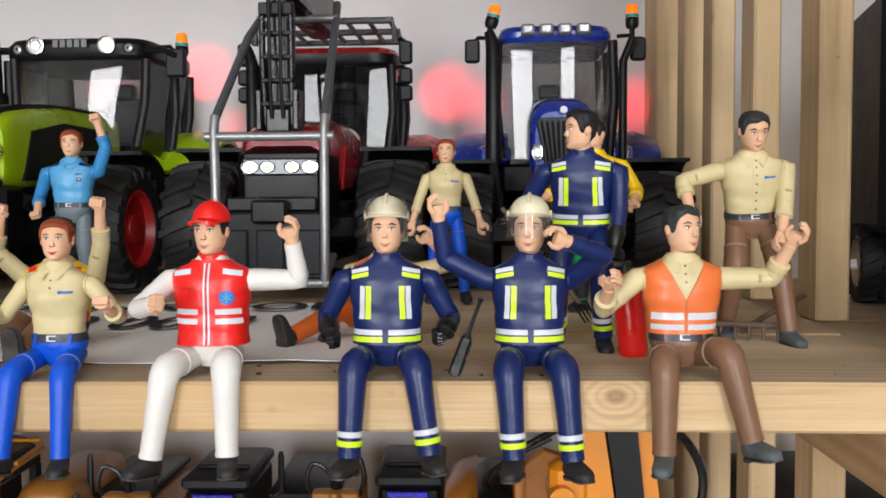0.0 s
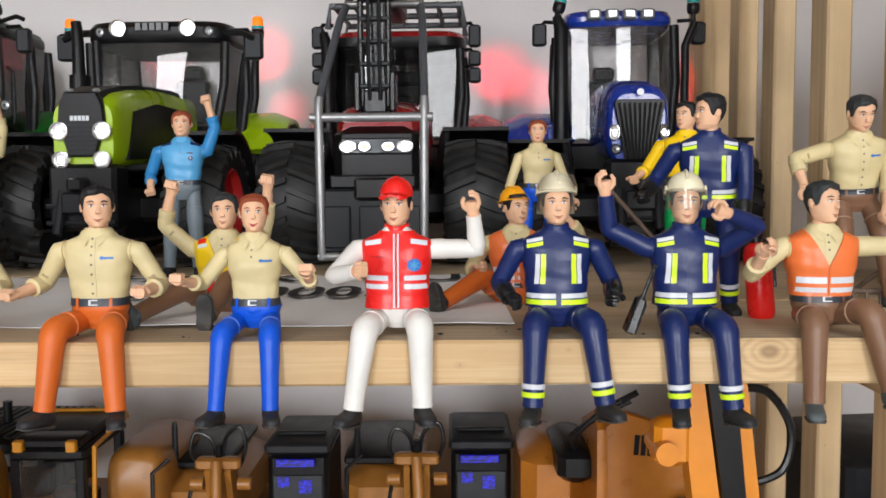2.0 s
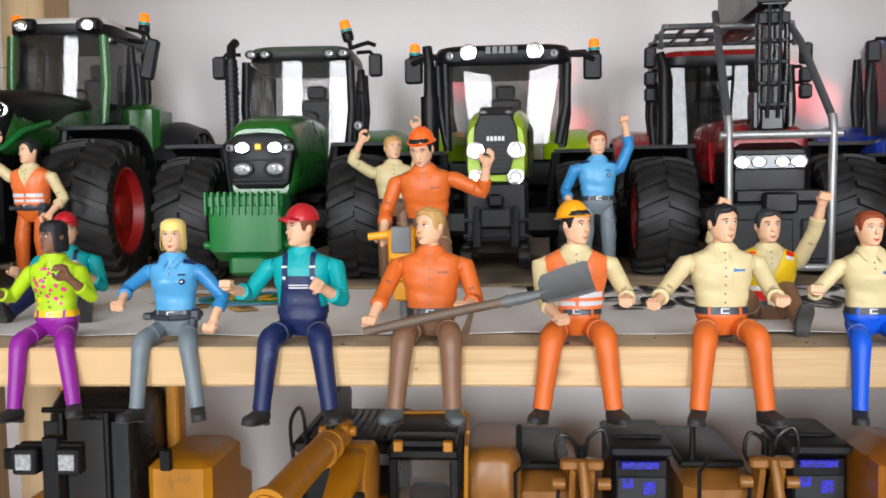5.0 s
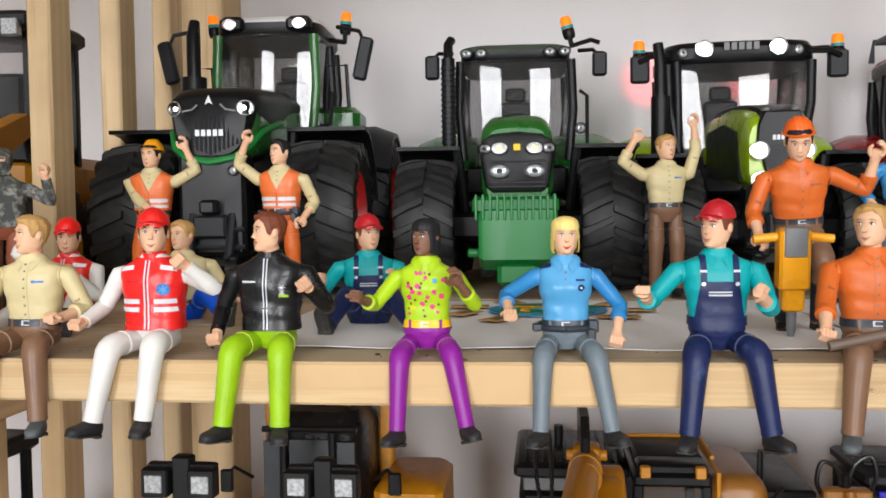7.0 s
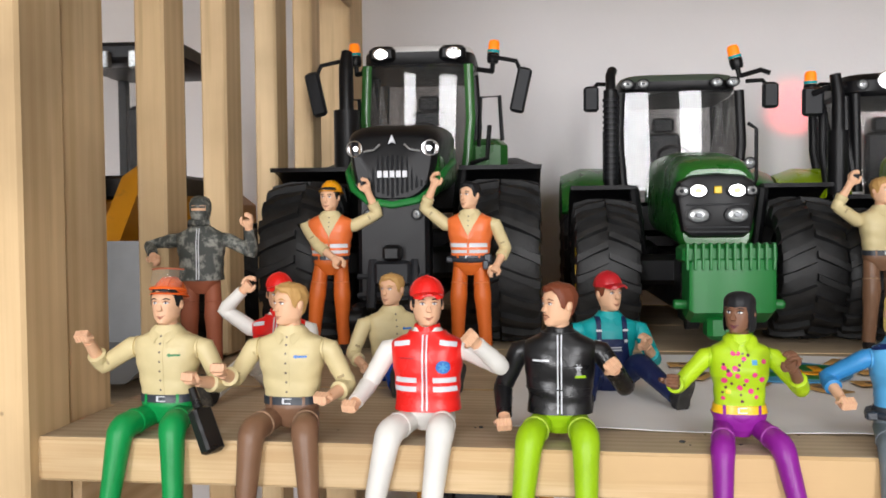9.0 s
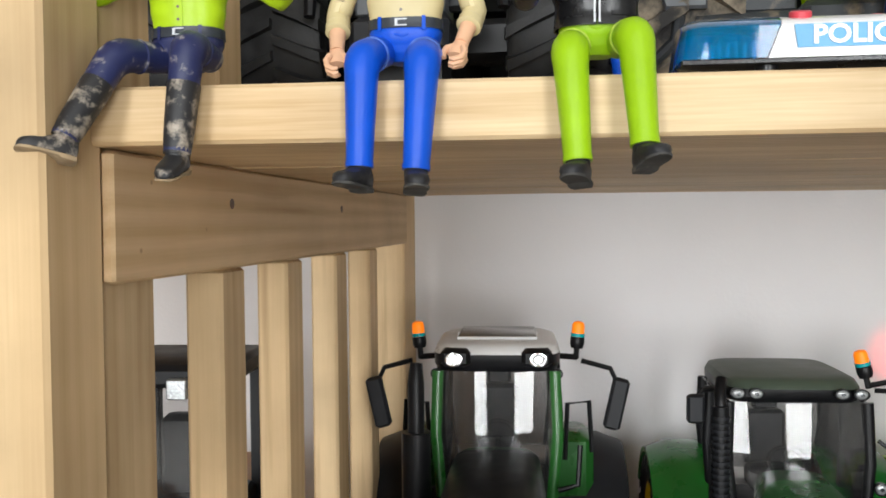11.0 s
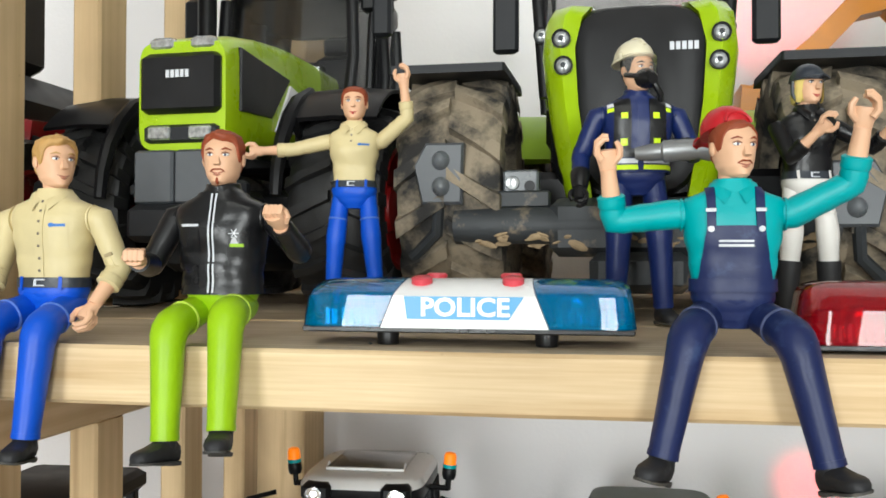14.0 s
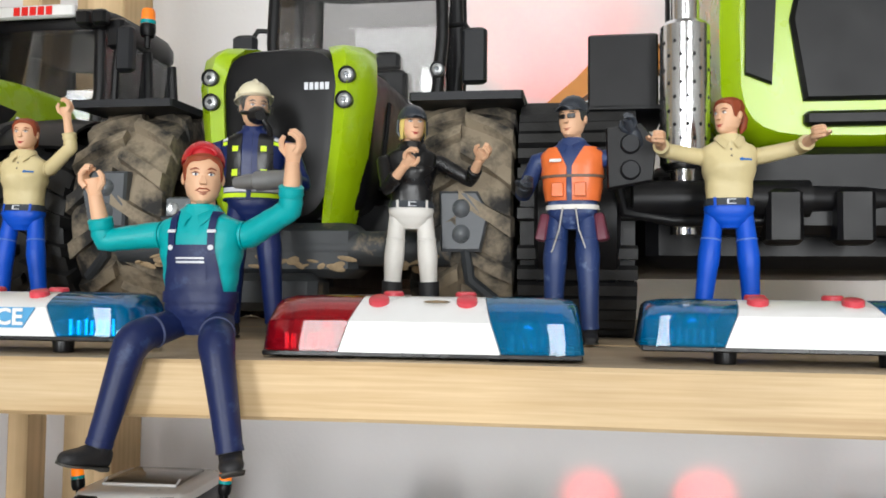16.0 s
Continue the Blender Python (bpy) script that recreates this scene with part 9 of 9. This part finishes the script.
def wheel_loader(x, y):
    T = thing("toy_digger", Matrix.Translation((x, y, Z0)), "yellow toy digger with black cab and thick boom", "toy digger", YARD)
    tracks(T, 0.17, 0.24, 0.05)
    part("house", T, lambda b: b.box((-0.075, -0.04, 0.055), (0.075, 0.17, 0.16), "cat_yellow", 0.01))
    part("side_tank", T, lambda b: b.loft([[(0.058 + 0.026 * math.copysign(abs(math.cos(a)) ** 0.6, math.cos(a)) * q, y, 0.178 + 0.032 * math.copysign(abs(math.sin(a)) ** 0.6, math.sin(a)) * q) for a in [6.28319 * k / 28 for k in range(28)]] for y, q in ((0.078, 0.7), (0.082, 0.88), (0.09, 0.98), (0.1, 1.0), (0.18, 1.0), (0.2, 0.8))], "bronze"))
    part("engine_cover", T, lambda b: b.box((-0.12, 0.11, 0.12), (-0.028, 0.22, 0.188), "frame_black", 0.006))
    lid = part("cover_lid", T, lambda b: b.box((-0.124, 0.10, 0.2002), (-0.026, 0.225, 0.212), "frame_black", 0.004))
    for k in range(12):
        part("slat", lid, lambda b: b.box((-0.118 + 0.0076 * k, 0.11, 0.212), (-0.114 + 0.0076 * k, 0.215, 0.2138), "dark_grey", 0.0004))
    part("cover_window", T, lambda b: b.box((-0.116, 0.104, 0.1885), (-0.034, 0.2, 0.2), "mid_grey", 0.001))
    cb = new("cab")
    cb.parent = T
    cb.location = (0.001, 0.062, -0.017)

    def frame_posts(b):
        for x0 in (-0.026, 0.026):
            for y0 in (-0.01, 0.07):
                b.box((x0 - 0.004, y0 - 0.004, 0.14), (x0 + 0.004, y0 + 0.004, 0.23), "frame_black", 0.0015)
        b.box((-0.03, -0.014, 0.228), (0.03, 0.074, 0.238), "frame_black", 0.003)
        b.box((-0.03, -0.014, 0.128), (0.03, 0.074, 0.142), "frame_black", 0.003)
        b.box((-0.018, 0.03, 0.14), (0.018, 0.05, 0.19), "dark_grey", 0.004)
        b.tube([(0.034, -0.01, 0.14), (0.036, -0.008, 0.238), (0.034, 0.07, 0.242)], 0.002, "cat_yellow", 8)

    part("cab_frame", cb, frame_posts)
    part("cab_roof", cb, lambda b: (b.box((-0.027, 0.012, 0.2382), (0.027, 0.072, 0.2465), "dark_grey", 0.002), b.box((-0.027, -0.014, 0.238), (0.027, 0.012, 0.246), "frame_black", 0.002)))
    part("roof_rail", cb, lambda b: b.tube([(-0.03, 0.07, 0.2475), (0.03, 0.072, 0.2475), (0.035, 0.066, 0.246), (0.036, 0.02, 0.243)], 0.0018, "cat_yellow", 8))
    for s in (-1, 1):
        part("roof_lamp", cb, lambda b: b.box((s * 0.021 - 0.004, -0.019, 0.236), (s * 0.021 + 0.004, -0.012, 0.2455), "cat_yellow", 0.001))
    g = part("cab_window", cb, lambda b: b.box((-0.022, -0.0135, 0.144), (0.022, -0.0125, 0.227), "window_glass"))
    g.visible_shadow = False
    bm = new("boom")
    bm.parent = T

    def boom(b):
        b.lathe([(-0.016, 0.034), (-0.014, 0.037), (0.014, 0.037), (0.016, 0.034)], (-0.054, 0.03, 0.195), "x", "cat_yellow", 26)
        b.prism([(0.06, 0.09), (0.085, 0.15), (0.07, 0.205), (0.03, 0.231), (0.0, 0.228), (-0.08, 0.196), (-0.10, 0.175), (-0.02, 0.165), (0.0, 0.09)], "x", -0.066, -0.042, "cat_yellow", 0.003)
        b.tube([(-0.066, 0.022, 0.240), (-0.074, -0.06, 0.238), (-0.083, -0.135, 0.232)], [0.0105, 0.0115, 0.0115], "cat_yellow", 18)
        for p, r in (((-0.068, 0.0), 0.0125), ((-0.0695, -0.018), 0.0125), ((-0.082, -0.128), 0.0145)):
            b.tube([(p[0], p[1], 0.2385 + 0.04 * p[1]), (p[0] - 0.0004, p[1] - 0.005, 0.2382 + 0.04 * p[1])], [r, r], "cat_yellow", 18)
        b.tube([(-0.083, -0.135, 0.232), (-0.088, -0.18, 0.227)], 0.007, "mid_grey", 12)
        b.box((-0.076, 0.012, 0.232), (-0.056, 0.034, 0.251), "cat_yellow", 0.002)
        b.lathe([(-0.081, 0.0042), (-0.051, 0.0042)], (0, 0.022, 0.243), "x", "cat_yellow", 12)

    part("boom_arm", bm, boom, "thick yellow boom with piston")
    part("link", bm, lambda b: b.prism([(-0.046, 0.175), (-0.036, 0.178), (-0.041, 0.214), (-0.05, 0.214)], "x", -0.0415, -0.034, "frame_black", 0.001))
    part("guide_plate", T, lambda b: b.prism([(0.0, 0.235), (0.075, 0.235), (0.082, 0.262), (0.07, 0.276), (0.006, 0.276), (-0.004, 0.262)], "x", -0.071, -0.0645, "frame_black", 0.0015), "upright black plate")
    part("plate_arm", T, lambda b: b.box((-0.0705, 0.04, 0.16), (-0.065, 0.06, 0.236), "frame_black", 0.002))
    part("antenna", T, lambda b: (b.tube([(-0.085, 0.16, 0.212), (-0.085, 0.16, 0.232)], 0.0042, "frame_black", 10), hose(b, [(-0.1, 0.02, 0.2), (-0.105, 0.02, 0.245), (-0.098, 0.02, 0.262), (-0.093, 0.02, 0.25), (-0.092, 0.02, 0.2)], 0.0016)))
    return T


wheel_loader(-0.398, 0.60)


def dozer(x, y):
    T = thing("toy_bulldozer", Matrix.Translation((x, y, Z0)), "yellow toy bulldozer with glossy black cab", "toy bulldozer", YARD)
    tracks(T, 0.19, 0.26, 0.06, 0.04)
    part("body", T, lambda b: (b.box((-0.06, -0.14, 0.06), (0.06, 0.0, 0.15), "cat_yellow", 0.008), b.box((-0.088, -0.02, 0.06), (0.092, 0.14, 0.165), "cat_yellow", 0.01), b.box((0.05, -0.03, 0.16), (0.105, 0.06, 0.213), "cat_yellow", 0.006)))
    cb = new("cab")
    cb.parent = T

    def body(b):
        rows = []
        for z, w, y0, y1 in ((0.14, 0.042, -0.03, 0.08), (0.2, 0.044, -0.032, 0.08), (0.255, 0.042, -0.026, 0.078), (0.268, 0.036, -0.016, 0.07), (0.271, 0.024, 0.0, 0.05)):
            rows.append([(w * math.copysign(abs(math.cos(a)) ** 0.4, math.cos(a)), (y0 + y1) / 2 + (y1 - y0) / 2 * math.copysign(abs(math.sin(a)) ** 0.4, math.sin(a)), z) for a in [6.28319 * k / 28 for k in range(28)]])
        b.loft(rows, "black_plastic")

    part("cab_shell", cb, body)
    part("cab_window", cb, lambda b: (b.box((-0.016, -0.0335, 0.17), (0.018, -0.0315, 0.25), "mirror_dark", 0.002), b.box((-0.037, -0.0325, 0.18), (-0.021, -0.0305, 0.248), "mirror_dark", 0.002), b.box((0.022, -0.0325, 0.18), (0.037, -0.0305, 0.248), "mirror_dark", 0.002)))
    part("cab_bar", cb, lambda b: (b.tube([(-0.021, -0.035, 0.15), (-0.02, -0.034, 0.256)], 0.003, "frame_black", 8), b.tube([(0.02, -0.035, 0.15), (0.019, -0.034, 0.256)], 0.003, "frame_black", 8), b.tube([(-0.038, -0.03, 0.257), (0.038, -0.03, 0.257)], 0.0026, "frame_black", 8)))
    for s in (-1, 1):
        part("roll_bar", T, lambda b: (b.box((s * 0.05 - 0.006, 0.03, 0.15), (s * 0.05 + 0.006, 0.05, 0.272), "cat_yellow", 0.002), b.box((s * 0.05 - 0.012, 0.02, 0.27), (s * 0.05 + 0.008, 0.06, 0.285), "cat_yellow", 0.002)))
        part("mirror", T, lambda b: (b.tube([(s * 0.05, -0.02, 0.215), (s * 0.062, -0.03, 0.226), (s * 0.068, -0.03, 0.22)], 0.0016, "frame_black", 6), b.box((s * 0.068 - 0.005, -0.033, 0.206), (s * 0.068 + 0.005, -0.028, 0.224), "frame_black", 0.001)))
    return T


dozer(-0.68, 0.66)


def lamp_bracket(x, y, z, label):
    T = thing("work_lamp_bracket", Matrix.Translation((x, y, Z0)), label, "work lamp", YARD)
    dz = z - Z0
    part("stand", T, lambda b: (b.box((-0.006, 0.0, 0.0), (0.006, 0.01, dz + 0.004), "frame_black", 0.001), b.box((-0.022, 0.001, dz - 0.006), (0.022, 0.007, dz), "frame_black", 0.001), b.box((-0.012, 0.004, 0.0001), (0.012, 0.06, 0.006), "frame_black", 0.001)))
    for s in (-1, 1):
        part("work_lamp", T, lambda b: b.box((s * 0.0148 - 0.0085, -0.006, dz - 0.02), (s * 0.0148 + 0.0085, 0.004, dz - 0.002), "frame_black", 0.001))
        part("lens", T, lambda b: b.box((s * 0.0148 - 0.0055, -0.0075, dz - 0.0165), (s * 0.0148 + 0.0055, -0.0058, dz - 0.0055), "lens_clear", 0.001))
    return T


lamp_bracket(-0.7175, 0.47, 0.906, "pair of square work lamps on a black bracket")
lamp_bracket(-0.631, 0.48, 0.903, "pair of square work lamps on a black bracket")


def crane():
    T = thing("toy_crane", Matrix.Translation((0.064, 0.63, Z0)), "orange toy crane with steep lattice-free boom", "toy crane", YARD)
    tracks(T, 0.16, 0.24, 0.05)
    part("house", T, lambda b: (b.prism([(-0.04, 0.06), (0.06, 0.06), (0.06, 0.2), (0.04, 0.24), (-0.02, 0.262), (-0.036, 0.25)], "x", -0.035, -0.028, "crane_orange", 0.002), b.box((-0.075, -0.02, 0.06), (0.06, 0.14, 0.17), "crane_orange", 0.01), b.box((-0.03, -0.02, 0.1), (0.055, 0.01, 0.21), "crane_orange", 0.006), b.prism([(-0.035, 0.1), (0.06, 0.1), (0.06, 0.238), (-0.015, 0.262), (-0.03, 0.25)], "y", -0.03, -0.022, "crane_orange", 0.002)))
    bars(T, 8, 0.040, 0.015, Matrix.Translation((0.012, -0.031, 0.236)) @ Matrix.Rotation(radians(4), 4, "Y"), "frame_black")
    part("counterweight", T, lambda b: (b.box((-0.085, 0.02, 0.1), (-0.035, 0.12, 0.218), "crane_orange", 0.016), b.box((-0.06, -0.01, 0.2), (-0.03, 0.08, 0.226), "frame_black", 0.006)))
    part("cab", T, lambda b: b.box((0.016, -0.056, 0.14), (0.056, -0.032, 0.2), "mirror_dark", 0.004))
    part("cab_rail", T, lambda b: (b.tube([(0.012, -0.06, 0.14), (0.012, -0.06, 0.196), (0.016, -0.06, 0.203), (0.062, -0.06, 0.203)], 0.0022, "lens_clear", 8), b.tube([(0.012, -0.06, 0.176), (0.062, -0.06, 0.176)], 0.0018, "lens_clear", 8)), "light grey rail")
    part("hose", T, lambda b: (hose(b, [(-0.045, 0.0, 0.224), (-0.05, -0.02, 0.24), (-0.03, -0.03, 0.262), (-0.005, -0.03, 0.276)], 0.0024), hose(b, [(-0.05, 0.0, 0.224), (-0.055, -0.015, 0.236), (-0.035, -0.026, 0.256), (-0.01, -0.03, 0.27)], 0.0024)))
    bm = new("boom")
    bm.parent = T

    part("boom_beam", bm, lambda b: b.prism([(-0.012, 0.345), (0.002, 0.345), (0.037, 0.1), (0.018, 0.1)], "y", -0.158, -0.14, "boom_orange", 0.002), "wide orange boom beam")
    part("boom_beam", bm, lambda b: b.prism([(0.021, 0.345), (0.028, 0.345), (0.058, 0.1), (0.046, 0.1)], "y", -0.156, -0.144, "boom_orange", 0.002), "narrow orange boom beam")
    part("piston", bm, lambda b: b.prism([(0.003, 0.345), (0.0205, 0.345), (0.0455, 0.1), (0.0375, 0.1)], "y", -0.162, -0.138, "frame_black", 0.002), "black piston")
    part("pivot", bm, lambda b: (b.box((-0.022, -0.16, 0.262), (0.0, -0.14, 0.29), "boom_orange", 0.004), b.lathe([(-0.166, 0.007), (-0.134, 0.007)], (-0.016, 0, 0.272), "y", "boom_orange", 14)))
    part("hose", bm, lambda b: hose(b, [(0.03, -0.14, 0.305), (0.05, -0.14, 0.302), (0.064, -0.14, 0.28), (0.06, -0.14, 0.255), (0.042, -0.14, 0.246)], 0.0026), "ribbed black hose")
    part("boom_foot", bm, lambda b: b.box((-0.01, -0.16, 0.0001), (0.06, -0.03, 0.1), "boom_orange", 0.006))
    return T


crane()


# ---- toys in the neighbouring bays, seen between the slats ----
def yellow_loader(x, y, z, yaw):
    T = thing("toy_wheel_loader", Matrix.Translation((x, y, z)) @ Matrix.Rotation(radians(yaw), 4, "Z"), "yellow toy wheel loader with black cab", "toy loader")
    for s in (-1, 1):
        for yy in (0.0, 0.16):
            wheel(T, (s * 0.07, yy, 0.05), 0.05, 0.045, "rim_yellow", "tyre", 16, s)
    part("body", T, lambda b: (b.box((-0.045, 0.05, 0.04), (0.045, 0.26, 0.13), "cat_yellow", 0.012), b.box((-0.035, -0.05, 0.04), (0.035, 0.05, 0.1), "cat_yellow", 0.008)))
    cb = new("cab")
    cb.parent = T
    for sx in (-1, 1):
        for yy in (0.05, 0.13):
            part("post", cb, lambda b: b.box((sx * 0.04 - 0.004, yy - 0.004, 0.12), (sx * 0.04 + 0.004, yy + 0.004, 0.23), "frame_black", 0.001))
    part("roof", cb, lambda b: b.box((-0.048, 0.035, 0.228), (0.048, 0.142, 0.244), "dark_grey", 0.004))
    part("cab_floor", cb, lambda b: b.box((-0.04, 0.05, 0.12), (0.04, 0.13, 0.14), "frame_black", 0.003))
    part("seat", cb, lambda b: b.box((-0.018, 0.08, 0.14), (0.018, 0.1, 0.2), "dark_grey", 0.004))
    for sx in (-0.035, -0.015, 0.015, 0.035):
        part("roof_lamp", T, lambda b: b.box((sx - 0.007, 0.028, 0.222), (sx + 0.007, 0.036, 0.236), "lens_clear", 0.001))
    g = part("cab_window", T, lambda b: b.box((-0.036, 0.0495, 0.14), (0.036, 0.0505, 0.226), "window_glass"))
    g.visible_shadow = False
    part("lift_arm", T, lambda b: [b.prism([(0.04, 0.16), (0.06, 0.15), (0.0, 0.12), (-0.09, 0.05), (-0.1, 0.06), (-0.03, 0.135)], "x", sx - 0.008, sx + 0.008, "cat_yellow", 0.002) for sx in (-0.035, 0.035)])
    part("bucket", T, lambda b: b.prism([(-0.16, 0.01), (-0.08, 0.01), (-0.08, 0.085), (-0.1, 0.09), (-0.095, 0.025)], "x", -0.085, 0.085, "mid_grey", 0.002))
    return T


yellow_loader(-0.955, 0.60, LEVELS[1] - 0.012, 4)
yellow_loader(-1.02, 0.58, LEVELS[0] - 0.012, -6)

RED = thing("toy_harvester", Matrix.Translation((-0.96, 0.55, LEVELS[2] - 0.012)), "red toy harvesting machine in the next bay", "toy harvester")
part("body", RED, lambda b: (b.box((-0.08, -0.05, 0.045), (0.08, 0.22, 0.15), "dark_grey", 0.02), b.box((-0.06, -0.1, 0.03), (0.06, -0.05, 0.1), "frame_black", 0.01), b.box((-0.05, -0.06, 0.15), (0.05, 0.06, 0.235), "dark_grey", 0.012)))
part("side_panel", RED, lambda b: b.prism([(-0.03, 0.06), (0.16, 0.06), (0.19, 0.10), (0.12, 0.128), (-0.02, 0.118)], "x", 0.079, 0.088, "case_red", 0.004), "dull red side panel")
part("hood", RED, lambda b: b.box((-0.045, -0.07, 0.1), (0.045, 0.05, 0.125), "case_red", 0.01), "dull red hood")
for s in (-1, 1):
    wheel(RED, (s * 0.075, -0.02, 0.055), 0.055, 0.04, "rim_red", "tyre", 16, s)
    wheel(RED, (s * 0.075, 0.17, 0.04), 0.04, 0.035, "rim_red", "tyre", 16, s)
    part("tail_lamp", RED, lambda b: b.lathe([(-0.06, 0.012), (-0.048, 0.015)], (s * 0.058, 0, 0.17), "y", "red_plastic", 18))


def truck(x, y, z, yaw, label, body):
    T = thing("toy_truck", Matrix.Translation((x, y, z)) @ Matrix.Rotation(radians(yaw), 4, "Z"), label, "toy truck")
    part("cab_body", T, lambda b: (b.box((-0.07, 0.0, 0.05), (0.07, 0.14, 0.2), body, 0.02), b.box((-0.055, -0.003, 0.12), (0.055, 0.004, 0.18), "mirror_dark", 0.006), b.box((-0.072, 0.03, 0.09), (0.072, 0.05, 0.1), "red_plastic"), b.box((-0.072, 0.03, 0.1), (0.072, 0.05, 0.108), "hat_yellow")))
    part("grille", T, lambda b: [b.box((-0.05, -0.005, 0.058 + 0.008 * k), (0.05, 0.001, 0.062 + 0.008 * k), "chrome", 0.001) for k in range(6)])
    part("bumper", T, lambda b: b.box((-0.074, -0.014, 0.022), (0.074, 0.01, 0.05), "chrome", 0.004))
    part("chassis", T, lambda b: b.box((-0.03, 0.0, 0.03), (0.03, 0.3, 0.055), "frame_black", 0.003))
    part("load_box", T, lambda b: b.box((-0.072, 0.16, 0.055), (0.072, 0.3, 0.22), "dark_grey", 0.006))
    for s in (-1, 1):
        wheel(T, (s * 0.058, 0.05, 0.032), 0.032, 0.028, "chrome", "tyre", 16, s)
        wheel(T, (s * 0.058, 0.24, 0.032), 0.032, 0.028, "chrome", "tyre", 16, s)
        part("air_horn", T, lambda b: b.tube([(s * 0.03, 0.03, 0.204), (s * 0.03, 0.0, 0.208), (s * 0.03, -0.02, 0.21)], [0.003, 0.004, 0.008], "chrome", 12))
        part("side_mirror", T, lambda b: (b.tube([(s * 0.07, 0.01, 0.17), (s * 0.088, -0.006, 0.172), (s * 0.088, -0.006, 0.12)], 0.0022, "chrome", 8), b.box((s * 0.088 - 0.007, -0.01, 0.125), (s * 0.088 + 0.007, -0.003, 0.162), "chrome", 0.002)))
    return T


truck(0.31, 0.43, LEVELS[1] - 0.012, -12, "silver and white toy truck with chrome trim", "roof_white")
truck(0.33, 0.5, LEVELS[0] - 0.012, 8, "dark toy truck with chrome trim", "dark_grey")
